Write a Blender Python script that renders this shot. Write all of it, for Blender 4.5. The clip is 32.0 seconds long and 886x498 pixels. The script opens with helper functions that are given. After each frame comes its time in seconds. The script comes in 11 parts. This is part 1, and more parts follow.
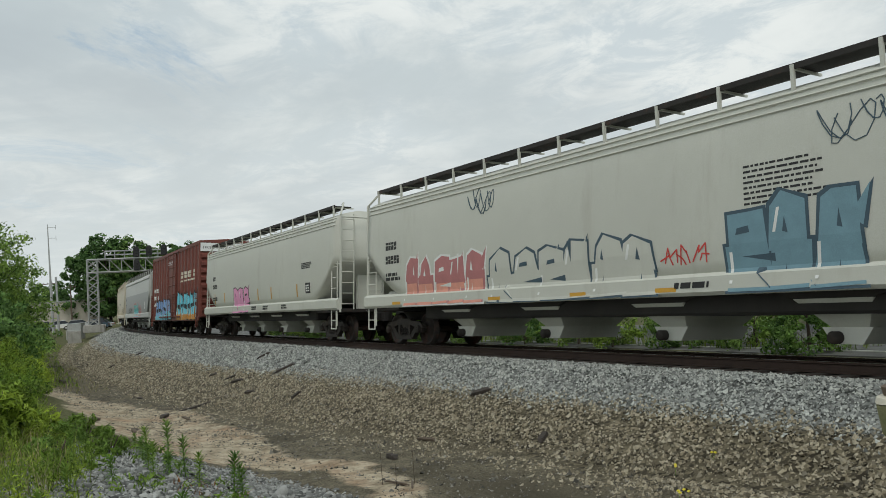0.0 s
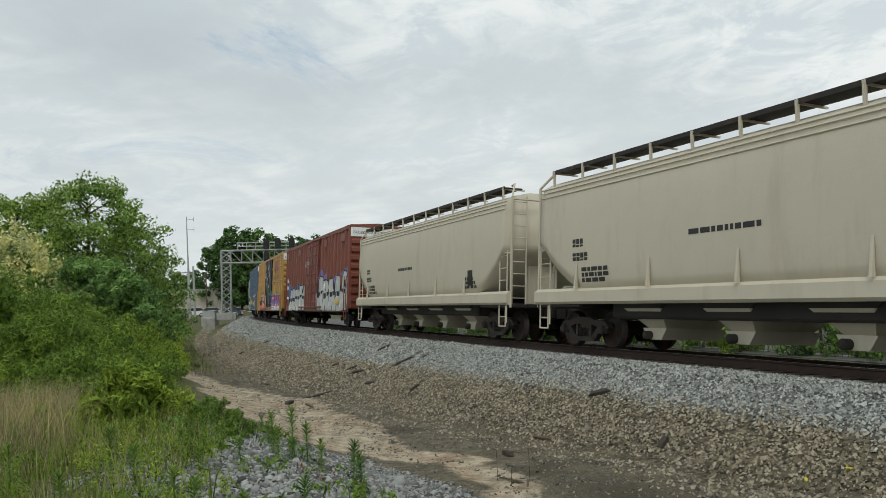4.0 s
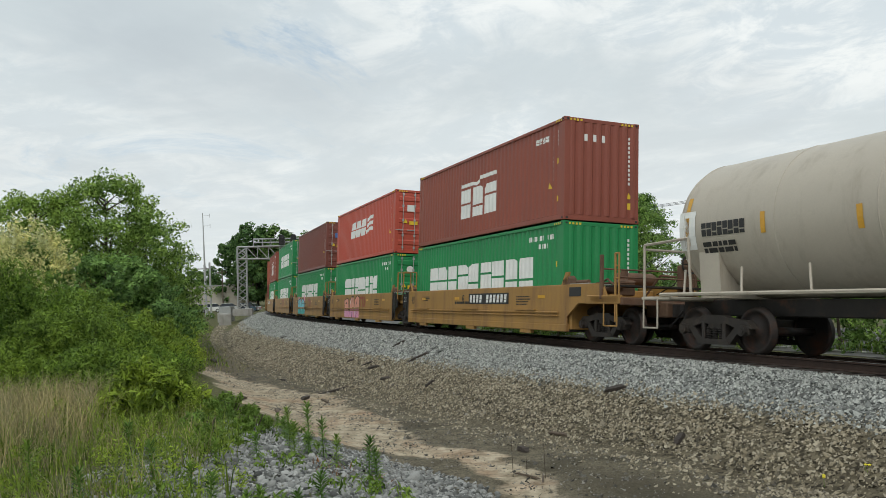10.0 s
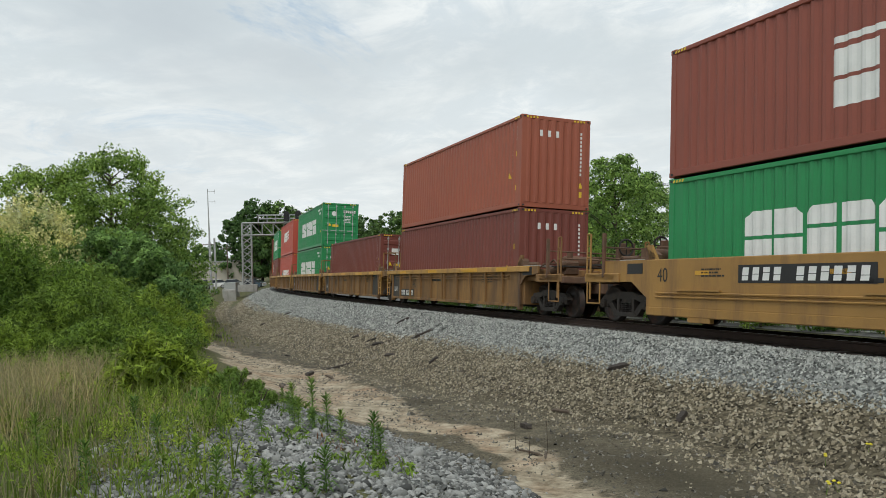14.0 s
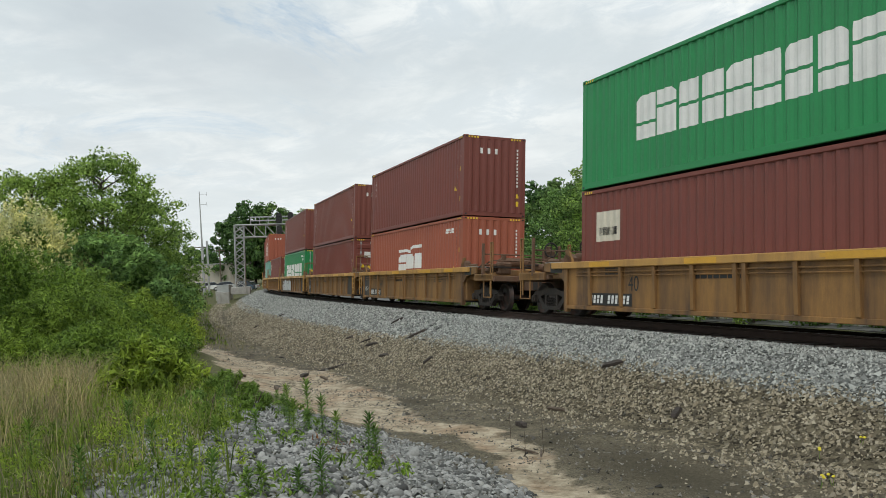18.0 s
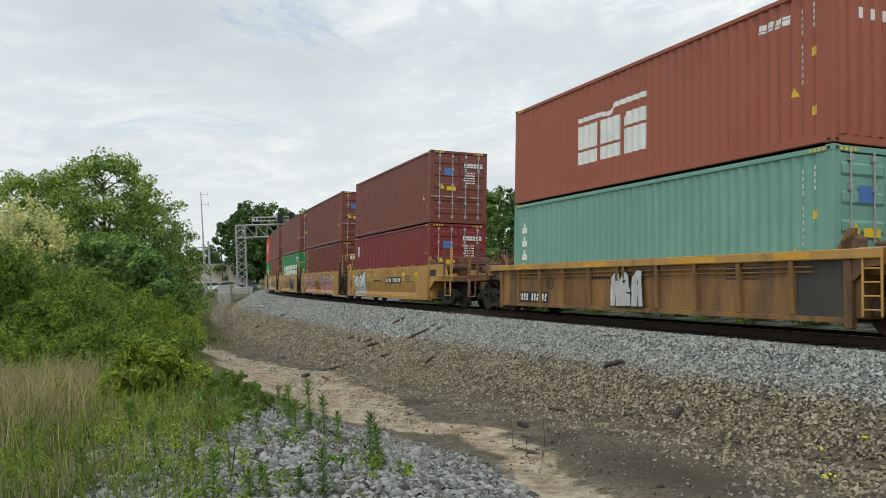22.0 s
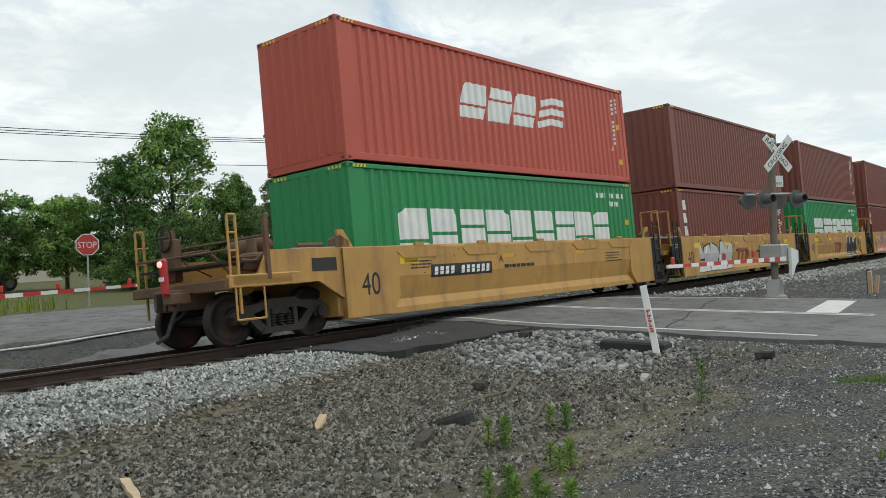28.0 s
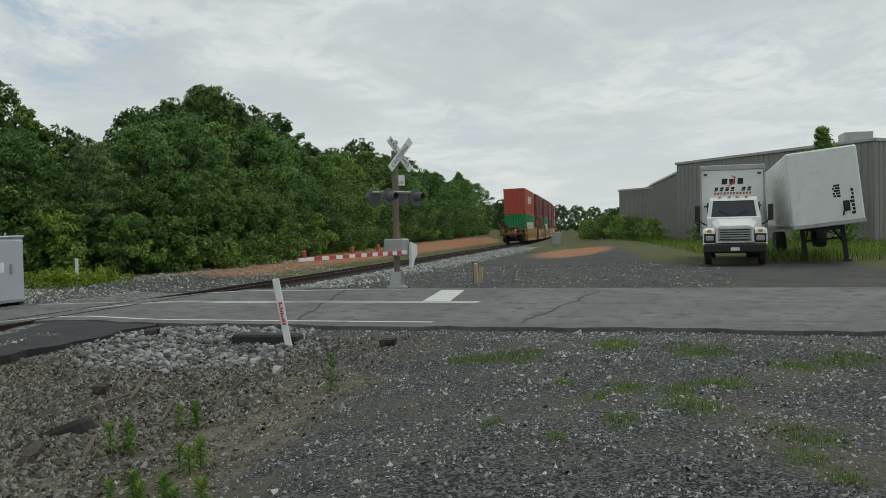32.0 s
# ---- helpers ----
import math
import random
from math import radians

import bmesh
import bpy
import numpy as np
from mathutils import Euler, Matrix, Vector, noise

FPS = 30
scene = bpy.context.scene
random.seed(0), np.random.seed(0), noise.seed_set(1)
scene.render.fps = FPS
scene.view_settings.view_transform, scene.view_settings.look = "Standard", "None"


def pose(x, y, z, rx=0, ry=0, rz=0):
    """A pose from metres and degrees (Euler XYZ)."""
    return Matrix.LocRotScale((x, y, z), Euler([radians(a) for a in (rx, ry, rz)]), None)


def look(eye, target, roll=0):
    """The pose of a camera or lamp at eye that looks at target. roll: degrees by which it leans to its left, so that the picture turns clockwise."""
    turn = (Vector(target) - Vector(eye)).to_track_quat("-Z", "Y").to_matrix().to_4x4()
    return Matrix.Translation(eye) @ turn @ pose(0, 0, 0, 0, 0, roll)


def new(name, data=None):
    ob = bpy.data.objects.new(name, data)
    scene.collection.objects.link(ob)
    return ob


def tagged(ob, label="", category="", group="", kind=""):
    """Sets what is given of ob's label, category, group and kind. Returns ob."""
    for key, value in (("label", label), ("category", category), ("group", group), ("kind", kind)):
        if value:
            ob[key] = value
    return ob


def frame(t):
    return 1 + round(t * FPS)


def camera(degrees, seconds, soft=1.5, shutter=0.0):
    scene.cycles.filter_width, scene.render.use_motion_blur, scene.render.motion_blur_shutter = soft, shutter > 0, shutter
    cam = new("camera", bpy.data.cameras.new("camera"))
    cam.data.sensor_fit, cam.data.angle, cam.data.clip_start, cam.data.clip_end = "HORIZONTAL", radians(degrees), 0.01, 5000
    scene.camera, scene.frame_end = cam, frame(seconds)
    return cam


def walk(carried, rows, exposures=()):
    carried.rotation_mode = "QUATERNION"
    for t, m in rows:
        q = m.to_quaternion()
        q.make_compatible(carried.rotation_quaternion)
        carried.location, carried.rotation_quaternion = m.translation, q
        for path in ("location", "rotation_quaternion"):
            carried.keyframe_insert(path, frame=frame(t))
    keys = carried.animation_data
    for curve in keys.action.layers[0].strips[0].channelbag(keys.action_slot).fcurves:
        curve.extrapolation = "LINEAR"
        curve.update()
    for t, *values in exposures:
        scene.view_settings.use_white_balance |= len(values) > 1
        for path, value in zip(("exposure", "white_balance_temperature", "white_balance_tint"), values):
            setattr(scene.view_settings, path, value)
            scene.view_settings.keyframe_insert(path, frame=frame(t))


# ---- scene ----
# ---- camera: stands by the track, turns with the train ----
EYE = 1.692
cam = camera(56.54, 32.0, soft=0.6, shutter=0.0)
walk(cam, [(t, pose(0, 0, EYE, 90 + p, 0, y) @ pose(0, 0, 0, 0, 0, -r)) for t, y, p, r in [(0, 57.75, 2.58, 4.35), (0.5, 60.92, 3.28, 3.65), (1, 63.11, 3.51, 3.12), (1.5, 64.28, 3.56, 3.03), 
        (2, 64.79, 3.62, 2.98), (2.5, 65.00, 3.63, 2.97), (3, 65.33, 3.35, 2.91), (3.5, 65.79, 3.06, 2.86), 
        (5.5, 66.55, 2.65, 2.93), (6, 66.92, 2.58, 2.97), (6.5, 67.18, 2.45, 2.96), (7, 67.38, 2.37, 2.96), 
        (7.5, 67.42, 2.33, 2.98), (8, 67.48, 2.33, 3.03), (8.5, 67.44, 2.33, 3.09), (9, 67.42, 2.34, 3.07), 
        (9.5, 67.42, 2.32, 3.05), (10, 67.13, 2.64, 2.88), (10.5, 66.68, 2.85, 2.78), (11, 66.67, 2.85, 2.84), 
        (11.5, 66.66, 2.74, 2.80), (12, 66.83, 2.32, 2.71), (12.5, 67.03, 1.86, 2.52), (13, 67.26, 1.65, 2.46), 
        (13.5, 67.37, 1.42, 2.50), (14, 67.52, 1.08, 2.51), (14.5, 67.23, 1.11, 3.18), (16.5, 67.04, 1.09, 3.19), 
        (17, 67.04, 1.04, 3.24), (17.5, 67.03, 1.05, 3.27), (18, 67.04, 1.03, 3.26), (18.5, 67.04, 1.06, 3.26), 
        (19, 67.09, 1.08, 3.23), (19.5, 67.05, 1.08, 3.19), (20, 67.04, 1.08, 3.20), (20.5, 67.08, 1.05, 3.29), 
        (21, 67.12, 1.02, 3.32), (21.5, 67.08, 1.06, 3.29), (22, 67.14, 1.04, 3.32), (22.5, 67.12, 1.05, 3.31), 
        (23, 67.09, 1.05, 3.35), (23.5, 67.10, 1.05, 3.32), (24, 67.09, 1.07, 3.23), (24.5, 67.07, 1.08, 3.32), 
        (25, 66.92, 1.17, 3.12), (25.5, 66.35, 1.35, 3.22), (27.5, -15.37, -1.24, 1.72), (28, -49.90, -0.35, 1.91), 
        (28.3, -59.99, 0.15, 1.57), (28.5, -63.84, 0.48, 2.63), (29, -66.42, 0.37, 2.07), (29.5, -66.84, 0.23, 2.27), 
        (30, -67.28, 0.05, 2.06), (30.5, -69.83, -0.98, 1.45), (31, -71.93, -1.50, 1.43), (31.5, -74.02, -1.49, 1.22), 
        (32, -75.01, -1.51, 1.24)]],
     exposures=[(0, -0.16, 6500, 8.0), (3, -0.12, 6500, 8.5), (6, 0.0, 6500, 9.0), (8, 0.1, 6500, 9.0), (10, 0.02, 6500, 9.5), (17, 0.09, 6500, 10.0), (25.5, 0.08, 6500, 10.0), (27.5, 0.60, 6500, 10.0), (28, 0.18, 6500, 9.0),
                (28.5, 0.0, 6500, 8.0), (29, -0.25, 6500, 8.0), (29.5, -0.15, 6500, 8.0), (30, -0.14, 6500, 8.0), (31, -0.2, 6500, 8.0), (32, -0.27, 6500, 8.0)])

# ---- light: bright overcast sky with thin gaps ----
SUN_EL, SUN_ROT = radians(52), radians(120)
world = bpy.data.worlds.new("world")
scene.world = world
world.use_nodes = True
wn, wl = world.node_tree.nodes, world.node_tree.links
wn.clear()


def wnode(kind, operation=""):
    n = wn.new(kind)
    if operation:
        n.operation = operation
    return n


w_out, w_bg = wnode("ShaderNodeOutputWorld"), wnode("ShaderNodeBackground")
w_sky = wnode("ShaderNodeTexSky")
w_sky.sky_type, w_sky.sun_disc, w_sky.sun_elevation, w_sky.sun_rotation = "NISHITA", False, SUN_EL, SUN_ROT
w_co = wnode("ShaderNodeTexCoord")
w_sep, w_comb = wnode("ShaderNodeSeparateXYZ"), wnode("ShaderNodeCombineXYZ")
wl.new(w_co.outputs["Generated"], w_sep.inputs[0])
# a flat cloud layer: direction divided by its height
w_h = wnode("ShaderNodeMath", operation="MAXIMUM")
w_h.inputs[1].default_value = 0.0
wl.new(w_sep.outputs[2], w_h.inputs[0])
w_h2 = wnode("ShaderNodeMath", operation="ADD")
w_h2.inputs[1].default_value = 0.16
wl.new(w_h.outputs[0], w_h2.inputs[0])
for i in (0, 1):
    dv = wnode("ShaderNodeMath", operation="DIVIDE")
    wl.new(w_sep.outputs[i], dv.inputs[0])
    wl.new(w_h2.outputs[0], dv.inputs[1])
    wl.new(dv.outputs[0], w_comb.inputs[i])


def cloud(scale, detail, rough, lo, hi, offset):
    m = wnode("ShaderNodeMapping")
    m.inputs["Location"].default_value = offset
    n = wnode("ShaderNodeTexNoise")
    n.inputs["Scale"].default_value, n.inputs["Detail"].default_value = scale, detail
    n.inputs["Roughness"].default_value, n.inputs["Distortion"].default_value = rough, 0.5
    r = wnode("ShaderNodeMapRange")
    r.interpolation_type = "SMOOTHSTEP"
    r.inputs["From Min"].default_value, r.inputs["From Max"].default_value = lo, hi
    wl.new(w_comb.outputs[0], m.inputs["Vector"])
    wl.new(m.outputs[0], n.inputs["Vector"])
    wl.new(n.outputs["Fac"], r.inputs["Value"])
    return r.outputs["Result"]


def wmix(fac, a, b):
    n = wnode("ShaderNodeMix")
    n.data_type = "RGBA"
    for sock, v in ((n.inputs[0], fac), (n.inputs[6], a), (n.inputs[7], b)):
        if hasattr(v, "is_linked"):
            wl.new(v, sock)
        else:
            sock.default_value = v
    return n.outputs[2]


w_dim = wnode("ShaderNodeVectorMath", operation="SCALE")
w_dim.inputs["Scale"].default_value = 0.10
wl.new(w_sky.outputs[0], w_dim.inputs[0])
w_blue = wmix(0.55, w_dim.outputs[0], (0.50, 0.66, 0.78, 1))
fleck = wmix(cloud(3.6, 9, 0.66, 0.40, 0.60, (5.2, 0.4, 1)), (0.67, 0.745, 0.785, 1), (0.91, 0.945, 0.935, 1))
soft = wmix(cloud(0.9, 8, 0.6, 0.36, 0.64, (3.1, 1.7, 0)), (0.60, 0.67, 0.70, 1), fleck)
grey = wmix(cloud(0.55, 6, 0.55, 0.50, 0.72, (9.4, 4.2, 2)), soft, (0.52, 0.58, 0.62, 1))
w_col = wmix(cloud(0.8, 9, 0.70, 0.29, 0.43, (1.3, 8.8, 5)), w_blue, grey)
w_low = wnode("ShaderNodeMapRange")
w_low.inputs["From Min"].default_value, w_low.inputs["From Max"].default_value = 0.02, 0.30
w_low.inputs["To Min"].default_value, w_low.inputs["To Max"].default_value = 0.6, 0.0
wl.new(w_sep.outputs[2], w_low.inputs["Value"])
w_col = wmix(w_low.outputs["Result"], w_col, (0.82, 0.86, 0.85, 1))
wl.new(w_col, w_bg.inputs["Color"])
w_bg.inputs["Strength"].default_value = 1.0
wl.new(w_bg.outputs[0], w_out.inputs["Surface"])

sun = new("sun", bpy.data.lights.new("sun", "SUN"))
sun.data.energy, sun.data.angle, sun.data.color = 1.1, radians(25), (1.0, 0.96, 0.9)
sun.matrix_world = look((math.sin(SUN_ROT) * 50, math.cos(SUN_ROT) * 50, math.tan(SUN_EL) * 50), (0, 0, 0))


# ---- materials ----
def node_mat(name):
    m = bpy.data.materials.new(name)
    m.use_nodes = True
    nt = m.node_tree
    return m, nt.nodes, nt.links, nt.nodes["Principled BSDF"]


def ramp(nodes, stops, interp="LINEAR"):
    r = nodes.new("ShaderNodeValToRGB")
    r.color_ramp.interpolation = interp
    e = r.color_ramp.elements
    while len(e) < len(stops):
        e.new(0.5)
    for el, (p, c) in zip(e, stops):
        el.position, el.color = p, (*c, 1)
    return r


def noise_node(nodes, links, scale, detail=6, rough=0.6, coord="Object", stretch=None):
    co = nodes.new("ShaderNodeTexCoord")
    n = nodes.new("ShaderNodeTexNoise")
    n.inputs["Scale"].default_value, n.inputs["Detail"].default_value, n.inputs["Roughness"].default_value = scale, detail, rough
    src = co.outputs[coord]
    if stretch:
        mp = nodes.new("ShaderNodeMapping")
        mp.inputs["Scale"].default_value = stretch
        links.new(src, mp.inputs["Vector"])
        src = mp.outputs[0]
    links.new(src, n.inputs["Vector"])
    return n


def mixc(nodes, links, fac, a, b, mode="MIX"):
    n = nodes.new("ShaderNodeMix")
    n.data_type, n.blend_type = "RGBA", mode
    for sock, v in ((n.inputs[0], fac), (n.inputs[6], a), (n.inputs[7], b)):
        if hasattr(v, "is_linked"):
            links.new(v, sock)
        elif isinstance(v, (int, float)):
            sock.default_value = v
        else:
            sock.default_value = (*v, 1) if len(v) == 3 else v
    return n.outputs[2]


def shade(c, k):
    return tuple(min(1, x * k) for x in c)


def surface(name, color, rough=0.6, metal=0.0, var=0.25, scale=1.2, grime=None, grime_at=(0.55, 0.75), streak=True,
            bump=0.08, bump_scale=60, rand=0.0, coord="Object"):
    """A painted, weathered or mineral surface: two scales of variation, streaks of grime, fine relief."""
    m, n, l, b = node_mat(name)
    big = noise_node(n, l, scale, 8, 0.65, coord)
    base = ramp(n, [(0.3, shade(color, 1 - var)), (0.7, shade(color, 1 + var))])
    l.new(big.outputs["Fac"], base.inputs[0])
    col = base.outputs[0]
    fine = noise_node(n, l, bump_scale, 4, 0.6, coord)
    col = mixc(n, l, 0.25, col, fine.outputs["Fac"], "OVERLAY")
    if grime:
        g = noise_node(n, l, 1.0, 8, 0.7, coord, (1.7, 1.7, 0.28) if streak else (2, 2, 2))
        r = n.new("ShaderNodeMapRange")
        r.inputs["From Min"].default_value, r.inputs["From Max"].default_value = grime_at
        l.new(g.outputs["Fac"], r.inputs["Value"])
        col = mixc(n, l, r.outputs["Result"], col, grime)
    if rand:
        oi = n.new("ShaderNodeObjectInfo")
        rr = ramp(n, [(0, (1 - rand,) * 3), (1, (1 + rand,) * 3)])
        l.new(oi.outputs["Random"], rr.inputs[0])
        col = mixc(n, l, 1.0, col, rr.outputs[0], "MULTIPLY")
    l.new(col, b.inputs["Base Color"])
    b.inputs["Metallic"].default_value = metal
    rr = n.new("ShaderNodeMapRange")
    rr.inputs["To Min"].default_value, rr.inputs["To Max"].default_value = max(0.05, rough - 0.12), min(1, rough + 0.12)
    l.new(big.outputs["Fac"], rr.inputs["Value"])
    l.new(rr.outputs["Result"], b.inputs["Roughness"])
    if bump:
        bp = n.new("ShaderNodeBump")
        bp.inputs["Strength"].default_value, bp.inputs["Distance"].default_value = bump, 0.02
        l.new(fine.outputs["Fac"], bp.inputs["Height"])
        l.new(bp.outputs[0], b.inputs["Normal"])
    return m


def leafy(name, dark, light, rough=0.6):
    """Leaves: each one (mesh island) takes its own tone; light passes through a little."""
    m, n, l, b = node_mat(name)
    g = n.new("ShaderNodeNewGeometry")
    r = ramp(n, [(0, dark), (0.6, light), (1, shade(light, 1.25))])
    l.new(g.outputs["Random Per Island"], r.inputs[0])
    big = noise_node(n, l, 0.7, 4, 0.6)
    rb = ramp(n, [(0.32, (0.58, 0.66, 0.62)), (0.68, (1.36, 1.32, 0.98))])
    l.new(big.outputs["Fac"], rb.inputs[0])
    col = mixc(n, l, 1.0, r.outputs[0], rb.outputs[0], "MULTIPLY")
    oi = n.new("ShaderNodeObjectInfo")
    ro = ramp(n, [(0, (0.66, 0.76, 0.78)), (0.5, (1.0, 1.0, 1.0)), (1, (1.28, 1.16, 0.95))])
    l.new(oi.outputs["Random"], ro.inputs[0])
    col = mixc(n, l, 1.0, col, ro.outputs[0], "MULTIPLY")
    l.new(col, b.inputs["Base Color"])
    b.inputs["Roughness"].default_value = rough
    b.inputs["Specular IOR Level"].default_value = 0.25
    tr = n.new("ShaderNodeBsdfTranslucent")
    l.new(col, tr.inputs["Color"])
    mx = n.new("ShaderNodeMixShader")
    mx.inputs[0].default_value = 0.45
    l.new(b.outputs[0], mx.inputs[1])
    l.new(tr.outputs[0], mx.inputs[2])
    l.new(mx.outputs[0], n["Material Output"].inputs["Surface"])
    return m


def stony(name, tones, rough=0.85):
    """Loose stones: a tone for each stone, speckled."""
    m, n, l, b = node_mat(name)
    g = n.new("ShaderNodeNewGeometry")
    k = len(tones) - 1
    r = ramp(n, [(i / k, c) for i, c in enumerate(tones)])
    l.new(g.outputs["Random Per Island"], r.inputs[0])
    sp = noise_node(n, l, 90, 3, 0.6)
    col = mixc(n, l, 0.35, r.outputs[0], sp.outputs["Fac"], "OVERLAY")
    l.new(col, b.inputs["Base Color"])
    b.inputs["Roughness"].default_value = rough
    return m


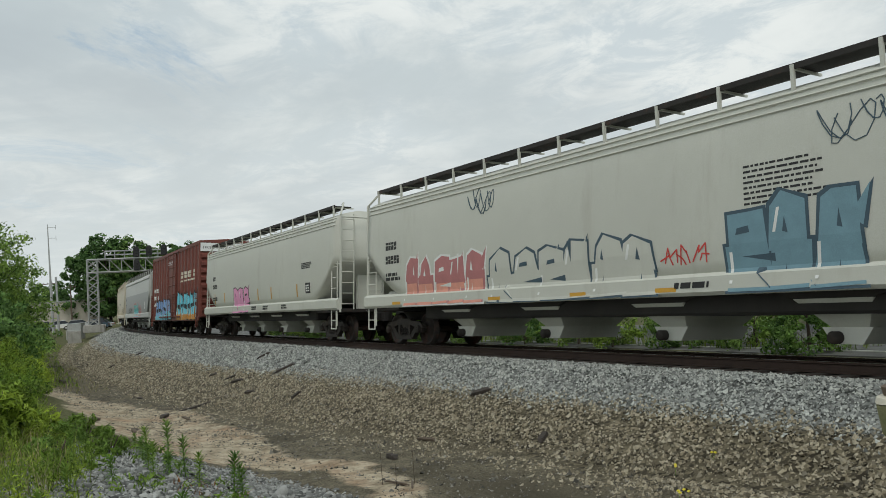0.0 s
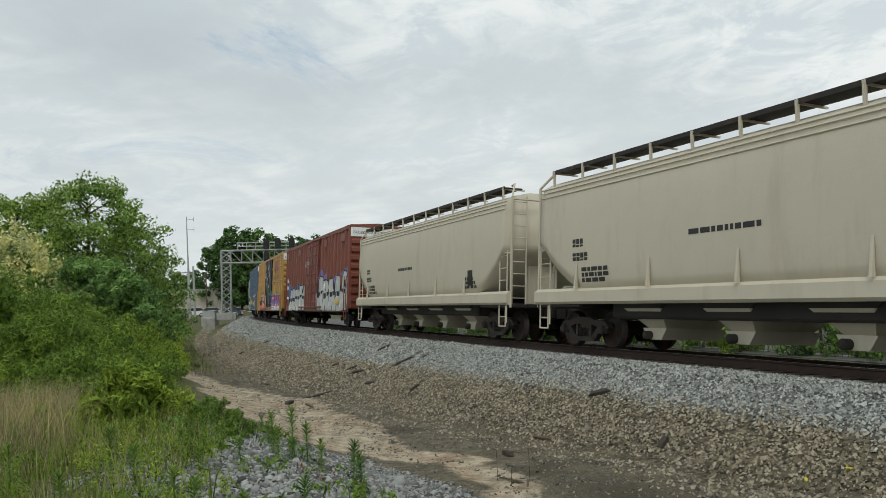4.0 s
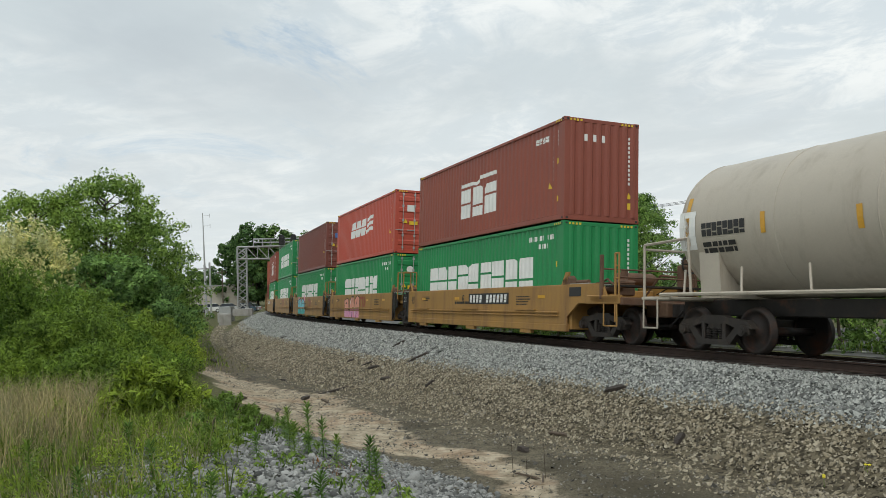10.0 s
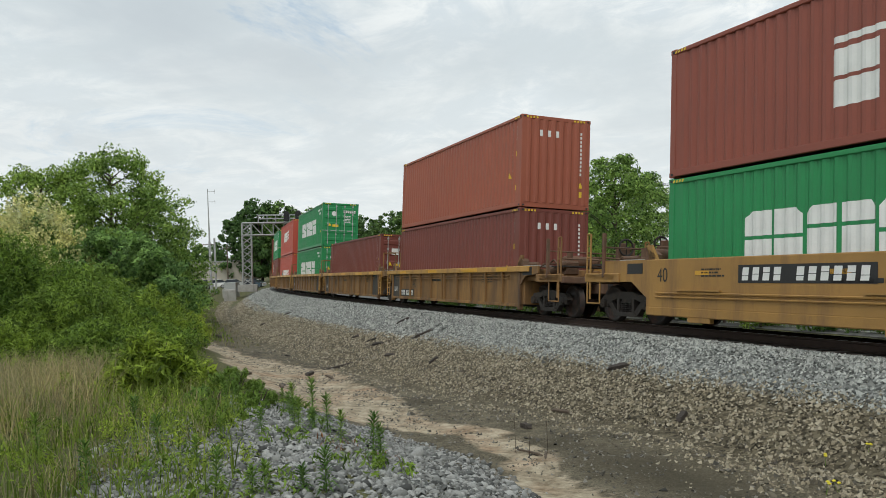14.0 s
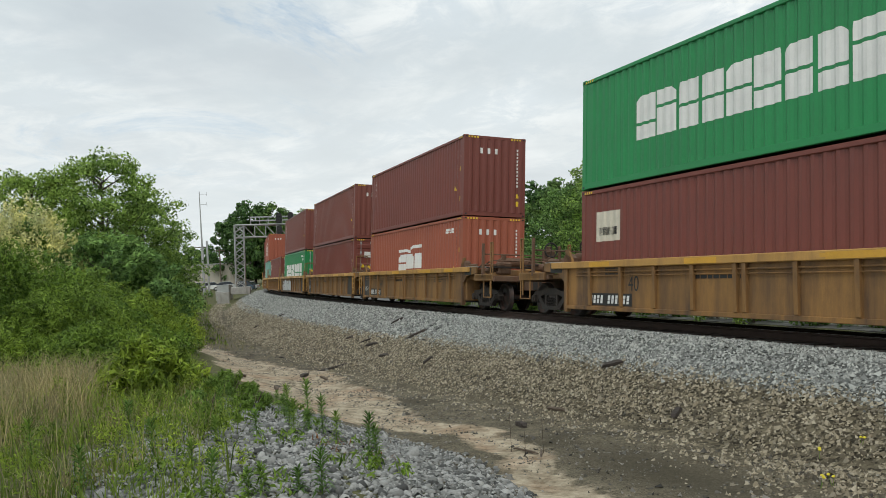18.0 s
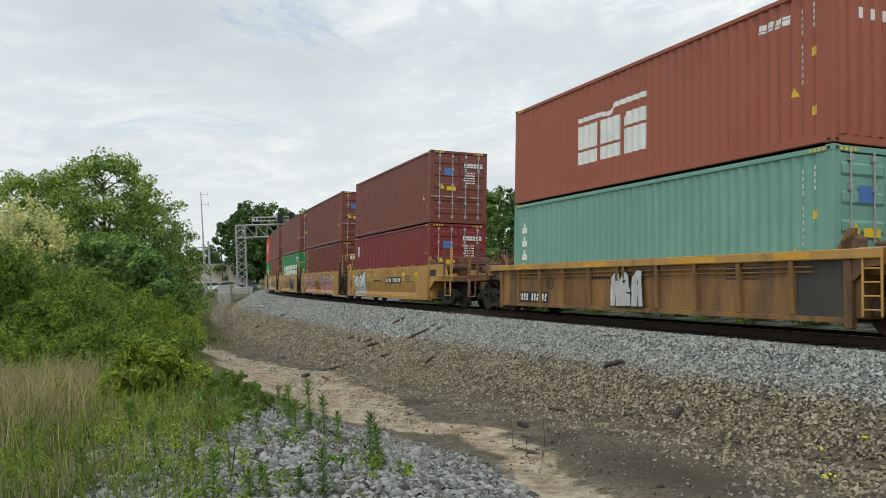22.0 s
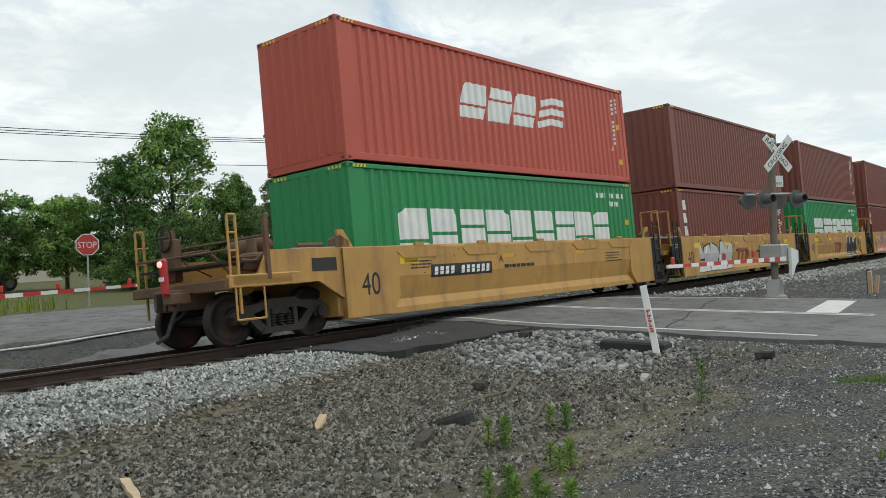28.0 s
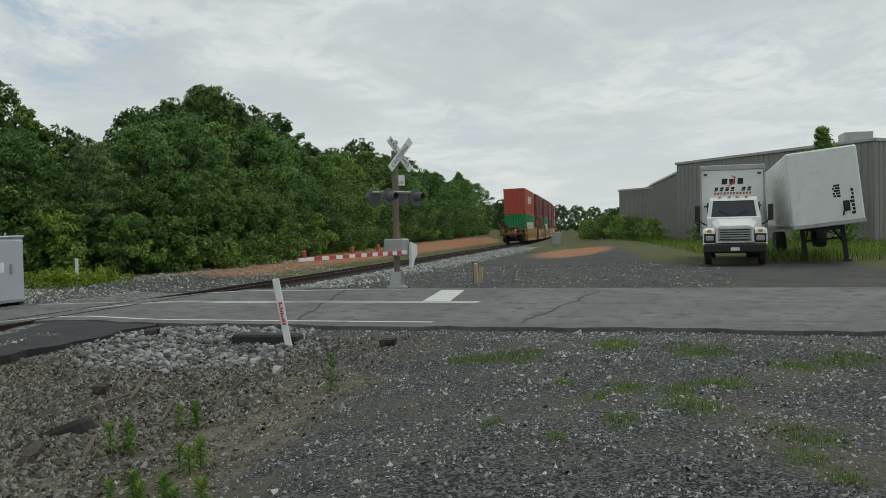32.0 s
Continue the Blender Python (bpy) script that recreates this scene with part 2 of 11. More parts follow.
RUST = (0.16, 0.055, 0.025)
DIRT = (0.10, 0.075, 0.05)
MAT = {
    "steel_dark": surface("dark_steel", (0.028, 0.024, 0.021), 0.7, 0.2, 0.4, 2, RUST, (0.55, 0.9), False, 0.2),
    "truck": surface("truck_steel", (0.032, 0.027, 0.023), 0.75, 0.1, 0.4, 3, (0.09, 0.06, 0.04), (0.5, 0.8), False, 0.25),
    "wheel": surface("wheel_steel", (0.034, 0.028, 0.025), 0.6, 0.4, 0.3, 3, RUST, (0.5, 0.9), False),
    "tread": surface("worn_tread", (0.35, 0.34, 0.33), 0.3, 0.9, 0.1, 5),
    "rail_side": surface("rusty_rail", (0.042, 0.025, 0.018), 0.85, 0.1, 0.35, 4, (0.04, 0.025, 0.02), (0.5, 0.8), False, 0.2),
    "tie": surface("old_timber", (0.055, 0.045, 0.038), 0.9, 0, 0.4, 3, (0.02, 0.017, 0.015), (0.5, 0.8), False, 0.4, 25, 0.25),
    "wood": surface("weathered_wood", (0.12, 0.09, 0.065), 0.9, 0, 0.35, 3, (0.05, 0.04, 0.03), (0.5, 0.8), False, 0.3, 30),
    "fresh_wood": surface("pale_wood", (0.5, 0.38, 0.24), 0.8, 0, 0.15, 4),
    "galv": surface("galvanised_steel", (0.42, 0.43, 0.42), 0.5, 0.5, 0.12, 3, (0.25, 0.22, 0.18), (0.6, 0.85)),
    "white": surface("white_paint", (0.78, 0.79, 0.77), 0.5, 0, 0.06, 2, (0.45, 0.42, 0.36), (0.62, 0.9)),
    "letter_white": surface("lettering_white", (0.75, 0.76, 0.73), 0.6, 0, 0.08, 2, (0.5, 0.5, 0.46), (0.6, 0.9)),
    "black": surface("black_paint", (0.018, 0.018, 0.018), 0.55, 0, 0.3, 3),
    "rubber": surface("black_rubber", (0.02, 0.02, 0.02), 0.8, 0, 0.3, 4, DIRT, (0.5, 0.9), False),
    "orange": surface("reflector_yellow", (0.62, 0.33, 0.03), 0.4, 0, 0.1, 3),
    "yellow_sticker": surface("yellow_label", (0.75, 0.52, 0.03), 0.5, 0, 0.1, 3),
    "red": surface("red_paint", (0.55, 0.05, 0.045), 0.5, 0, 0.12, 3),
    "hopper_grey": surface("pale_grey_paint", (0.57, 0.575, 0.51), 0.5, 0, 0.05, 0.5, (0.40, 0.38, 0.32), (0.55, 0.95)),
    "hopper_cool": surface("cool_grey_paint", (0.47, 0.48, 0.45), 0.5, 0, 0.05, 0.5, (0.37, 0.37, 0.33), (0.55, 0.95)),
    "hopper_band": surface("mid_grey_paint", (0.30, 0.31, 0.30), 0.5, 0, 0.06, 0.5, (0.24, 0.23, 0.21), (0.55, 0.95)),
    "hopper_cream": surface("cream_paint", (0.56, 0.51, 0.40), 0.55, 0, 0.05, 0.5, (0.40, 0.35, 0.27), (0.52, 0.9)),
    "hopper_mint": surface("old_white_paint", (0.52, 0.50, 0.44), 0.55, 0, 0.06, 0.5, (0.33, 0.13, 0.04), (0.57, 0.68)),
    "mint": surface("mint_paint", (0.26, 0.46, 0.37), 0.55, 0, 0.1, 0.6, (0.3, 0.33, 0.27), (0.6, 0.9)),
    "mint_pale": surface("pale_mint_paint", (0.40, 0.58, 0.49), 0.55, 0, 0.1, 1),
    "mint_dark": surface("dark_mint_paint", (0.10, 0.23, 0.21), 0.6, 0, 0.1, 1),
    "box_red": surface("boxcar_red_paint", (0.175, 0.048, 0.033), 0.6, 0, 0.12, 0.6, (0.085, 0.035, 0.028), (0.55, 0.85)),
    "box_maroon": surface("boxcar_brown_paint", (0.205, 0.06, 0.037), 0.55, 0, 0.1, 0.6, (0.09, 0.035, 0.03), (0.58, 0.9)),
    "box_yellow": surface("boxcar_yellow_paint", (0.47, 0.275, 0.075), 0.55, 0, 0.1, 0.6, (0.26, 0.14, 0.035), (0.58, 0.85)),
    "box_blue": surface("boxcar_blue_paint", (0.085, 0.142, 0.208), 0.6, 0, 0.18, 0.6, (0.24, 0.125, 0.05), (0.545, 0.66), False),
    "blue_teal": surface("faded_teal_overpaint", (0.135, 0.285, 0.265), 0.65, 0, 0.3, 3, (0.10, 0.15, 0.19), (0.47, 0.62), False),
    "rust_bloom": surface("rust_bloom", (0.33, 0.145, 0.05), 0.85, 0, 0.35, 2, (0.12, 0.13, 0.15), (0.45, 0.62), False),
    "box_black": surface("boxcar_black_paint", (0.02, 0.024, 0.026), 0.5, 0, 0.25, 1, (0.07, 0.065, 0.06), (0.6, 0.9)),
    "tank": surface("tank_cream_paint", (0.46, 0.415, 0.34), 0.45, 0, 0.07, 0.5, (0.28, 0.23, 0.17), (0.50, 0.85)),
    "well_yellow": surface("well_yellow_paint", (0.345, 0.19, 0.05), 0.6, 0, 0.13, 0.7, (0.15, 0.08, 0.04), (0.48, 0.80)),
    "well_ochre": surface("well_ochre_paint", (0.29, 0.15, 0.042), 0.65, 0, 0.2, 0.7, (0.085, 0.05, 0.03), (0.38, 0.68)),
    "well_bright": surface("well_bright_paint", (0.475, 0.265, 0.07), 0.6, 0, 0.14, 0.9, (0.19, 0.10, 0.05), (0.50, 0.80)),
    "c_brown": surface("container_brown", (0.185, 0.054, 0.038), 0.55, 0, 0.1, 0.5, (0.14, 0.045, 0.034), (0.58, 0.9)),
    "c_maroon": surface("container_maroon", (0.178, 0.046, 0.032), 0.55, 0, 0.1, 0.5, (0.07, 0.025, 0.022), (0.58, 0.9)),
    "c_rust": surface("container_rust_red", (0.26, 0.068, 0.042), 0.55, 0, 0.1, 0.5, (0.14, 0.045, 0.03), (0.58, 0.9)),
    "c_orange": surface("container_orange_brown", (0.33, 0.09, 0.048), 0.55, 0, 0.1, 0.5, (0.19, 0.06, 0.035), (0.58, 0.9)),
    "c_red": surface("container_red", (0.47, 0.08, 0.048), 0.5, 0, 0.08, 0.5, (0.26, 0.045, 0.035), (0.6, 0.92)),
    "c_crimson": surface("container_crimson", (0.20, 0.025, 0.025), 0.5, 0, 0.08, 0.5, (0.13, 0.03, 0.026), (0.58, 0.9)),
    "c_green": surface("container_green", (0.012, 0.235, 0.07), 0.5, 0, 0.12, 0.5, (0.02, 0.15, 0.055), (0.58, 0.9)),
    "c_mint": surface("container_mint", (0.17, 0.36, 0.29), 0.55, 0, 0.1, 0.5, (0.12, 0.24, 0.2), (0.56, 0.9)),
    "asphalt": surface("worn_asphalt", (0.15, 0.15, 0.145), 0.9, 0, 0.32, 0.55, (0.085, 0.085, 0.083), (0.50, 0.62), False, 0.5, 60),
    "fresh_asphalt": surface("fresh_asphalt", (0.035, 0.035, 0.036), 0.9, 0, 0.3, 1.5, None, bump=0.5, bump_scale=45),
    "line": surface("road_paint", (0.62, 0.62, 0.58), 0.7, 0, 0.1, 2, (0.3, 0.3, 0.29), (0.52, 0.75), False),
    "steel_sheet": surface("weathered_cladding", (0.27, 0.265, 0.245), 0.6, 0.1, 0.1, 0.3, (0.17, 0.13, 0.09), (0.55, 0.8)),
    "beige_wall": surface("beige_wall", (0.50, 0.46, 0.39), 0.8, 0, 0.08, 0.3),
    "bark": surface("bark", (0.09, 0.07, 0.055), 0.95, 0, 0.3, 4, None, bump=0.5, bump_scale=20),
    "glass": surface("dark_glass", (0.02, 0.025, 0.03), 0.08, 0, 0.1, 1, bump=0),
    "concrete": surface("concrete", (0.36, 0.35, 0.32), 0.85, 0, 0.15, 2, (0.2, 0.19, 0.17), (0.5, 0.8)),
    # grime plus the shade beneath a hopper car, put into one near-black colour
    "bay_shade_grime": surface("shaded_grimy_underside", (0.026, 0.024, 0.021), 0.85, 0, 0.3, 1, (0.04, 0.035, 0.03), (0.5, 0.8)),
    "moss": surface("mossy_wood", (0.27, 0.25, 0.14), 0.9, 0, 0.3, 12, (0.14, 0.16, 0.05), (0.45, 0.65), False, 0.4, 60),
    "tail_red": surface("marker_red", (0.45, 0.03, 0.03), 0.4, 0, 0.1, 3),
    "ballast": stony("grey_ballast", [(0.06, 0.064, 0.06), (0.235, 0.246, 0.23), (0.36, 0.375, 0.345), (0.50, 0.515, 0.475), (0.15, 0.16, 0.15)]),
    "brown_stone": stony("brown_ballast", [(0.05, 0.043, 0.029), (0.185, 0.157, 0.104), (0.30, 0.258, 0.175), (0.43, 0.385, 0.285), (0.125, 0.108, 0.075)]),
    "rubble_stone": stony("grey_rubble_stone", [(0.05, 0.052, 0.05), (0.16, 0.165, 0.155), (0.27, 0.275, 0.26), (0.40, 0.405, 0.385), (0.10, 0.105, 0.10)]),
    "dirty_stone": stony("dirty_mixed_stone", [(0.022, 0.02, 0.016), (0.07, 0.064, 0.05), (0.125, 0.115, 0.092), (0.27, 0.255, 0.22), (0.046, 0.043, 0.035)]),
    "lot_stone": stony("lot_gravel", [(0.025, 0.026, 0.027), (0.06, 0.062, 0.062), (0.13, 0.134, 0.13), (0.42, 0.425, 0.41), (0.046, 0.048, 0.048)]),
    "leaf": leafy("broad_leaves", (0.036, 0.08, 0.028), (0.225, 0.37, 0.135)),
    "leaf_mid": leafy("yellow_green_leaves", (0.058, 0.11, 0.03), (0.25, 0.385, 0.12)),
    "leaf_dark": leafy("dark_leaves", (0.03, 0.064, 0.024), (0.155, 0.26, 0.098)),
    "leaf_bright": leafy("bright_leaves", (0.045, 0.082, 0.015), (0.255, 0.365, 0.068)),
    "leaf_weed": leafy("weed_leaves", (0.06, 0.115, 0.022), (0.20, 0.32, 0.08)),
    "leaf_grey": leafy("grey_green_leaves", (0.055, 0.105, 0.06), (0.205, 0.31, 0.185)),
    "blossom": leafy("cream_blossom", (0.40, 0.41, 0.19), (0.80, 0.76, 0.48)),
    "russet": leafy("rusty_dead_weeds", (0.10, 0.045, 0.022), (0.24, 0.115, 0.06)),
    "straw": leafy("dry_grass", (0.22, 0.175, 0.10), (0.46, 0.38, 0.24)),
    "grass": leafy("green_grass", (0.07, 0.12, 0.022), (0.205, 0.285, 0.06)),
}
for _n, _c in (("teal", (0.04, 0.42, 0.40)), ("cyan", (0.16, 0.55, 0.66)), ("pink", (0.75, 0.32, 0.52)), ("salmon", (0.72, 0.32, 0.24)),
               ("violet", (0.20, 0.18, 0.42)), ("magenta", (0.34, 0.08, 0.25)), ("slate", (0.05, 0.09, 0.12)), ("silver", (0.50, 0.51, 0.50)),
               ("blue", (0.07, 0.17, 0.42)), ("scarlet", (0.62, 0.06, 0.05)), ("sea", (0.03, 0.30, 0.23)), ("amber", (0.6, 0.26, 0.03)),
               ("bluegrey", (0.17, 0.30, 0.36)), ("rose", (0.46, 0.18, 0.18)), ("sky", (0.22, 0.36, 0.62)), ("brown", (0.17, 0.09, 0.06)),
               ("ttx_red", (0.30, 0.045, 0.03)), ("cream", (0.62, 0.58, 0.47)), ("blush", (0.43, 0.25, 0.22))):
    MAT["p_" + _n] = surface("spray_" + _n, _c, 0.55, 0, 0.12, 3)


# ---- mesh building ----
class Shape:
    """Collects vertices and faces of one mesh."""

    def __init__(self):
        self.v, self.f = [], []

    def add(self, verts, faces):
        k = len(self.v)
        self.v += [tuple(p) for p in verts]
        self.f += [tuple(i + k for i in f) for f in faces]
        return self

    def box(self, x0, x1, y0, y1, z0, z1, c=0.0):
        """A box, its edges cut by c."""
        if c <= 0:
            v = [(x, y, z) for x in (x0, x1) for y in (y0, y1) for z in (z0, z1)]
            return self.add(v, [(0, 1, 3, 2), (4, 6, 7, 5), (0, 4, 5, 1), (2, 3, 7, 6), (0, 2, 6, 4), (1, 5, 7, 3)])
        c = min(c, (x1 - x0) / 2.1, (y1 - y0) / 2.1, (z1 - z0) / 2.1)
        prof = [(x0 + c, y0), (x1 - c, y0), (x1, y0 + c), (x1, y1 - c), (x1 - c, y1), (x0 + c, y1), (x0, y1 - c), (x0, y0 + c)]
        cx, cy = (x0 + x1) / 2, (y0 + y1) / 2
        fx, fy = (x1 - x0 - 2 * c) / (x1 - x0), (y1 - y0 - 2 * c) / (y1 - y0)
        inn = [(cx + (x - cx) * fx, cy + (y - cy) * fy) for x, y in prof]
        rings = [(inn, z0), (prof, z0 + c), (prof, z1 - c), (inn, z1)]
        v = [(x, y, z) for r, z in rings for x, y in r]
        f = [tuple(range(7, -1, -1)), tuple(range(24, 32))]
        for a in (0, 8, 16):
            f += [(a + i, a + (i + 1) % 8, a + 8 + (i + 1) % 8, a + 8 + i) for i in range(8)]
        return self.add(v, f)

    def prism(self, poly, a, b, axis="y"):
        """A polygon pulled from a to b along an axis; poly is in the other two axes, in order."""
        def put(p, q):
            return {"x": (q, p[0], p[1]), "y": (p[0], q, p[1]), "z": (p[0], p[1], q)}[axis]
        n = len(poly)
        v = [put(p, a) for p in poly] + [put(p, b) for p in poly]
        return self.add(v, [tuple(range(n - 1, -1, -1)), tuple(range(n, 2 * n))] + [(i, (i + 1) % n, n + (i + 1) % n, n + i) for i in range(n)])

    def cyl(self, p, q, r0, r1=None, n=10, caps=True):
        """A round bar from p to q."""
        r1 = r0 if r1 is None else r1
        p, q = Vector(p), Vector(q)
        d = (q - p).normalized()
        u = d.orthogonal().normalized()
        w = d.cross(u)
        ring = [(math.cos(2 * math.pi * i / n), math.sin(2 * math.pi * i / n)) for i in range(n)]
        v = [p + (u * c + w * s) * r0 for c, s in ring] + [q + (u * c + w * s) * r1 for c, s in ring]
        f = [(i, (i + 1) % n, n + (i + 1) % n, n + i) for i in range(n)]
        if caps:
            f += [tuple(range(n - 1, -1, -1)), tuple(range(n, 2 * n))]
        return self.add(v, f)

    def pipe(self, pts, r, n=6):
        for a, b in zip(pts, pts[1:]):
            self.cyl(a, b, r, n=n)
        return self

    def turned(self, prof, o=(0, 0, 0), axis="y", n=24):
        """A profile of (radius, along) turned about an axis through o."""
        v, f = [], []
        for r, a in prof:
            for i in range(n):
                c, s = r * math.cos(2 * math.pi * i / n), r * math.sin(2 * math.pi * i / n)
                d = {"x": (a, c, s), "y": (c, a, s), "z": (c, s, a)}[axis]
                v.append((o[0] + d[0], o[1] + d[1], o[2] + d[2]))
        for k in range(len(prof) - 1):
            f += [(k * n + i, k * n + (i + 1) % n, (k + 1) * n + (i + 1) % n, (k + 1) * n + i) for i in range(n)]
        return self.add(v, f)

    def loft(self, rings, caps=True, closed=True):
        n = len(rings[0])
        v = [p for r in rings for p in r]
        f = []
        m = n if closed else n - 1
        for k in range(len(rings) - 1):
            f += [(k * n + i, k * n + (i + 1) % n, (k + 1) * n + (i + 1) % n, (k + 1) * n + i) for i in range(m)]
        if caps:
            f += [tuple(range(n - 1, -1, -1)), tuple(range((len(rings) - 1) * n, len(rings) * n))]
        return self.add(v, f)

    def moved(self, m):
        self.v = [tuple(m @ Vector(p)) for p in self.v]
        return self

    def mesh(self, name, smooth=False):
        me = bpy.data.meshes.new(name)
        me.from_pydata(self.v, [], self.f)
        bm = bmesh.new()
        bm.from_mesh(me)
        bmesh.ops.recalc_face_normals(bm, faces=bm.faces[:])
        bm.to_mesh(me)
        bm.free()
        if smooth:
            me.shade_smooth()
        return me


def put(name, me, material, parent=None, label="", m=None):
    """One mesh object under a thing; the mesh may be shared, the material is the object's own."""
    ob = new(name, me)
    if not me.materials:
        me.materials.append(material)
    elif me.materials[0] is not material:
        ob.material_slots[0].link = "OBJECT"
        ob.material_slots[0].material = material
    if parent is not None:
        ob.parent = parent
    if m is not None:
        ob.matrix_basis = m
    if label:
        ob["label"] = label
    return ob


SMALL_WRITING = ("lettering", "marking", "number", "writing")


def part(name, shape, material, parent=None, label="", smooth=False, m=None):
    ob = put(name, shape.mesh(name, smooth), material, parent, label, m)
    if name in SMALL_WRITING:
        tagged(ob, kind="stuff")
    return ob


def thing(name, label, category, group="", kind="", m=None):
    ob = new(name)
    ob.empty_display_size = 0.2
    if m is not None:
        ob.matrix_basis = m
    return tagged(ob, label, category, group, kind)


def np_mesh(name, verts, faces, material=None, smooth=False):
    """A mesh from arrays; all faces have the same number of corners."""
    verts, faces = np.asarray(verts, np.float32), np.asarray(faces, np.int32)
    me = bpy.data.meshes.new(name)
    k = faces.shape[1]
    me.vertices.add(len(verts))
    me.vertices.foreach_set("co", verts.ravel())
    me.loops.add(faces.size)
    me.loops.foreach_set("vertex_index", faces.ravel())
    me.polygons.add(len(faces))
    me.polygons.foreach_set("loop_start", np.arange(0, faces.size, k, dtype=np.int32))
    me.update(calc_edges=True)
    if smooth:
        me.shade_smooth()
    if material:
        me.materials.append(material)
    return me


def clip(poly, axis, value, keep_less):
    out = []
    for (a, b) in zip(poly, poly[1:] + poly[:1]):
        ia, ib = (a[axis] <= value) == keep_less, (b[axis] <= value) == keep_less
        if ia:
            out.append(a)
        if ia != ib:
            t = (value - a[axis]) / (b[axis] - a[axis])
            out.append((a[0] + t * (b[0] - a[0]), a[1] + t * (b[1] - a[1])))
    return out


def drape(polys, depth, xs=(), zs=(), lift=0.004, step=0.0):
    """Flat convex pieces (x, z) laid over a side whose outer face lies at y = depth(x, z); cut at the folds xs and zs."""
    sh = Shape()
    for n_, poly in enumerate(polys):
        cells = [poly]
        for axis, cuts in ((0, xs), (1, zs)):
            nxt = []
            for c in cells:
                lo, hi = min(p[axis] for p in c), max(p[axis] for p in c)
                for k in [q for q in cuts if lo + 1e-4 < q < hi - 1e-4]:
                    a = clip(c, axis, k, True)
                    if len(a) > 2:
                        nxt.append(a)
                    c = clip(c, axis, k, False)
                if len(c) > 2:
                    nxt.append(c)
            cells = nxt
        for c in cells:
            sh.add([(x, depth(x, z) - lift - n_ * step, z) for x, z in c], [tuple(range(len(c)))])
    return sh


def rect(x0, x1, z0, z1, slant=0.0):
    return [(x0, z0), (x1, z0), (x1 + slant, z1), (x0 + slant, z1)]


def bars(x0, x1, z0, z1, rows, rng, fill=0.75, slant=0.0):
    """Rows of small bars in place of small writing."""
    out, h = [], (z1 - z0) / rows
    for r in range(rows):
        z, x = z1 - (r + 0.9) * h, x0
        end = x0 + (x1 - x0) * rng.uniform(0.7, 1.0)
        while x < end - h * 0.3:
            w = min(rng.uniform(0.5, 2.2) * h, end - x)
            out.append(rect(x, x + w, z, z + h * fill, slant))
            x += w + 0.3 * h
    return out


def blocks(x0, x1, z0, z1, n, rng, slant=0.0, gap=0.16):
    """n solid blocks, each cut once, in place of large letters."""
    out, w = [], (x1 - x0) / n
    for i in range(n):
        a, b = x0 + i * w, x0 + (i + 1 - gap) * w
        h = z1 - z0
        k = z0 + h * rng.choice((0.3, 0.42, 0.55, 0.64))
        c = 0.05 * h
        out += [rect(a, b, z0, k - c, slant * (k - z0) / h), rect(a + slant * (k - z0) / h, b + slant * (k - z0) / h, k + c, z1, slant * (z1 - k) / h)]
    return out


FONTS = {}


def lettering(parent, text, x, y, z, size, material, name="lettering", face=-1, wide=1.0, slant=0.0, m=None):
    """Words with the built-in font on a side that looks along -y; x, z: lower left corner."""
    key = (text, slant)
    if key not in FONTS:
        cu = bpy.data.curves.new("text", "FONT")
        cu.body, cu.size, cu.extrude, cu.shear = text, 1.0, 0.0, slant
        tmp = new("tmp", cu)
        bpy.context.view_layer.update()
        me = bpy.data.meshes.new_from_object(tmp.evaluated_get(bpy.context.evaluated_depsgraph_get()))
        bpy.data.objects.remove(tmp)
        bpy.data.curves.remove(cu)
        FONTS[key] = me
    me = FONTS[key].copy()
    turn = Matrix.Identity(4) if m is None else m
    me.transform(turn @ Matrix.Translation((x, y, z)) @ pose(0, 0, 0, 90) @ Matrix.Diagonal((size * wide, size, 1, 1)))
    me.materials.clear()
    me.materials.append(material)
    ob = new(name, me)
    ob.parent = parent
    return tagged(ob, kind="stuff")


def slabs(x0, x1, z0, z1, n, rng, slant=0.0, gap=0.11):
    """n heavy plain slabs in a row, each of two blocks with a thin gap, a corner cut off: a list of convex pieces for each block."""
    out, w, h = [], (x1 - x0) / n, z1 - z0
    for i in range(n):
        a, b = x0 + i * w, x0 + (i + 1 - gap) * w
        k, c = rng.choice((0.36, 0.5, 0.64)), 0.035

        def at(x, f):
            return (x + slant * f, z0 + h * f)
        cut = (b - a) * rng.choice((0.02, 0.14, 0.24))
        low = [at(a, 0), at(b, 0), at(b, k - c), at(a, k - c)]
        top = [at(a, k + c), at(b, k + c), at(b, 1 - 0.12), at(b - cut, 1), at(a, 1)] if i % 2 else [at(a, k + c), at(b, k + c), at(b, 1), at(a + cut, 1), at(a, 1 - 0.12)]
        out += [[low], [top]]
    return out


def characters(a, b, z0, z1, n, skip, slant=0.03):
    """n plain slanted bars in a row, with a gap in place of bar number skip."""
    w = (b - a) / n
    out = []
    for i in range(n):
        if i != skip:
            x, m = a + i * w, z0 + (z1 - z0) * (0.38 + 0.24 * (i * 7 % 5) / 4)
            out += [rect(x, x + 0.62 * w, z0, m - 0.012, slant * (m - z0) / (z1 - z0)), rect(x + slant * (m - z0) / (z1 - z0), x + 0.62 * w + slant * (m - z0) / (z1 - z0), m, z1, slant * (z1 - m) / (z1 - z0))]
    return out


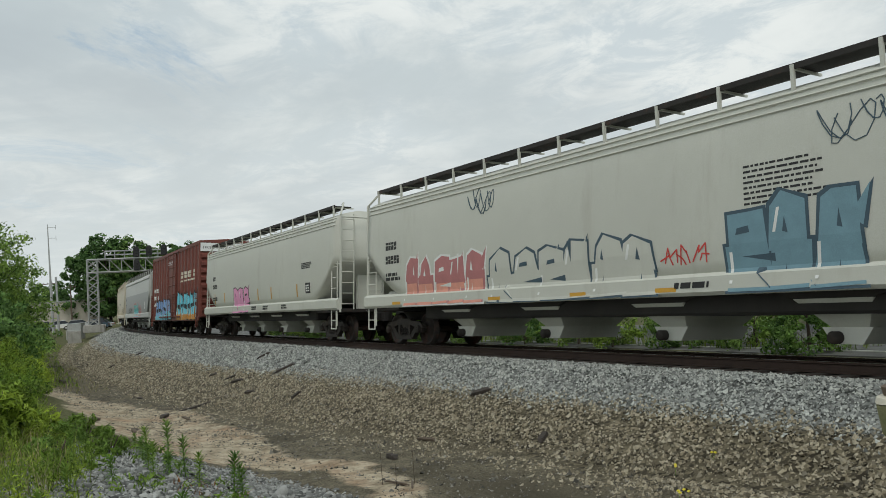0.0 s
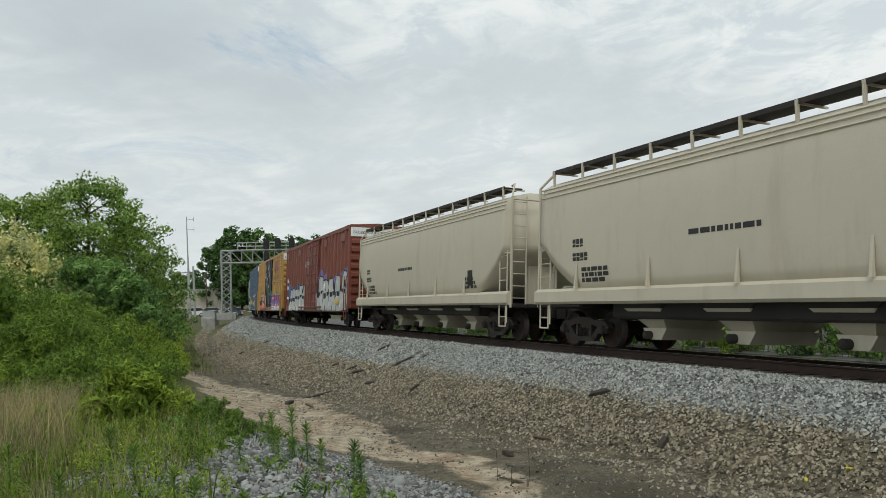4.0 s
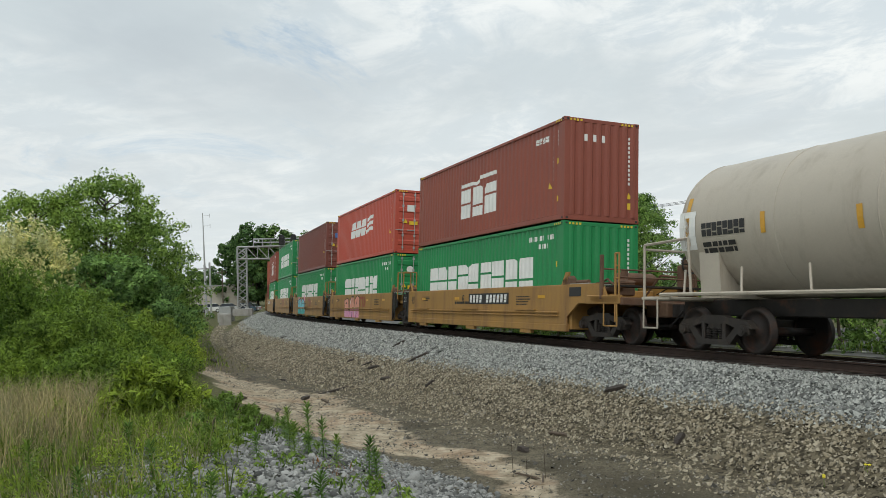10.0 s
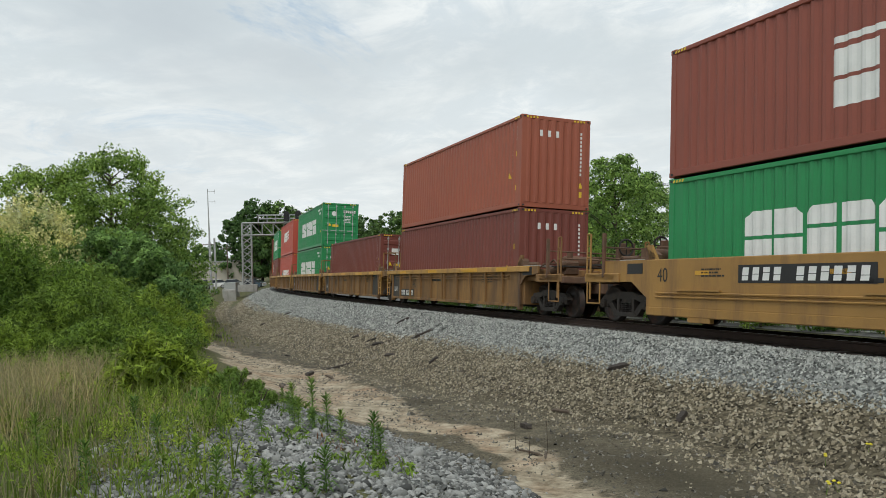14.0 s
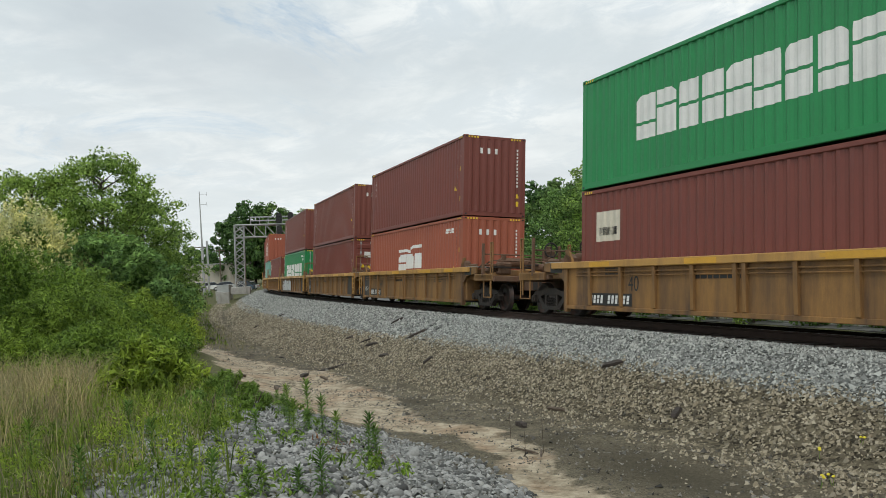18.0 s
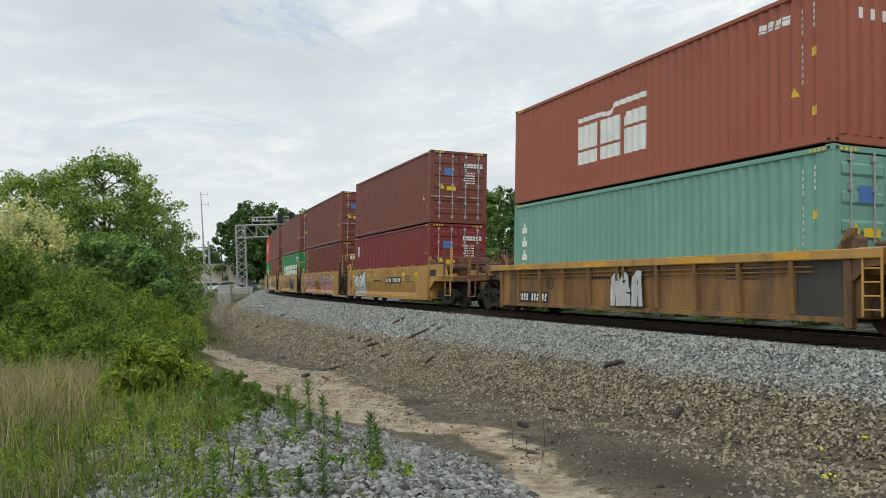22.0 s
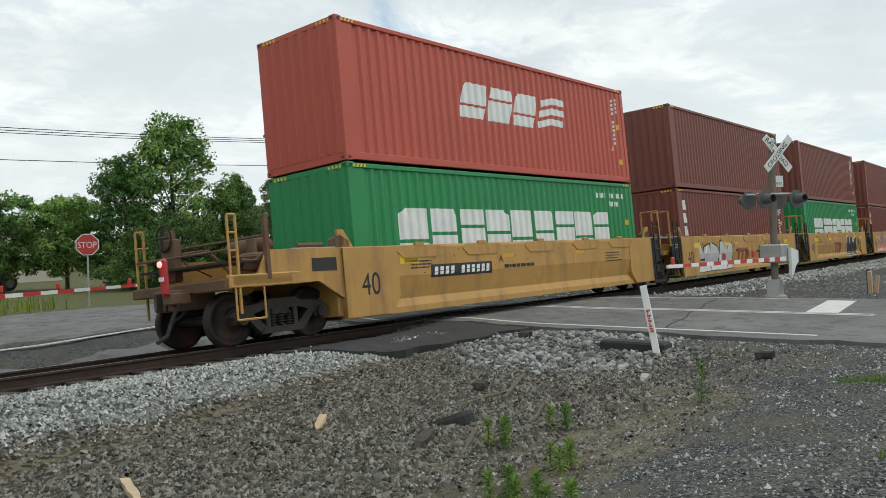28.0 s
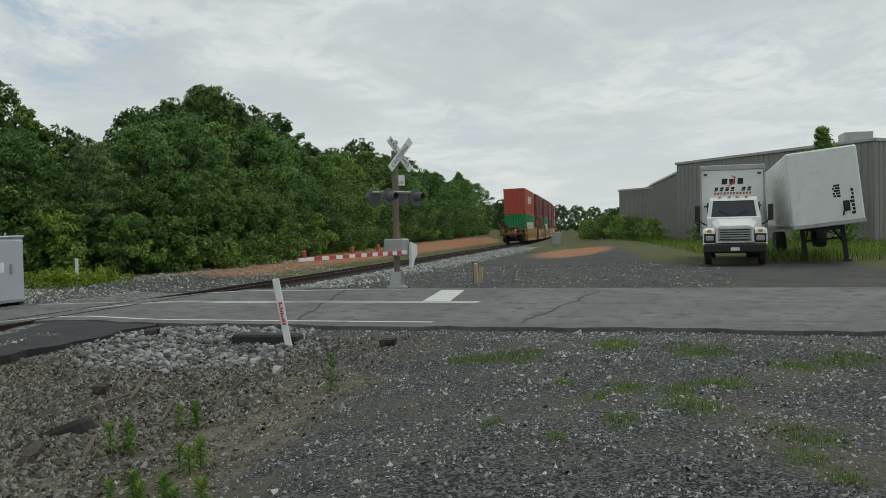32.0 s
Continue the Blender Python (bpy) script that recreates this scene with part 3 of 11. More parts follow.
def chevron_mark(x, z0, z1):
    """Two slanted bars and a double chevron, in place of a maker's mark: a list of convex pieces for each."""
    h, w = z1 - z0, 0.62 * (z1 - z0)
    out = []
    for i in range(2):
        a = x + i * w * 1.12
        out.append([[(a, z1 - 0.24 * h), (a + w, z1 - 0.24 * h), (a + w, z1), (a, z1)], [(a + 0.36 * w, z0), (a + 0.66 * w, z0), (a + 0.66 * w, z1 - 0.24 * h), (a + 0.36 * w, z1 - 0.24 * h)]])
    for i in range(2):
        a, m, t = x + 2.3 * w + i * 0.52 * w, (z0 + z1) / 2, 0.36 * w
        out.append([[(a, z0), (a + t, z0), (a + t + 0.45 * w, m), (a + 0.45 * w, m)], [(a + 0.45 * w, m), (a + t + 0.45 * w, m), (a + t, z1), (a, z1)]])
    return out


def wild_form(rng):
    """An abstract spray-can figure: a bent sweep with hooks and a spike."""
    u = rng.uniform
    sweep = [(u(-0.05, 0.2), u(0.0, 0.15)), (u(0.1, 0.4), u(0.65, 1.0)), (u(0.35, 0.6), u(0.2, 0.6)), (u(0.6, 0.85), u(0.75, 1.05)), (u(0.7, 1.05), u(0.0, 0.2))]
    spike = [(u(0.3, 0.6), u(0.0, 0.2)), (u(0.45, 0.75), u(0.3, 0.5)), (u(0.85, 1.2), u(0.2, 0.7))]
    return [sweep, spike]


def fat_form(rng):
    """A fat leaning form in a unit square: convex body pieces, dark cuts and a light streak."""
    u = rng.uniform
    lean = u(-0.12, 0.12)
    body = [[(u(-0.08, 0.04), 0.0), (u(0.94, 1.08), u(-0.02, 0.04)), (u(0.86, 1.04) + lean, u(0.5, 0.62)), (u(-0.02, 0.1) + lean, u(0.5, 0.62))],
            [(u(-0.06, 0.12) + lean * 0.6, 0.42), (u(0.88, 1.06) + lean * 0.6, 0.42), (u(0.78, 1.0) + lean, u(0.82, 1.0)), (u(0.35, 0.6) + lean, u(0.94, 1.06)), (u(0.0, 0.2) + lean, u(0.8, 0.98))]]
    if rng.random() < 0.6:
        q = u(0.6, 1.0)
        body.append([(q, 0.25), (q + u(0.16, 0.34), u(0.0, 0.1)), (q + 0.05, 0.5)] if rng.random() < 0.5 else [(q - 0.2, 0.7), (q + 0.05, 0.6), (q + u(0.1, 0.3), u(1.0, 1.14))])
    cuts, c, d = [], u(0.32, 0.66), u(0.05, 0.08)
    k = rng.random()
    if k < 0.4:
        cuts.append([(c - d, -0.02), (c + d, -0.02), (c + lean * 0.3, u(0.28, 0.42))])
        cuts.append([(c - d * 0.8 + lean, 0.62), (c + d * 0.9 + lean, 0.6), (c + lean, u(0.76, 0.84))])
    elif k < 0.75:
        cuts.append([(c - d + lean, 1.04), (c + d + lean, 1.04), (c + u(-0.06, 0.06), u(0.55, 0.68))])
        cuts.append([(c - d, -0.02), (c + d, -0.02), (c + u(-0.08, 0.08), u(0.22, 0.38))])
    else:
        cuts.append([(1.08, u(0.30, 0.36)), (1.08, u(0.40, 0.46)), (c, u(0.36, 0.42))])
        cuts.append([(0.3 + lean, 0.68), (0.62 + lean, 0.7), (0.6 + lean, 0.78), (0.34 + lean, 0.76)])
    streak = [[(0.08, 0.1), (0.15, 0.1), (0.17 + lean * 0.5, 0.48), (0.1 + lean * 0.5, 0.48)], [(0.14 + lean * 0.7, 0.62), (0.21 + lean * 0.7, 0.62), (0.32 + lean, 0.88), (0.25 + lean, 0.88)]]
    return body, cuts, streak


def grown(poly, e):
    """A convex polygon pushed out from its middle by about e on each side."""
    cx, cz = sum(q[0] for q in poly) / len(poly), sum(q[1] for q in poly) / len(poly)
    return [(x + e * (1 if x > cx else -1), z + e * (1 if z > cz else -1)) for x, z in poly]


def stroke_polys(paths, r, floor):
    """Convex pieces of thick strokes with blunt joints."""
    out = []
    for path in paths:
        for (ax, az), (bx, bz) in zip(path, path[1:]):
            L = math.hypot(bx - ax, bz - az) + 1e-6
            nx, nz = -(bz - az) / L * r, (bx - ax) / L * r
            out.append([(ax + nx, max(floor, az + nz)), (ax - nx, max(floor, az - nz)), (bx - nx, max(floor, bz - nz)), (bx + nx, max(floor, bz + nz))])
        for x, z in path:
            out.append([(x + r * math.cos(k * math.pi / 3 + 0.4), max(floor, z + r * math.sin(k * math.pi / 3 + 0.4))) for k in range(6)])
    return out


def tag_art(parent, rng, x0, x1, z0, z1, n, fill, edge, depth, xs=(), zs=(), second=None, jag=0.5, cloud_m=None, name="graffiti", lift=0.004):
    """Spray-painted forms: n fat twisted shapes with an outline, a tint and, if given, a cloud of colour behind."""
    w, h = (x1 - x0) / n, z1 - z0
    if cloud_m:
        cl = []
        for i in range(n * 5):
            cx, cz = rng.uniform(x0, x1), rng.uniform(z0 + h * 0.3, z1)
            r = rng.uniform(0.10, 0.24) * h
            cl.append([(cx + r * math.cos(a) * rng.uniform(0.8, 1.2), max(z0, cz + r * math.sin(a) * 0.8)) for a in [k * math.pi / 4 for k in range(8)]])
        part("cloud", drape(cl, depth, xs, zs, lift), cloud_m, parent)
    thin = jag > 0.75
    r = 0.045 * min(w, h * 0.7)
    e = 0.03 * h + 0.012
    for i in range(n):
        k = 0.0012 * (i % 2)
        if not thin:
            body, cuts, streak = fat_form(rng)
            top, wd = z1 - rng.uniform(0, 0.14) * h, w * rng.uniform(0.98, 1.1)

            def at(polys, grow=0.0):
                placed = [[(x0 + i * w + px * wd, z0 + pz * (top - z0)) for px, pz in q] for q in polys]
                return [[(px, max(z0 - 0.03, pz)) for px, pz in (grown(q, grow) if grow else q)] for q in placed]
            g = part(name, drape(at(body, e), depth, xs, zs, lift + 0.002 + k, 0.00006), edge, parent)
            part("fill", drape(at(body), depth, xs, zs, lift + 0.0052 + k, 0.00006), fill, g)
            if second:
                low = [clip(clip(q, 1, 0.44, True), 0, 0.9, True) for q in body[:1]]
                part("tint", drape(at([q for q in low if len(q) > 2]), depth, xs, zs, lift + 0.0072 + k, 0.00006), second, g)
            for q in cuts:
                part("inner_line", drape(at([q]), depth, xs, zs, lift + 0.0092 + k), edge, g)
            part("streak", drape(at(streak[i % 2:i % 2 + 1]), depth, xs, zs, lift + 0.0092 + k), MAT["letter_white"], g)
            continue
        a = x0 + i * w + rng.uniform(-0.06, 0.06) * w
        lean, top, low = rng.uniform(-jag, jag) * w * 0.5, z1 - rng.uniform(0, 0.16) * h - r, z0 + r * 0.7 + rng.uniform(0, 0.08) * h
        wd = w * rng.uniform(1.06, 1.22) - 2 * r
        flip = rng.random() < 0.4
        paths = [[(a + r + (1 - u if flip else u) * wd + lean * (v - 0.5), low + v * (top - low) + rng.uniform(-0.04, 0.04) * h) for u, v in p] for p in wild_form(rng)]
        part(name, drape(stroke_polys(paths, r, z0 - 0.03), depth, xs, zs, lift + 0.002 + k, 0.00012), edge, parent)


# ---- the track's line: s metres along it from the point nearest the camera, to the right ----
TRACK_Y, K0, K1, K2 = 12.611, 0.001078, -0.001017, 0.000395
TAB_S = np.arange(-700.0, 900.1, 1.0)


def bend(s):
    """Curvature along the line; easing into a steady bend far off."""
    c = np.clip(s, -75, 75)
    k = K0 + K1 * c / 100 + K2 * (c / 100) ** 2
    return np.where(s > 160, 0.0003, np.where(s < -110, 0.0036, k))


_kap = bend(TAB_S)
_th = np.concatenate([[0], np.cumsum((_kap[1:] + _kap[:-1]) / 2)])
_th -= np.interp(0, TAB_S, _th)
_xx = np.concatenate([[0], np.cumsum((np.cos(_th[1:]) + np.cos(_th[:-1])) / 2)])
_yy = np.concatenate([[0], np.cumsum((np.sin(_th[1:]) + np.sin(_th[:-1])) / 2)])
_xx -= np.interp(0, TAB_S, _xx)
_yy += TRACK_Y - np.interp(0, TAB_S, _yy)


def rail_z(s):
    return -0.356 * np.minimum(np.abs(s) / 100, 1.2) ** 2


def cant(s):
    """How far the track leans away from the camera, in radians."""
    c = np.clip(s, -150, 150) / 100
    return np.clip(0.0799 - 0.01577 * c - 0.0434 * c * c, 0.0, 0.09)


def track_frame(s):
    """Place on the track's middle at rail height, and its axes: along, away, up."""
    th = float(np.interp(s, TAB_S, _th))
    o = Vector((float(np.interp(s, TAB_S, _xx)), float(np.interp(s, TAB_S, _yy)), float(rail_z(s))))
    al, aw, a = Vector((math.cos(th), math.sin(th), 0)), Vector((-math.sin(th), math.cos(th), 0)), float(cant(s))
    up = Vector((0, 0, 1)) * math.cos(a) + aw * math.sin(a)
    return o, al, up.cross(al), up


def on_track(s, half):
    """The pose of a car whose trucks stand at s - half and s + half."""
    (a, _, _, ua), (b, _, _, ub) = track_frame(s - half), track_frame(s + half)
    al = (b - a).normalized()
    aw = (ua + ub).cross(al).normalized()
    up = al.cross(aw)
    m = Matrix((al, aw, up)).transposed().to_4x4()
    m.translation = (a + b) / 2
    return m


TAIL_T = np.array([0, 6, 12, 18, 24, 28, 30.5, 32])
TAIL_S = np.array([-534.0, -413.9, -295.0, -177.0, -59.6, 17.2, 67.9, 98.5])


def tail(t):
    """Where the middle of the last car's load is at a time."""
    sl = np.gradient(TAIL_S, TAIL_T)
    i = int(np.clip(np.searchsorted(TAIL_T, t) - 1, 0, len(TAIL_T) - 2))
    h = TAIL_T[i + 1] - TAIL_T[i]
    u = (t - TAIL_T[i]) / h
    return float((2 * u ** 3 - 3 * u ** 2 + 1) * TAIL_S[i] + (u ** 3 - 2 * u ** 2 + u) * h * sl[i]
                 + (-2 * u ** 3 + 3 * u ** 2) * TAIL_S[i + 1] + (u ** 3 - u ** 2) * h * sl[i + 1])


# ---- lie of the land ----
def sl_of(x, y):
    """Distance along the track and across it (negative towards the camera) for arrays of places."""
    s = np.interp(x, _xx, TAB_S)
    for _ in range(2):
        th = np.interp(s, TAB_S, _th)
        s = s + (x - np.interp(s, TAB_S, _xx)) * np.cos(th) + (y - np.interp(s, TAB_S, _yy)) * np.sin(th)
    th = np.interp(s, TAB_S, _th)
    return s, -(x - np.interp(s, TAB_S, _xx)) * np.sin(th) + (y - np.interp(s, TAB_S, _yy)) * np.cos(th)


DITCH_S = [-400, -120, -80, -45, -30, -20, -10, 0, 6, 11, 13.5, 30, 60]
DITCH_Z = [-1.6, -1.7, -2.0, -2.0, -1.75, -1.5, -1.12, -0.75, -0.5, -0.25, -0.06, -0.04, -0.3]
BANK_Z = [-0.6, -0.8, -1.0, -1.25, -0.95, -0.65, -0.25, 0.0, 0.02, 0.02, 0.02, -0.02, -0.05]
FAR_S = [-400, -60, -10, 12, 24, 40, 80, 300]
FAR_Z = [-1.2, -1.0, -0.7, -0.1, -0.1, -0.05, 0.15, 0.1]


def smooth(a, b, x):
    t = np.clip((x - a) / (b - a), 0, 1)
    return t * t * (3 - 2 * t)


def land(x, y):
    """Height of the ground at places (arrays)."""
    s, l = sl_of(x, y)
    q = -l
    zr = rail_z(s) + np.tan(cant(s)) * np.clip(q, -1.7, 1.7)
    bed = zr - 0.235
    crest = zr - np.where(q > 0, 0.19, 0.15)
    near_z, bank = np.interp(s, DITCH_S, DITCH_Z), np.interp(s, DITCH_S, BANK_Z)
    slope = np.minimum(zr - 0.03 - 0.45 * (q - 1.95), crest - 0.05 * (q - 1.95))
    up = bank * smooth(7.6, 11.2, q) + near_z * (1 - smooth(7.6, 11.2, q))
    near = np.maximum(slope, up)
    far_z = np.interp(s, FAR_S, FAR_Z)
    far = np.where(far_z < crest - 0.45 * (l - 1.95), crest - 0.45 * (l - 1.95), np.minimum(far_z, crest - 0.45 + 0.25 * np.maximum(l - 3.6, 0)))
    far = np.where(l > 1.95, far, 0)
    mid = bed + (crest - bed) * smooth(1.25, 1.7, np.abs(l))
    z = np.where(np.abs(l) < 1.95, mid, np.where(l < 0, near, far))
    # the lanes cross on the level
    r = smooth(11.6, 13.3, s) * (1 - smooth(22.2, 23.6, s))
    lev = (rail_z(s) + np.tan(cant(s)) * np.clip(q, -0.9, 0.9)) * (1 - smooth(1.0, 3.5, np.abs(l))) - 0.07
    z = z * (1 - r) + lev * r
    return z


def land_at(x, y):
    return float(land(np.array([float(x)]), np.array([float(y)]))[0])


def rough_land(x, y):
    z = land(x, y)
    s, l = sl_of(x, y)
    off = (np.abs(l) > 2.0) * (1 - smooth(11.6, 13.0, s) * (1 - smooth(22.4, 23.6, s)))
    d = np.hypot(x, y)
    bumps = 0.035 * np.sin(x * 1.9 + np.sin(y * 1.3) * 1.5) * np.sin(y * 2.3 + np.sin(x * 0.9)) + 0.02 * np.sin(x * 4.7 + y * 2.1) * np.sin(y * 5.3 - x * 1.7)
    roll = 0.25 * np.sin(x * 0.031 + 1.0) * np.sin(y * 0.027) * smooth(60, 200, d)
    return z + off * bumps * np.exp(-d / 60) + roll


# ---- ground, road, track ----
def spaced(lo, a, b, hi, step):
    mid = list(np.arange(a, b + step / 2, step))
    left, right, k = [], [], step
    x = a
    while x > lo:
        k *= 1.13
        x -= k
        left.append(max(x, lo))
    x, k = b, step
    while x < hi:
        k *= 1.13
        x += k
        right.append(min(x, hi))
    return np.array(left[::-1] + mid + right)


def grid_mesh(name, xs, ys, height):
    X, Y = np.meshgrid(xs, ys, indexing="ij")
    Z = height(X.ravel(), Y.ravel())
    v = np.column_stack([X.ravel(), Y.ravel(), Z])
    nx, ny = len(xs), len(ys)
    i, j = np.meshgrid(np.arange(nx - 1), np.arange(ny - 1), indexing="ij")
    a = (i * ny + j).ravel()
    f = np.column_stack([a, a + ny, a + ny + 1, a + 1])
    return np_mesh(name, v, f, smooth=True), v


def ground_material():
    m, n, l, b = node_mat("ground_cover")

    def attr(name):
        a = n.new("ShaderNodeAttribute")
        a.attribute_name = name
        return a.outputs["Fac"]
    big, fine = noise_node(n, l, 0.45, 8, 0.7), noise_node(n, l, 14, 6, 0.75)
    mid = noise_node(n, l, 3.0, 8, 0.7)
    peb = n.new("ShaderNodeTexVoronoi")
    peb.inputs["Scale"].default_value = 17
    co = n.new("ShaderNodeTexCoord")
    l.new(co.outputs["Object"], peb.inputs["Vector"])
    pebc = n.new("ShaderNodeSeparateColor")
    l.new(peb.outputs["Color"], pebc.inputs[0])

    def two(noise_out, a, c, lo=0.35, hi=0.65):
        r = ramp(n, [(lo, a), (hi, c)])
        l.new(noise_out, r.inputs[0])
        return r.outputs[0]
    soil = two(mid.outputs["Fac"], (0.07, 0.061, 0.04), (0.20, 0.175, 0.122), 0.4, 0.6)
    sand = two(mid.outputs["Fac"], (0.21, 0.172, 0.115), (0.50, 0.43, 0.315), 0.38, 0.6)
    clay = two(mid.outputs["Fac"], (0.26, 0.125, 0.062), (0.42, 0.22, 0.12))
    sand = mixc(n, l, two(big.outputs["Fac"], (0, 0, 0), (0.5, 0.5, 0.5), 0.5, 0.66), sand, clay)
    turf = two(fine.outputs["Fac"], (0.05, 0.058, 0.02), (0.155, 0.15, 0.07))
    # stony bed tones lowered to carry the shade in gaps between loose stones
    stone = two(pebc.outputs[0], (0.06, 0.062, 0.058), (0.25, 0.26, 0.245), 0.1, 0.9)
    brown = two(pebc.outputs[0], (0.032, 0.027, 0.018), (0.165, 0.142, 0.095), 0.1, 0.9)
    grit = n.new("ShaderNodeTexVoronoi")
    grit.inputs["Scale"].default_value = 48
    l.new(co.outputs["Object"], grit.inputs["Vector"])
    gritc = n.new("ShaderNodeSeparateColor")
    l.new(grit.outputs["Color"], gritc.inputs[0])
    soil = mixc(n, l, 0.5, soil, two(gritc.outputs[0], (0.05, 0.044, 0.03), (0.24, 0.21, 0.15), 0.1, 1.0))
    damp = noise_node(n, l, 0.55, 5, 0.65)
    soil = mixc(n, l, two(damp.outputs["Fac"], (0, 0, 0), (0.55, 0.55, 0.55), 0.54, 0.6), soil, (0.05, 0.045, 0.03))
    lot = two(gritc.outputs[0], (0.02, 0.021, 0.022), (0.155, 0.16, 0.157), 0.25, 1.05)
    lot = mixc(n, l, two(big.outputs["Fac"], (0, 0, 0), (0.75, 0.75, 0.75), 0.47, 0.62), lot, (0.105, 0.098, 0.07))

    def edge(name, width=0.35):
        """A mask with a ragged border."""
        ad = n.new("ShaderNodeMath")
        ad.operation = "MULTIPLY_ADD"
        l.new(mid.outputs["Fac"], ad.inputs[0])
        ad.inputs[1].default_value = 0.9
        ad.inputs[2].default_value = -0.45
        s = n.new("ShaderNodeMath")
        s.operation = "ADD"
        l.new(attr(name), s.inputs[0])
        l.new(ad.outputs[0], s.inputs[1])
        r = n.new("ShaderNodeMapRange")
        r.inputs["From Min"].default_value, r.inputs["From Max"].default_value = 0.5 - width / 2, 0.5 + width / 2
        l.new(s.outputs[0], r.inputs["Value"])
        return r.outputs["Result"]
    col = mixc(n, l, edge("lot"), turf, lot)
    col = mixc(n, l, edge("soil"), col, soil)
    col = mixc(n, l, edge("clay"), col, clay)
    col = mixc(n, l, edge("sand", 0.22), col, sand)
    col = mixc(n, l, edge("damp", 0.7), col, (0.058, 0.051, 0.034))
    col = mixc(n, l, edge("brown"), col, brown)
    col = mixc(n, l, edge("ballast"), col, stone)
    col = mixc(n, l, 0.3, col, fine.outputs["Fac"], "OVERLAY")
    l.new(col, b.inputs["Base Color"])
    b.inputs["Roughness"].default_value = 0.95
    b.inputs["Specular IOR Level"].default_value = 0.2
    bp = n.new("ShaderNodeBump")
    bp.inputs["Strength"].default_value, bp.inputs["Distance"].default_value = 0.55, 0.03
    l.new(fine.outputs["Fac"], bp.inputs["Height"])
    l.new(bp.outputs[0], b.inputs["Normal"])
    return m


def covers(x, y):
    """What lies on the ground: weights from 0 to 1 for each kind of cover."""
    s, l = sl_of(x, y)
    q = -l
    edge = np.interp(s, [-60, -32, -9, 5, 12], [4.2, 3.75, 3.2, 3.0, 2.6])
    out = {}
    out["ballast"] = np.clip(0.5 + (edge - q) * 1.6, 0, 1) * (l < 3.0)
    toe = np.interp(s, [-80, -45, -25, -10, 0, 12], [6.6, 6.4, 5.6, 4.7, 6.5, 7.5])
    out["brown"] = np.clip(0.5 + (toe - q) * 0.9, 0, 1) * (l < 0) * smooth(-100, -60, s) * (1 - smooth(10, 13.5, s))
    # the pale wash in the ditch's bed
    cx = np.interp(x, [-75, -46, -34, -28, -25, -20, -16, -14.8, -12.8, -11, -9, -8, -5, -3], [6.0, 4.65, 5.0, 5.2, 5.25, 5.0, 4.9, 5.2, 5.7, 5.6, 5.15, 4.9, 4.2, 3.8])
    wd = np.interp(x, [-75, -46, -34, -28, -25, -20, -16, -14.8, -12.8, -9, -5, -3], [0.6, 0.45, 0.8, 1.5, 1.6, 1.45, 1.1, 0.7, 0.38, 0.42, 0.4, 0.1])
    cx = cx + 0.18 * np.sin(x * 0.9) + 0.08 * np.sin(x * 2.3 + 1)
    out["sand"] = np.clip(0.5 + (wd - np.abs(y - cx)) * 1.3, 0, 1) * (x < -2)
    out["damp"] = np.clip(0.8 - np.hypot((x + 8.6) / 2.6, (y - 6.45) / 0.8) * 0.55, 0, 1)
    out["soil"] = np.clip(0.5 + (9.2 - q) * 0.6, 0, 1) * (l < 0) * smooth(-110, -70, s) * (1 - smooth(9, 12, s))
    lot = np.clip(0.5 + (16.5 - np.hypot(x + 0.5, y + 3)) * 0.5, 0, 1)
    lot = np.maximum(lot, np.clip(0.5 + (62 - x) * 0.2, 0, 1) * (x > 0) * np.clip(0.5 + (y + 1 - 0.10 * (x - 22)) * 0.35 + (x < 36) * 2.5, 0, 1) * (l < -2))
    lot = np.maximum(lot, (l > 2) * np.clip(0.5 + (6.5 - l) * 0.5, 0, 1) * (x > 5) * (x < 36))
    out["lot"] = lot * np.where(y < -18, 0.0, 1.0) * smooth(-7.5, -4.5, x + 0.25 * y)
    out["clay"] = np.maximum(np.clip(0.5 + (1 - np.abs(l - 7.2) / 1.9), 0, 1) * smooth(27, 36, s) * (1 - smooth(110, 150, s)),
                             np.clip(0.5 + 1 - np.hypot((x - 58) / 11, (y - 6.0) / 2.4), 0, 1))
    return out


ground_me, gv = grid_mesh("ground", spaced(-2600, -46, 30, 2600, 0.3), spaced(-2600, -6, 17, 2600, 0.3), rough_land)
for key, val in covers(gv[:, 0].astype(float), gv[:, 1].astype(float)).items():
    at = ground_me.attributes.new(key, "FLOAT", "POINT")
    at.data.foreach_set("value", val.astype(np.float32))
ground = put("ground", ground_me, ground_material())
tagged(ground, "gravel, soil and grass ground along a railway cutting", "ground", kind="structure")


def road_top(y, x):
    s, l = sl_of(np.array([x]), np.array([y]))
    k = float(np.tan(cant(s[0]))) * -float(np.clip(l[0], -0.9, 0.9))
    f = 1 - float(smooth(1.0, 3.5, abs(l[0])))
    return 0.002 + (k + float(rail_z(s[0]))) * f - (0.014 if abs(l[0]) < 1.3 else 0.0)


def kerb_x(y):
    """The far edge of the lanes: beyond the rails they swing off to the left."""
    return float(np.interp(y, [-100, 8.5, 11, 13.5, 16, 18.4], [22.1, 22.1, 21.2, 19.4, 17.0, 14.8]))


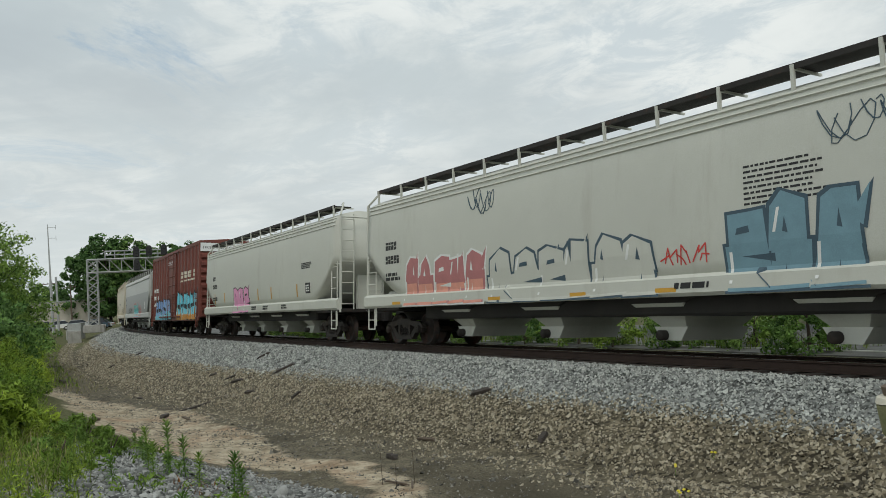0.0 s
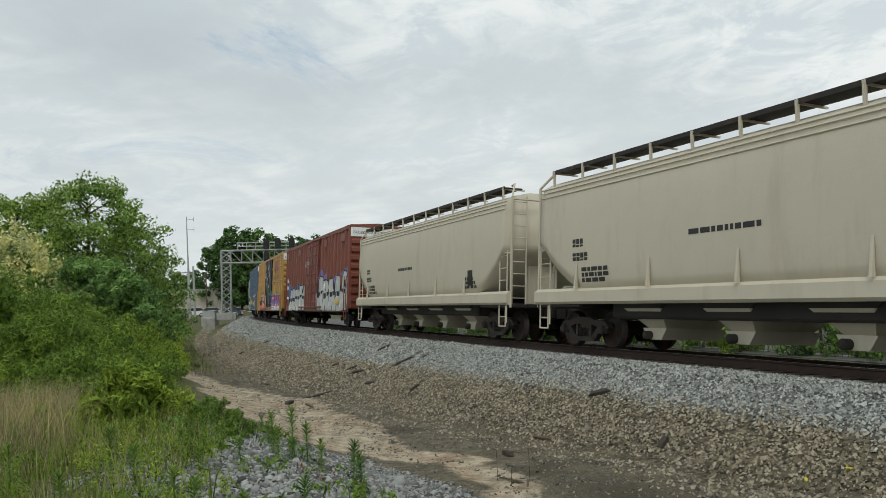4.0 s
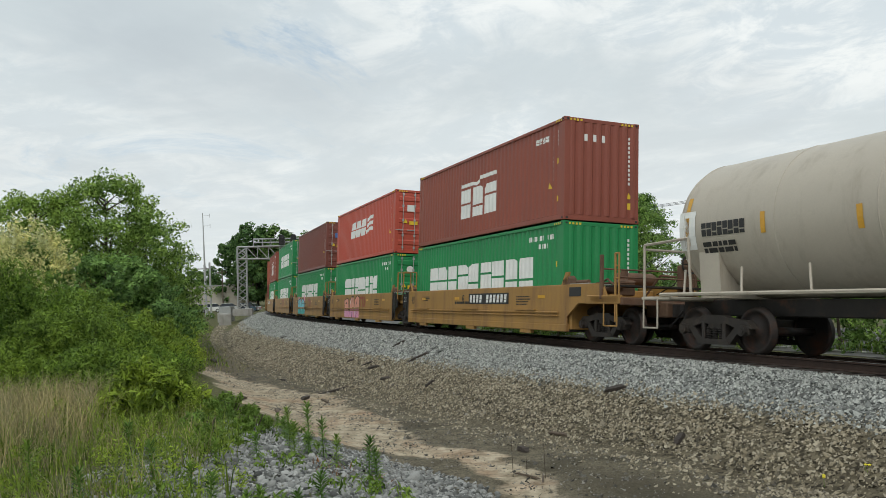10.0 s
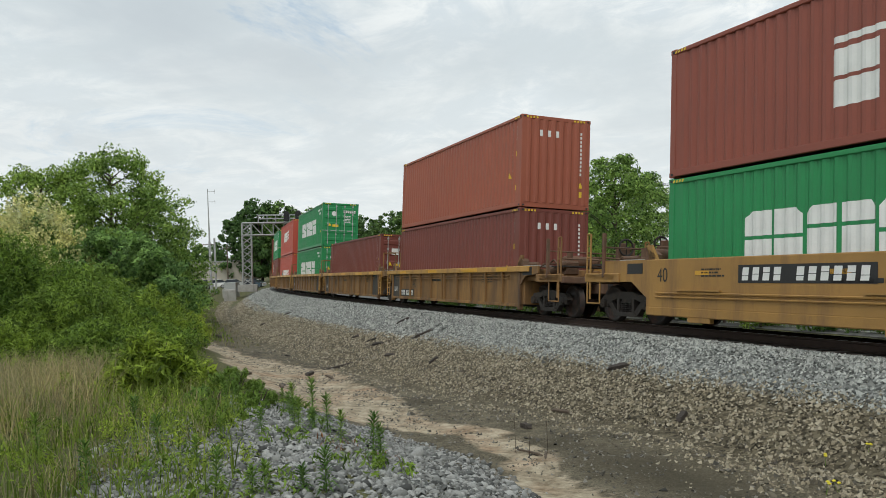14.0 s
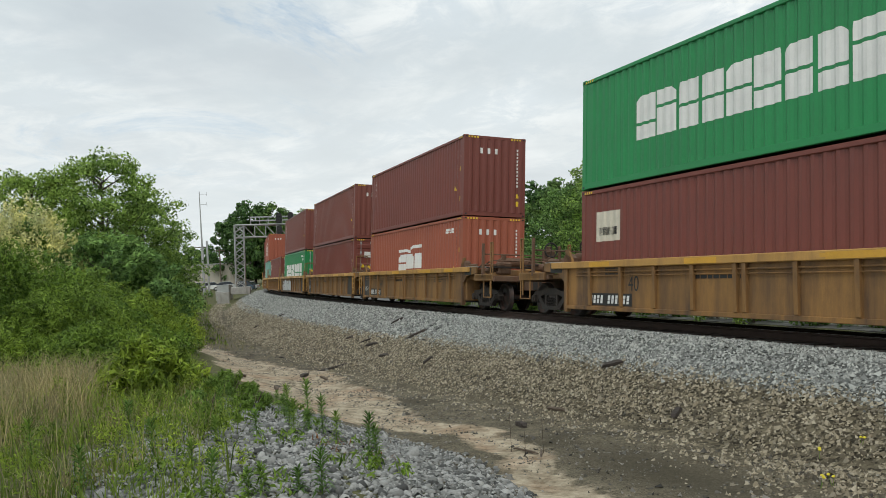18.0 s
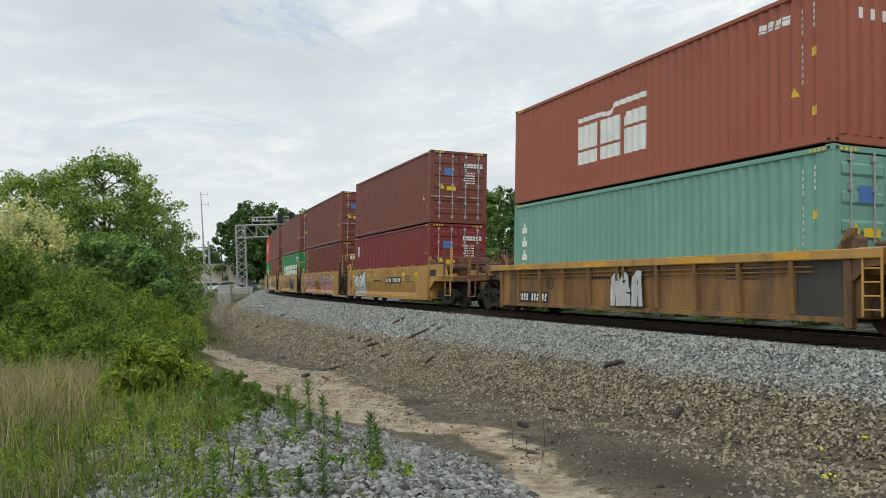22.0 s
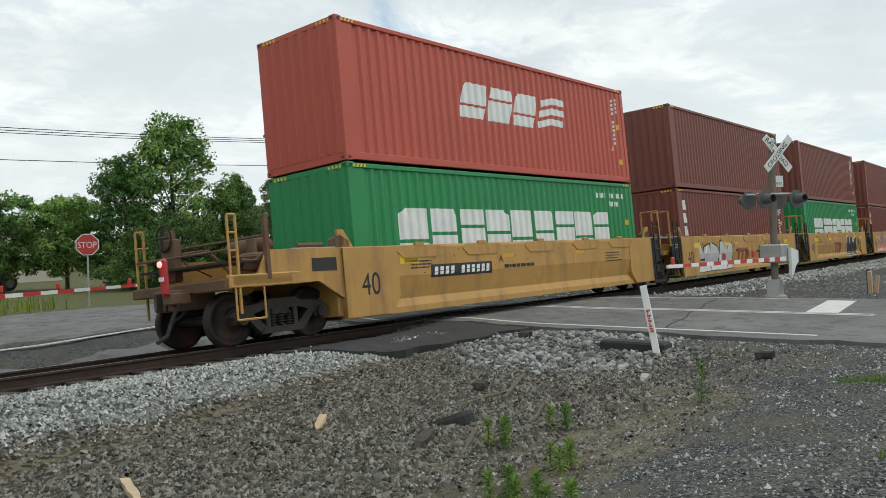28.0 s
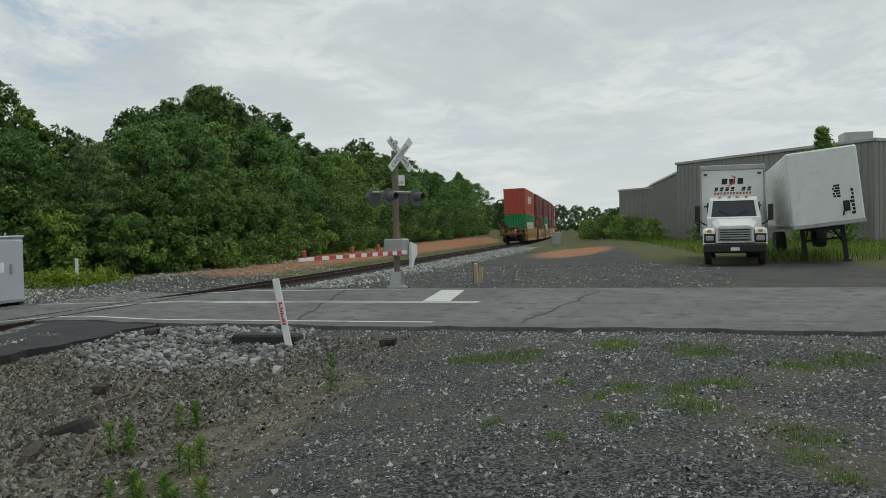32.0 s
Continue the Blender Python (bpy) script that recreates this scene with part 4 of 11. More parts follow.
def lane_strip(name, x0, x1, ys, material, lift, thick, label, category, kind="structure", uneven=0.0):
    """A strip along y between two edges, each a number or a function of y."""
    sh = Shape()
    rings = []
    for y in ys:
        e = uneven * (math.sin(y * 3.1) * math.sin(y * 1.3) + 0.7 * math.sin(y * 0.8 + 1) + 0.4 * math.sin(y * 7.3))
        a, c = (x0(y) if callable(x0) else x0) + e, (x1(y) if callable(x1) else x1)
        za, zc = road_top(y, a) + lift, road_top(y, c) + lift
        rings.append([(a, y, za), (c, y, zc), (c, y, zc - thick), (a, y, za - thick)])
    sh.loft(rings)
    ob = part(name, sh, material)
    return tagged(ob, label, category, kind=kind)


ROAD_Y = list(np.arange(-70, -8, 4.0)) + list(np.arange(-8, 18.4, 0.4)) + [18.4]
lane_strip("road", 13.55, kerb_x, ROAD_Y, MAT["asphalt"], 0.0, 0.3, "worn grey asphalt road crossing the railway", "road", uneven=0.12)
LINE_Y = [y for y in ROAD_Y if 3.9 < y < 15.5]
lane_strip("edge_line", 14.05, 14.17, LINE_Y, MAT["line"], 0.006, 0.004, "thin white painted edge line on asphalt", "road line")
MID_Y = [y for y in LINE_Y if y < 13.6]
lane_strip("centre_line", lambda y: kerb_x(y) * 0.55 + 5.6, lambda y: kerb_x(y) * 0.55 + 5.71, MID_Y, MAT["line"], 0.006, 0.004, "faded painted centre line on asphalt", "road line")
lane_strip("centre_line", lambda y: kerb_x(y) * 0.55 + 5.84, lambda y: kerb_x(y) * 0.55 + 5.95, MID_Y, MAT["line"], 0.006, 0.004, "faded painted centre line on asphalt", "road line")
lane_strip("far_edge_line", lambda y: kerb_x(y) - 0.5, lambda y: kerb_x(y) - 0.4, [y for y in LINE_Y if y > 6.5], MAT["line"], 0.006, 0.004, "thin white painted edge line on asphalt", "road line")
stop = Shape().loft([[(x, y + k, road_top(y, x) + 0.007) for k in (0.0, 0.3, 0.64)] + [(x, y + k, road_top(y, x) + 0.002) for k in (0.64, 0.0)] for x, y in ((18.15, 4.72), (19.2, 4.86), (20.3, 5.0), (21.35, 5.14))])
tagged(part("stop_line", stop, MAT["line"]), "broad white painted stop line on asphalt", "road line", kind="structure")
# fresh tar laid beside the lanes where they meet the rails
tar = Shape()
rings = []
for i in range(26):
    x = 8.6 + i * 0.2
    lo = float(np.interp(x, [8.6, 9.4, 10.2, 11.4, 12.2, 12.9, 13.6], [11.0, 10.4, 10.0, 9.75, 9.5, 9.35, 9.2])) + 0.07 * math.sin(x * 7)
    top = [(x, y, max(land_at(x, y) + 0.05, road_top(y, 13.6) - 0.05 - (13.6 - x) * 0.035)) for y in np.linspace(lo, 11.35, 6)]
    rings.append(top + [(x, 11.35, -0.5), (x, lo, -0.6)])
tar.loft(rings)
tagged(part("tar_apron", tar, MAT["fresh_asphalt"]), "fresh black asphalt apron beside the crossing", "pavement", kind="structure")
for x0, y0, x1, y1, w in ((14.2, 2.4, 21.0, 1.6, 0.018), (14.3, 6.7, 21.4, 8.6, 0.02), (15.0, -6.0, 21.0, -6.4, 0.03)):
    cr = Shape()
    k = 14
    pts = [(x0 + (x1 - x0) * i / k, y0 + (y1 - y0) * i / k + 0.05 * math.sin(i * 1.3)) for i in range(k + 1)]
    cr.loft([[(x, y - w, road_top(y, x) + 0.004), (x, y + w, road_top(y, x) + 0.004), (x, y + w, road_top(y, x) - 0.01), (x, y - w, road_top(y, x) - 0.01)] for x, y in pts])
    tagged(part("tar_seam", cr, MAT["fresh_asphalt"]), "dark sealed crack in worn asphalt", "road seam", kind="structure")


def rail_line(off, name):
    """A rail as a swept section: head, web, foot."""
    prof = [(-0.036, 0.0), (0.036, 0.0), (0.037, -0.03), (0.01, -0.045), (0.01, -0.145), (0.07, -0.165), (0.07, -0.175),
            (-0.07, -0.175), (-0.07, -0.165), (-0.01, -0.145), (-0.01, -0.045), (-0.037, -0.03)]
    ss = list(np.arange(-420, -60, 4.0)) + list(np.arange(-60, 130, 1.5)) + list(np.arange(130, 700, 8.0))
    rings, top = [], []
    for s in ss:
        o, al, aw, up = track_frame(s)
        rings.append([o + aw * (off + a) + up * b for a, b in prof])
        top.append([o + aw * (off - 0.026) + up * 0.0015, o + aw * (off + 0.026) + up * 0.0015, o + aw * (off + 0.026) + up * -0.004, o + aw * (off - 0.026) + up * -0.004])
    ob = part("rail", Shape().loft(rings), MAT["rail_side"])
    tagged(ob, "rusty steel rail with a polished running top", "rail", "rails of the track", "structure")
    part("running_face", Shape().loft(top), MAT["tread"], ob, "bright worn steel strip")


rail_line(-0.7525, "near")
rail_line(0.7525, "far")


def siding():
    """A second track far to the left, joining the first."""
    for off in (-0.7525, 0.7525):
        rings = []
        for s in np.arange(-330, -46, 4.0):
            o, al, aw, up = track_frame(s)
            k = 4.2 * float(smooth(-46, -120, s)) + off
            rings.append([o + aw * (k + a) + up * b for a, b in ((-0.036, 0.0), (0.036, 0.0), (0.036, -0.17), (-0.036, -0.17))])
        tagged(part("rail", Shape().loft(rings), MAT["rail_side"]), "rusty rail of a siding beside the main track", "rail", "rails of the siding", "structure")


siding()


# ---- the train: cars in their own space, x along the train, -y towards the camera, z from the rail's top ----
SHARED = {}


def shared(key, make):
    if key not in SHARED:
        SHARED[key] = make()
    return SHARED[key]


def wheel_mesh():
    sh = Shape()
    sh.turned([(0.05, -0.09), (0.12, -0.09), (0.14, -0.05), (0.36, 0.0), (0.38, -0.045), (0.455, -0.055), (0.457, 0.05), (0.485, 0.062),
               (0.485, 0.085), (0.40, 0.085), (0.36, 0.05), (0.14, 0.07), (0.05, 0.07)], n=28)
    return sh.mesh("wheel", True)


def frame_mesh():
    """One cast side frame with its spring nest and bearing ends."""
    sh = Shape()
    top = [(-1.12, 0.50), (-0.95, 0.66), (-0.45, 0.70), (-0.3, 0.76), (0.3, 0.76), (0.45, 0.70), (0.95, 0.66), (1.12, 0.50), (0.78, 0.47), (0.40, 0.58), (-0.40, 0.58), (-0.78, 0.47)]
    sh.prism(top, -0.08, 0.08)
    for k in (-1, 1):
        sh.prism([(k * 0.62, 0.52), (k * 0.80, 0.50), (k * 0.46, 0.17), (k * 0.34, 0.27)], -0.075, 0.075)
        sh.box(k * 0.31 - 0.05, k * 0.31 + 0.05, -0.085, 0.085, 0.26, 0.62, 0.01)
        sh.box(k * 0.89 - 0.13, k * 0.89 + 0.13, -0.09, 0.09, 0.36, 0.56, 0.02)
        sh.cyl((k * 0.89, -0.09, 0.457), (k * 0.89, -0.17, 0.457), 0.115, 0.105, 14)
        sh.cyl((k * 0.89, -0.17, 0.457), (k * 0.89, -0.185, 0.457), 0.06, 0.06, 8)
    sh.prism([(-0.50, 0.16), (0.50, 0.16), (0.40, 0.27), (-0.40, 0.27)], -0.10, 0.10)
    return sh.mesh("side_frame")


def spring_mesh():
    sh = Shape()
    for x in (-0.18, 0.0, 0.18):
        for i in range(5):
            sh.turned([(0.055, 0), (0.08, 0.016), (0.055, 0.032)], (x, -0.02, 0.28 + i * 0.047), "z", 10)
        sh.cyl((x, -0.02, 0.26), (x, -0.02, 0.52), 0.05, n=8)
    return sh.mesh("springs")


def truck(parent, x, name="truck"):
    """A two-axle truck: bolster with side frames, springs, axles and wheels on it."""
    bol = shared("bolster", lambda: Shape().box(-0.22, 0.22, -1.05, 1.05, 0.45, 0.70, 0.03).box(-0.9, 0.9, -0.12, 0.12, 0.40, 0.55, 0.02)
                 .cyl((0, 0, 0.7), (0, 0, 0.86), 0.18, n=12).mesh("truck"))
    t = put(name, bol, MAT["truck"], parent, "", pose(x, 0, 0))
    for k in (-1, 1):
        put("side_frame", shared("frame", frame_mesh), MAT["truck"], t, "", pose(0, k * 1.0, 0, 0, 0, 0 if k < 0 else 180))
        tagged(put("spring_nest", shared("spring", spring_mesh), MAT["steel_dark"], t, "", pose(0, k * 1.0, 0, 0, 0, 0 if k < 0 else 180)), kind="stuff")
    for a in (-0.89, 0.89):
        put("axle", shared("axle", lambda: Shape().cyl((0, -1.05, 0), (0, 1.05, 0), 0.085, n=10).mesh("axle", True)), MAT["wheel"], t, "", pose(a, 0, 0.457))
        for k in (-1, 1):
            put("wheel", shared("wheel", wheel_mesh), MAT["wheel"], t, "", pose(a, k * 0.76, 0.457, 0, 0, 0 if k < 0 else 180))
    return t


def coupler(parent, x):
    k = 1 if x > 0 else -1

    def make():
        sh = Shape().box(-0.75, 0.0, -0.10, 0.10, 0.76, 0.93, 0.02)
        sh.prism([(-0.05, -0.14), (0.22, -0.16), (0.30, -0.05), (0.16, 0.0), (0.24, 0.12), (0.05, 0.16), (-0.05, 0.12)], 0.70, 1.0, "z")
        return sh.pipe([(-0.2, 0.25, 0.85), (0.05, 0.28, 0.6), (0.3, 0.25, 0.45)], 0.025).mesh("coupler")
    put("coupler", shared("coupler", make), MAT["steel_dark"], parent, "", pose(x, 0, 0, 0, 0, 0 if k > 0 else 180))


def ladder(parent, x, y, z0, z1, material, w=0.42, axis="x", rungs=None, name="ladder"):
    """A ladder of bent bars; its width runs along axis."""
    sh = Shape()
    n = rungs or max(3, int((z1 - z0) / 0.38))
    for k in (-w / 2, w / 2):
        a = (x + k, y, z0) if axis == "x" else (x, y + k, z0)
        b = (x + k, y, z1) if axis == "x" else (x, y + k, z1)
        sh.cyl(a, b, 0.022, n=6)
    for i in range(n):
        z = z0 + (i + 0.5) * (z1 - z0) / n
        a = (x - w / 2, y, z) if axis == "x" else (x, y - w / 2, z)
        b = (x + w / 2, y, z) if axis == "x" else (x, y + w / 2, z)
        sh.cyl(a, b, 0.016, n=6)
    return part(name, sh, material, parent)


def hopper_side(z):
    """Half width of a covered hopper's rounded side."""
    return float(np.interp(z, [1.35, 1.5, 1.9, 2.6, 3.3, 3.8, 4.05, 4.2, 4.35, 4.45], [1.50, 1.53, 1.57, 1.585, 1.575, 1.545, 1.52, 1.47, 1.2, 0.75]))


HOP_Z = [1.5, 1.9, 2.6, 3.3, 3.8, 4.05, 4.2, 4.35]


def covered_hopper(name, label, half, paint, bays, seams=True, band=None, flat=False):
    car = thing(name, label, "hopper car", "freight cars of the train")
    P = MAT[paint]
    bl = half - 0.55
    xs = [-bl, -bl + 0.25, -bl + 0.55, -bl + 0.95, -bl + 1.5, -bl + 2.1, 0, bl - 2.1, bl - 1.5, bl - 0.95, bl - 0.55, bl - 0.25, bl]
    low = [2.75, 2.55, 2.25, 1.95, 1.62, 1.36, 1.36, 1.36, 1.62, 1.95, 2.25, 2.55, 2.75]
    rings = []
    for x, zb in zip(xs, low):
        zz = [zb + (4.2 - zb) * i / 9 for i in range(10)] + [4.35, 4.45]
        prof = [(-hopper_side(z), z) for z in zz]
        rings.append([(x, y, z) for y, z in prof] + [(x, -y, z) for y, z in prof[::-1]])
    part("body", Shape().loft(rings), P, car, "", True)
    # ridges where the roof meets the side
    if seams:
        for z in (3.93, 4.06, 4.17):
            part("seam", Shape().loft([[(x, s * (hopper_side(z) + 0.006), z - 0.02), (x, s * (hopper_side(z) + 0.028), z), (x, s * (hopper_side(z) + 0.006), z + 0.02)] for x in (-bl + 0.02, bl - 0.02)
                                        for s in (-1,)]), P, car)
    else:
        part("eave", Shape().prism([(-1.60, 3.98), (-1.52, 4.22), (-1.42, 4.24), (-1.5, 3.95)], -bl, bl, "x"), P, car)
    for y in (-1, 1):
        sill = [(y * 1.50, 1.48), (y * 1.60, 1.40), (y * 1.60, 1.14), (y * 1.53, 1.08), (y * 1.44, 1.08), (y * 1.44, 1.48)]
        part("side_sill", Shape().prism(sill, -half + 0.3, half - 0.3, "x"), P, car)
    # slope sheets and end decks
    for k in (-1, 1):
        e = k * (half - 0.3)
        part("slope_sheet", Shape().prism([(k * (bl - 0.02), 2.74), (k * (bl - 2.15), 1.38), (k * (bl - 2.25), 1.38), (k * (bl - 0.1), 2.85)], -1.5, 1.5), P, car)
        part("end_deck", Shape().box(min(e, e - k * 2.1), max(e, e - k * 2.1), -1.5, 1.5, 1.0, 1.12, 0.02), MAT["steel_dark"], car)
        part("centre_sill", Shape().box(min(k * half, k * (half - 3.2)), max(k * half, k * (half - 3.2)), -0.25, 0.25, 0.72, 1.0, 0.02), MAT["steel_dark"], car)
        # frame and ladder on the end corner
        sh = Shape()
        for y in (-1.46, 1.46):
            sh.pipe([(e, y, 1.0), (e, y, 4.25), (e - k * 0.45, y * 0.8, 4.72), (e - k * 0.9, y * 0.7, 4.74)], 0.035)
            sh.pipe([(e, y, 2.6), (e - k * 0.55, y, 2.62)], 0.03)
        sh.pipe([(e, -1.46, 4.2), (e, 1.46, 4.2)], 0.03)
        part("end_frame", sh, P, car)
        ladder(car, e, -1.2, 1.1, 4.3, P, 0.45, "y", 9)
        ladder(car, e - k * 0.42, -1.5, 0.55, 2.7, P, 0.5, "x", 6)
        part("end_post", Shape().box(min(e - k * 0.75, e - k * 0.95), max(e - k * 0.75, e - k * 0.95), -0.5, 0.5, 1.1, 2.9, 0.02), P, car)
        part("step", Shape().pipe([(e - k * 0.2, -1.52, 1.05), (e - k * 0.2, -1.52, 0.45), (e - k * 0.62, -1.52, 0.45), (e - k * 0.62, -1.52, 1.05)], 0.02), P, car)
        truck(car, k * (half - 1.95))
        coupler(car, k * (half + 0.15))
    part("brake_tank", Shape().cyl((-half + 0.75, -0.9, 1.4), (-half + 0.75, 0.3, 1.4), 0.2, n=14), P, car, "", True)
    # running board on the roof with its brackets
    for y in (-1.12, 1.12):
        prof = [(y - 0.31, 4.56), (y - 0.29, 4.56), (y - 0.29, 4.60), (y + 0.3, 4.60), (y + 0.3, 4.63), (y - 0.29, 4.63), (y - 0.29, 4.66), (y - 0.31, 4.66)]
        part("running_board", Shape().prism(prof, -half + 0.9, half - 0.9, "x"), MAT["steel_dark"], car, "dark grated roof walk")
    n = int(2 * half / 1.5)
    for i in range(n + 1):
        x = -half + 1.0 + i * (2 * half - 2.0) / n
        put("walk_bracket", shared("walk_bracket", lambda: Shape().prism([(-1.44, 4.2), (-1.40, 4.2), (-1.40, 4.64), (-1.46, 4.64)], -0.03, 0.03, "x").box(-0.02, 0.02, -1.41, -0.7, 4.56, 4.6).mesh("walk_bracket")), P, car, "", pose(x, 0, 0))
    part("hatch_cover", Shape().box(-half + 1.6, half - 1.6, -0.42, 0.42, 4.44, 4.56, 0.04), P, car)
    # dark block closes the space between chutes; its colour carries the shade there
    part("bay_floor", Shape().box(-half + 3.3, half - 3.3, -1.15, 1.15, 0.74, 1.35, 0.05), MAT["bay_shade_grime"], car, "grimy underside block, coloured dark for shade")
    # hopper chutes with their gates
    span = 2 * (half - 3.2)
    for i in range(bays):
        cx = -span / 2 + span * (i + 0.5) / bays
        w = span / bays * 0.5
        top, bot = 1.36, 0.52
        r = [[(cx - w, -1.38, top), (cx + w, -1.38, top), (cx + w, 1.38, top), (cx - w, 1.38, top)],
             [(cx - 0.66, -1.22, 0.98), (cx + 0.66, -1.22, 0.98), (cx + 0.66, 1.22, 0.98), (cx - 0.66, 1.22, 0.98)],
             [(cx - 0.30, -0.75, bot), (cx + 0.30, -0.75, bot), (cx + 0.30, 0.75, bot), (cx - 0.30, 0.75, bot)]]
        # upper slopes take a near-black colour for shade, not the car's paint
        part("bay_slope", Shape().loft(r[:2]), MAT["bay_shade_grime"], car, "grimy sloping bay floor, coloured dark for shade")
        ch = part("chute", Shape().loft(r[1:]), P, car)
        part("gate", Shape().prism([(cx - 0.42, 0.54), (cx + 0.42, 0.54), (cx + 0.25, 0.28), (cx - 0.25, 0.28)], -0.85, 0.85), P, ch)
        part("outlet_pipe", Shape().cyl((cx - 0.15, -1.0, 0.38), (cx - 0.15, 1.0, 0.38), 0.1, n=12), MAT["truck"], ch, "", True)
    part("air_line", Shape().pipe([(-half + 2, -0.6, 0.95), (half - 2, -0.6, 0.95)], 0.03), MAT["steel_dark"], car)
    return car


def boxcar(name, label, half, paint, posts, door, top=5.19, end_band=True, mid_rail=None, door_paint=None, rib=0.07):
    """door: its span (x0, x1); posts: their spacing."""
    car = thing(name, label, "boxcar", "freight cars of the train")
    P, D = MAT[paint], MAT[door_paint or paint]
    w, z0, e = 1.47, 1.02, half - 0.35
    part("body", Shape().box(-e, e, -w, w, z0, top - 0.12), P, car)
    roof = [(-w - 0.06, top - 0.14), (-w - 0.06, top - 0.04), (0, top + 0.08), (w + 0.06, top - 0.04), (w + 0.06, top - 0.14)]
    part("roof", Shape().prism(roof, -e - 0.05, e + 0.05, "x"), P, car)
    for y in (-1, 1):
        part("side_sill", Shape().box(-e, e, min(y * w, y * (w + 0.05)), max(y * w, y * (w + 0.05)), 0.80, 1.12, 0.01), P, car)
        part("top_chord", Shape().box(-e, e, min(y * w, y * (w + 0.055)), max(y * w, y * (w + 0.055)), top - 0.24, top - 0.145, 0.01), P, car)
    x = -e
    n = round(2 * e / posts)
    for i in range(n + 1):
        x = -e + 2 * e * i / n
        if door[0] - 0.2 < x < door[1] + 0.2:
            continue
        xx = min(max(x, -e + 0.06), e - 0.06)
        post = shared(("post", top, rib), lambda: Shape().prism([(-0.075, -w), (-0.045, -w - rib), (0.045, -w - rib), (0.075, -w)], 1.1, top - 0.2, "z").mesh("post"))
        put("post", post, P, car, "", pose(xx, 0, 0))
        put("post", post, P, car, "", pose(xx, 0, 0, 0, 0, 180))
    if mid_rail:
        for z in mid_rail:
            for a, b in ((-e, door[0]), (door[1], e)):
                part("side_rail", Shape().box(a, b, -w - 0.06, -w, z - 0.045, z + 0.045, 0.015), P, car)
    # doors, one or two leaves, with their bars and tracks
    d0, d1 = door
    leaves = 2 if d1 - d0 > 3.4 else 1
    lw = (d1 - d0) / leaves
    for i in range(leaves):
        a, b = d0 + i * lw, d0 + (i + 1) * lw
        dr = part("door", Shape().box(a + 0.02, b - 0.02, -w - 0.085, -w, 1.12, top - 0.26, 0.015), D, car)
        sh = Shape()
        for z in np.linspace(1.35, top - 0.5, 7):
            sh.prism([(-w - 0.085, z - 0.05), (-w - 0.12, z - 0.02), (-w - 0.12, z + 0.02), (-w - 0.085, z + 0.05)], a + 0.06, b - 0.06, "x")
        part("door_rib", sh, D, dr)
        sh = Shape()
        for x in (a + lw * 0.22, b - lw * 0.22):
            sh.cyl((x, -w - 0.14, 1.0), (x, -w - 0.14, top - 0.2), 0.024, n=8)
        sh.cyl((a + 0.3, -w - 0.15, 2.2), (b - 0.3, -w - 0.15, 2.35), 0.02, n=6)
        part("lock_bar", sh, D, dr)
        part("frame_edge", Shape().box(a - 0.02, a + 0.05, -w - 0.11, -w - 0.08, 1.1, top - 0.26).box(b - 0.05, b + 0.02, -w - 0.11, -w - 0.08, 1.1, top - 0.26), D, dr)
    part("door_track", Shape().box(d0 - lw, d1 + lw * 0.6, -w - 0.14, -w - 0.05, 1.02, 1.1, 0.01), P, car)
    part("door_track", Shape().box(d0 - lw * 0.3, d1 + lw * 0.3, -w - 0.12, -w - 0.05, top - 0.22, top - 0.15, 0.01), P, car)
    for k in (-1, 1):
        # pressed ends
        sh = Shape()
        for i in range(8):
            z = 1.25 + i * (top - 1.9) / 8
            h = (top - 1.9) / 8
            sh.prism([(k * e, z), (k * (e + 0.11), z + h * 0.25), (k * (e + 0.11), z + h * 0.62), (k * e, z + h * 0.85)], -w + 0.06, w - 0.06)
        part("end_rib", sh, P, car)
        if end_band:
            part("end_band", Shape().box(min(k * (e + 0.03), k * (e + 0.06)), max(k * (e + 0.03), k * (e + 0.06)), -w, w, top - 0.62, top - 0.16, 0.005), MAT["white"], car, "white band on the end's top")
            lettering(car, "EXCESS HEIGHT CAR", -1.35, -e - 0.066, top - 0.47, 0.19, MAT["black"], m=pose(0, 0, 0, 0, 0, 90 if k > 0 else -90))
        part("centre_sill", Shape().box(min(k * half, k * (half - 3.5)), max(k * half, k * (half - 3.5)), -0.25, 0.25, 0.70, 1.0, 0.02), MAT["steel_dark"], car)
        ladder(car, k * (e - 0.32), -w - 0.13, 1.0, 2.6, P, 0.45, "x", 4)
        ladder(car, k * (e + 0.15), -w + 0.3, 1.0, 2.6, P, 0.45, "y", 4)
        part("step", Shape().pipe([(k * (e - 0.1), -w - 0.1, 1.0), (k * (e - 0.1), -w - 0.1, 0.45), (k * (e - 0.55), -w - 0.1, 0.45), (k * (e - 0.55), -w - 0.1, 1.0)], 0.02), P, car)
        part("end_platform", Shape().box(min(k * (e + 0.02), k * (e + 0.3)), max(k * (e + 0.02), k * (e + 0.3)), -0.8, 0.8, 1.05, 1.1), MAT["steel_dark"], car)
        truck(car, k * (half - 2.3))
        coupler(car, k * (half + 0.2))
    side_of(half, posts, door, rib)
    part("brake_wheel", Shape().turned([(0.25, 0), (0.28, 0.02), (0.25, 0.04), (0.22, 0.02), (0.25, 0)], (e + 0.2, -0.5, 2.35), "x", 18)
         .box(e + 0.1, e + 0.22, -0.6, -0.4, 1.7, 2.4), MAT["steel_dark"], car)
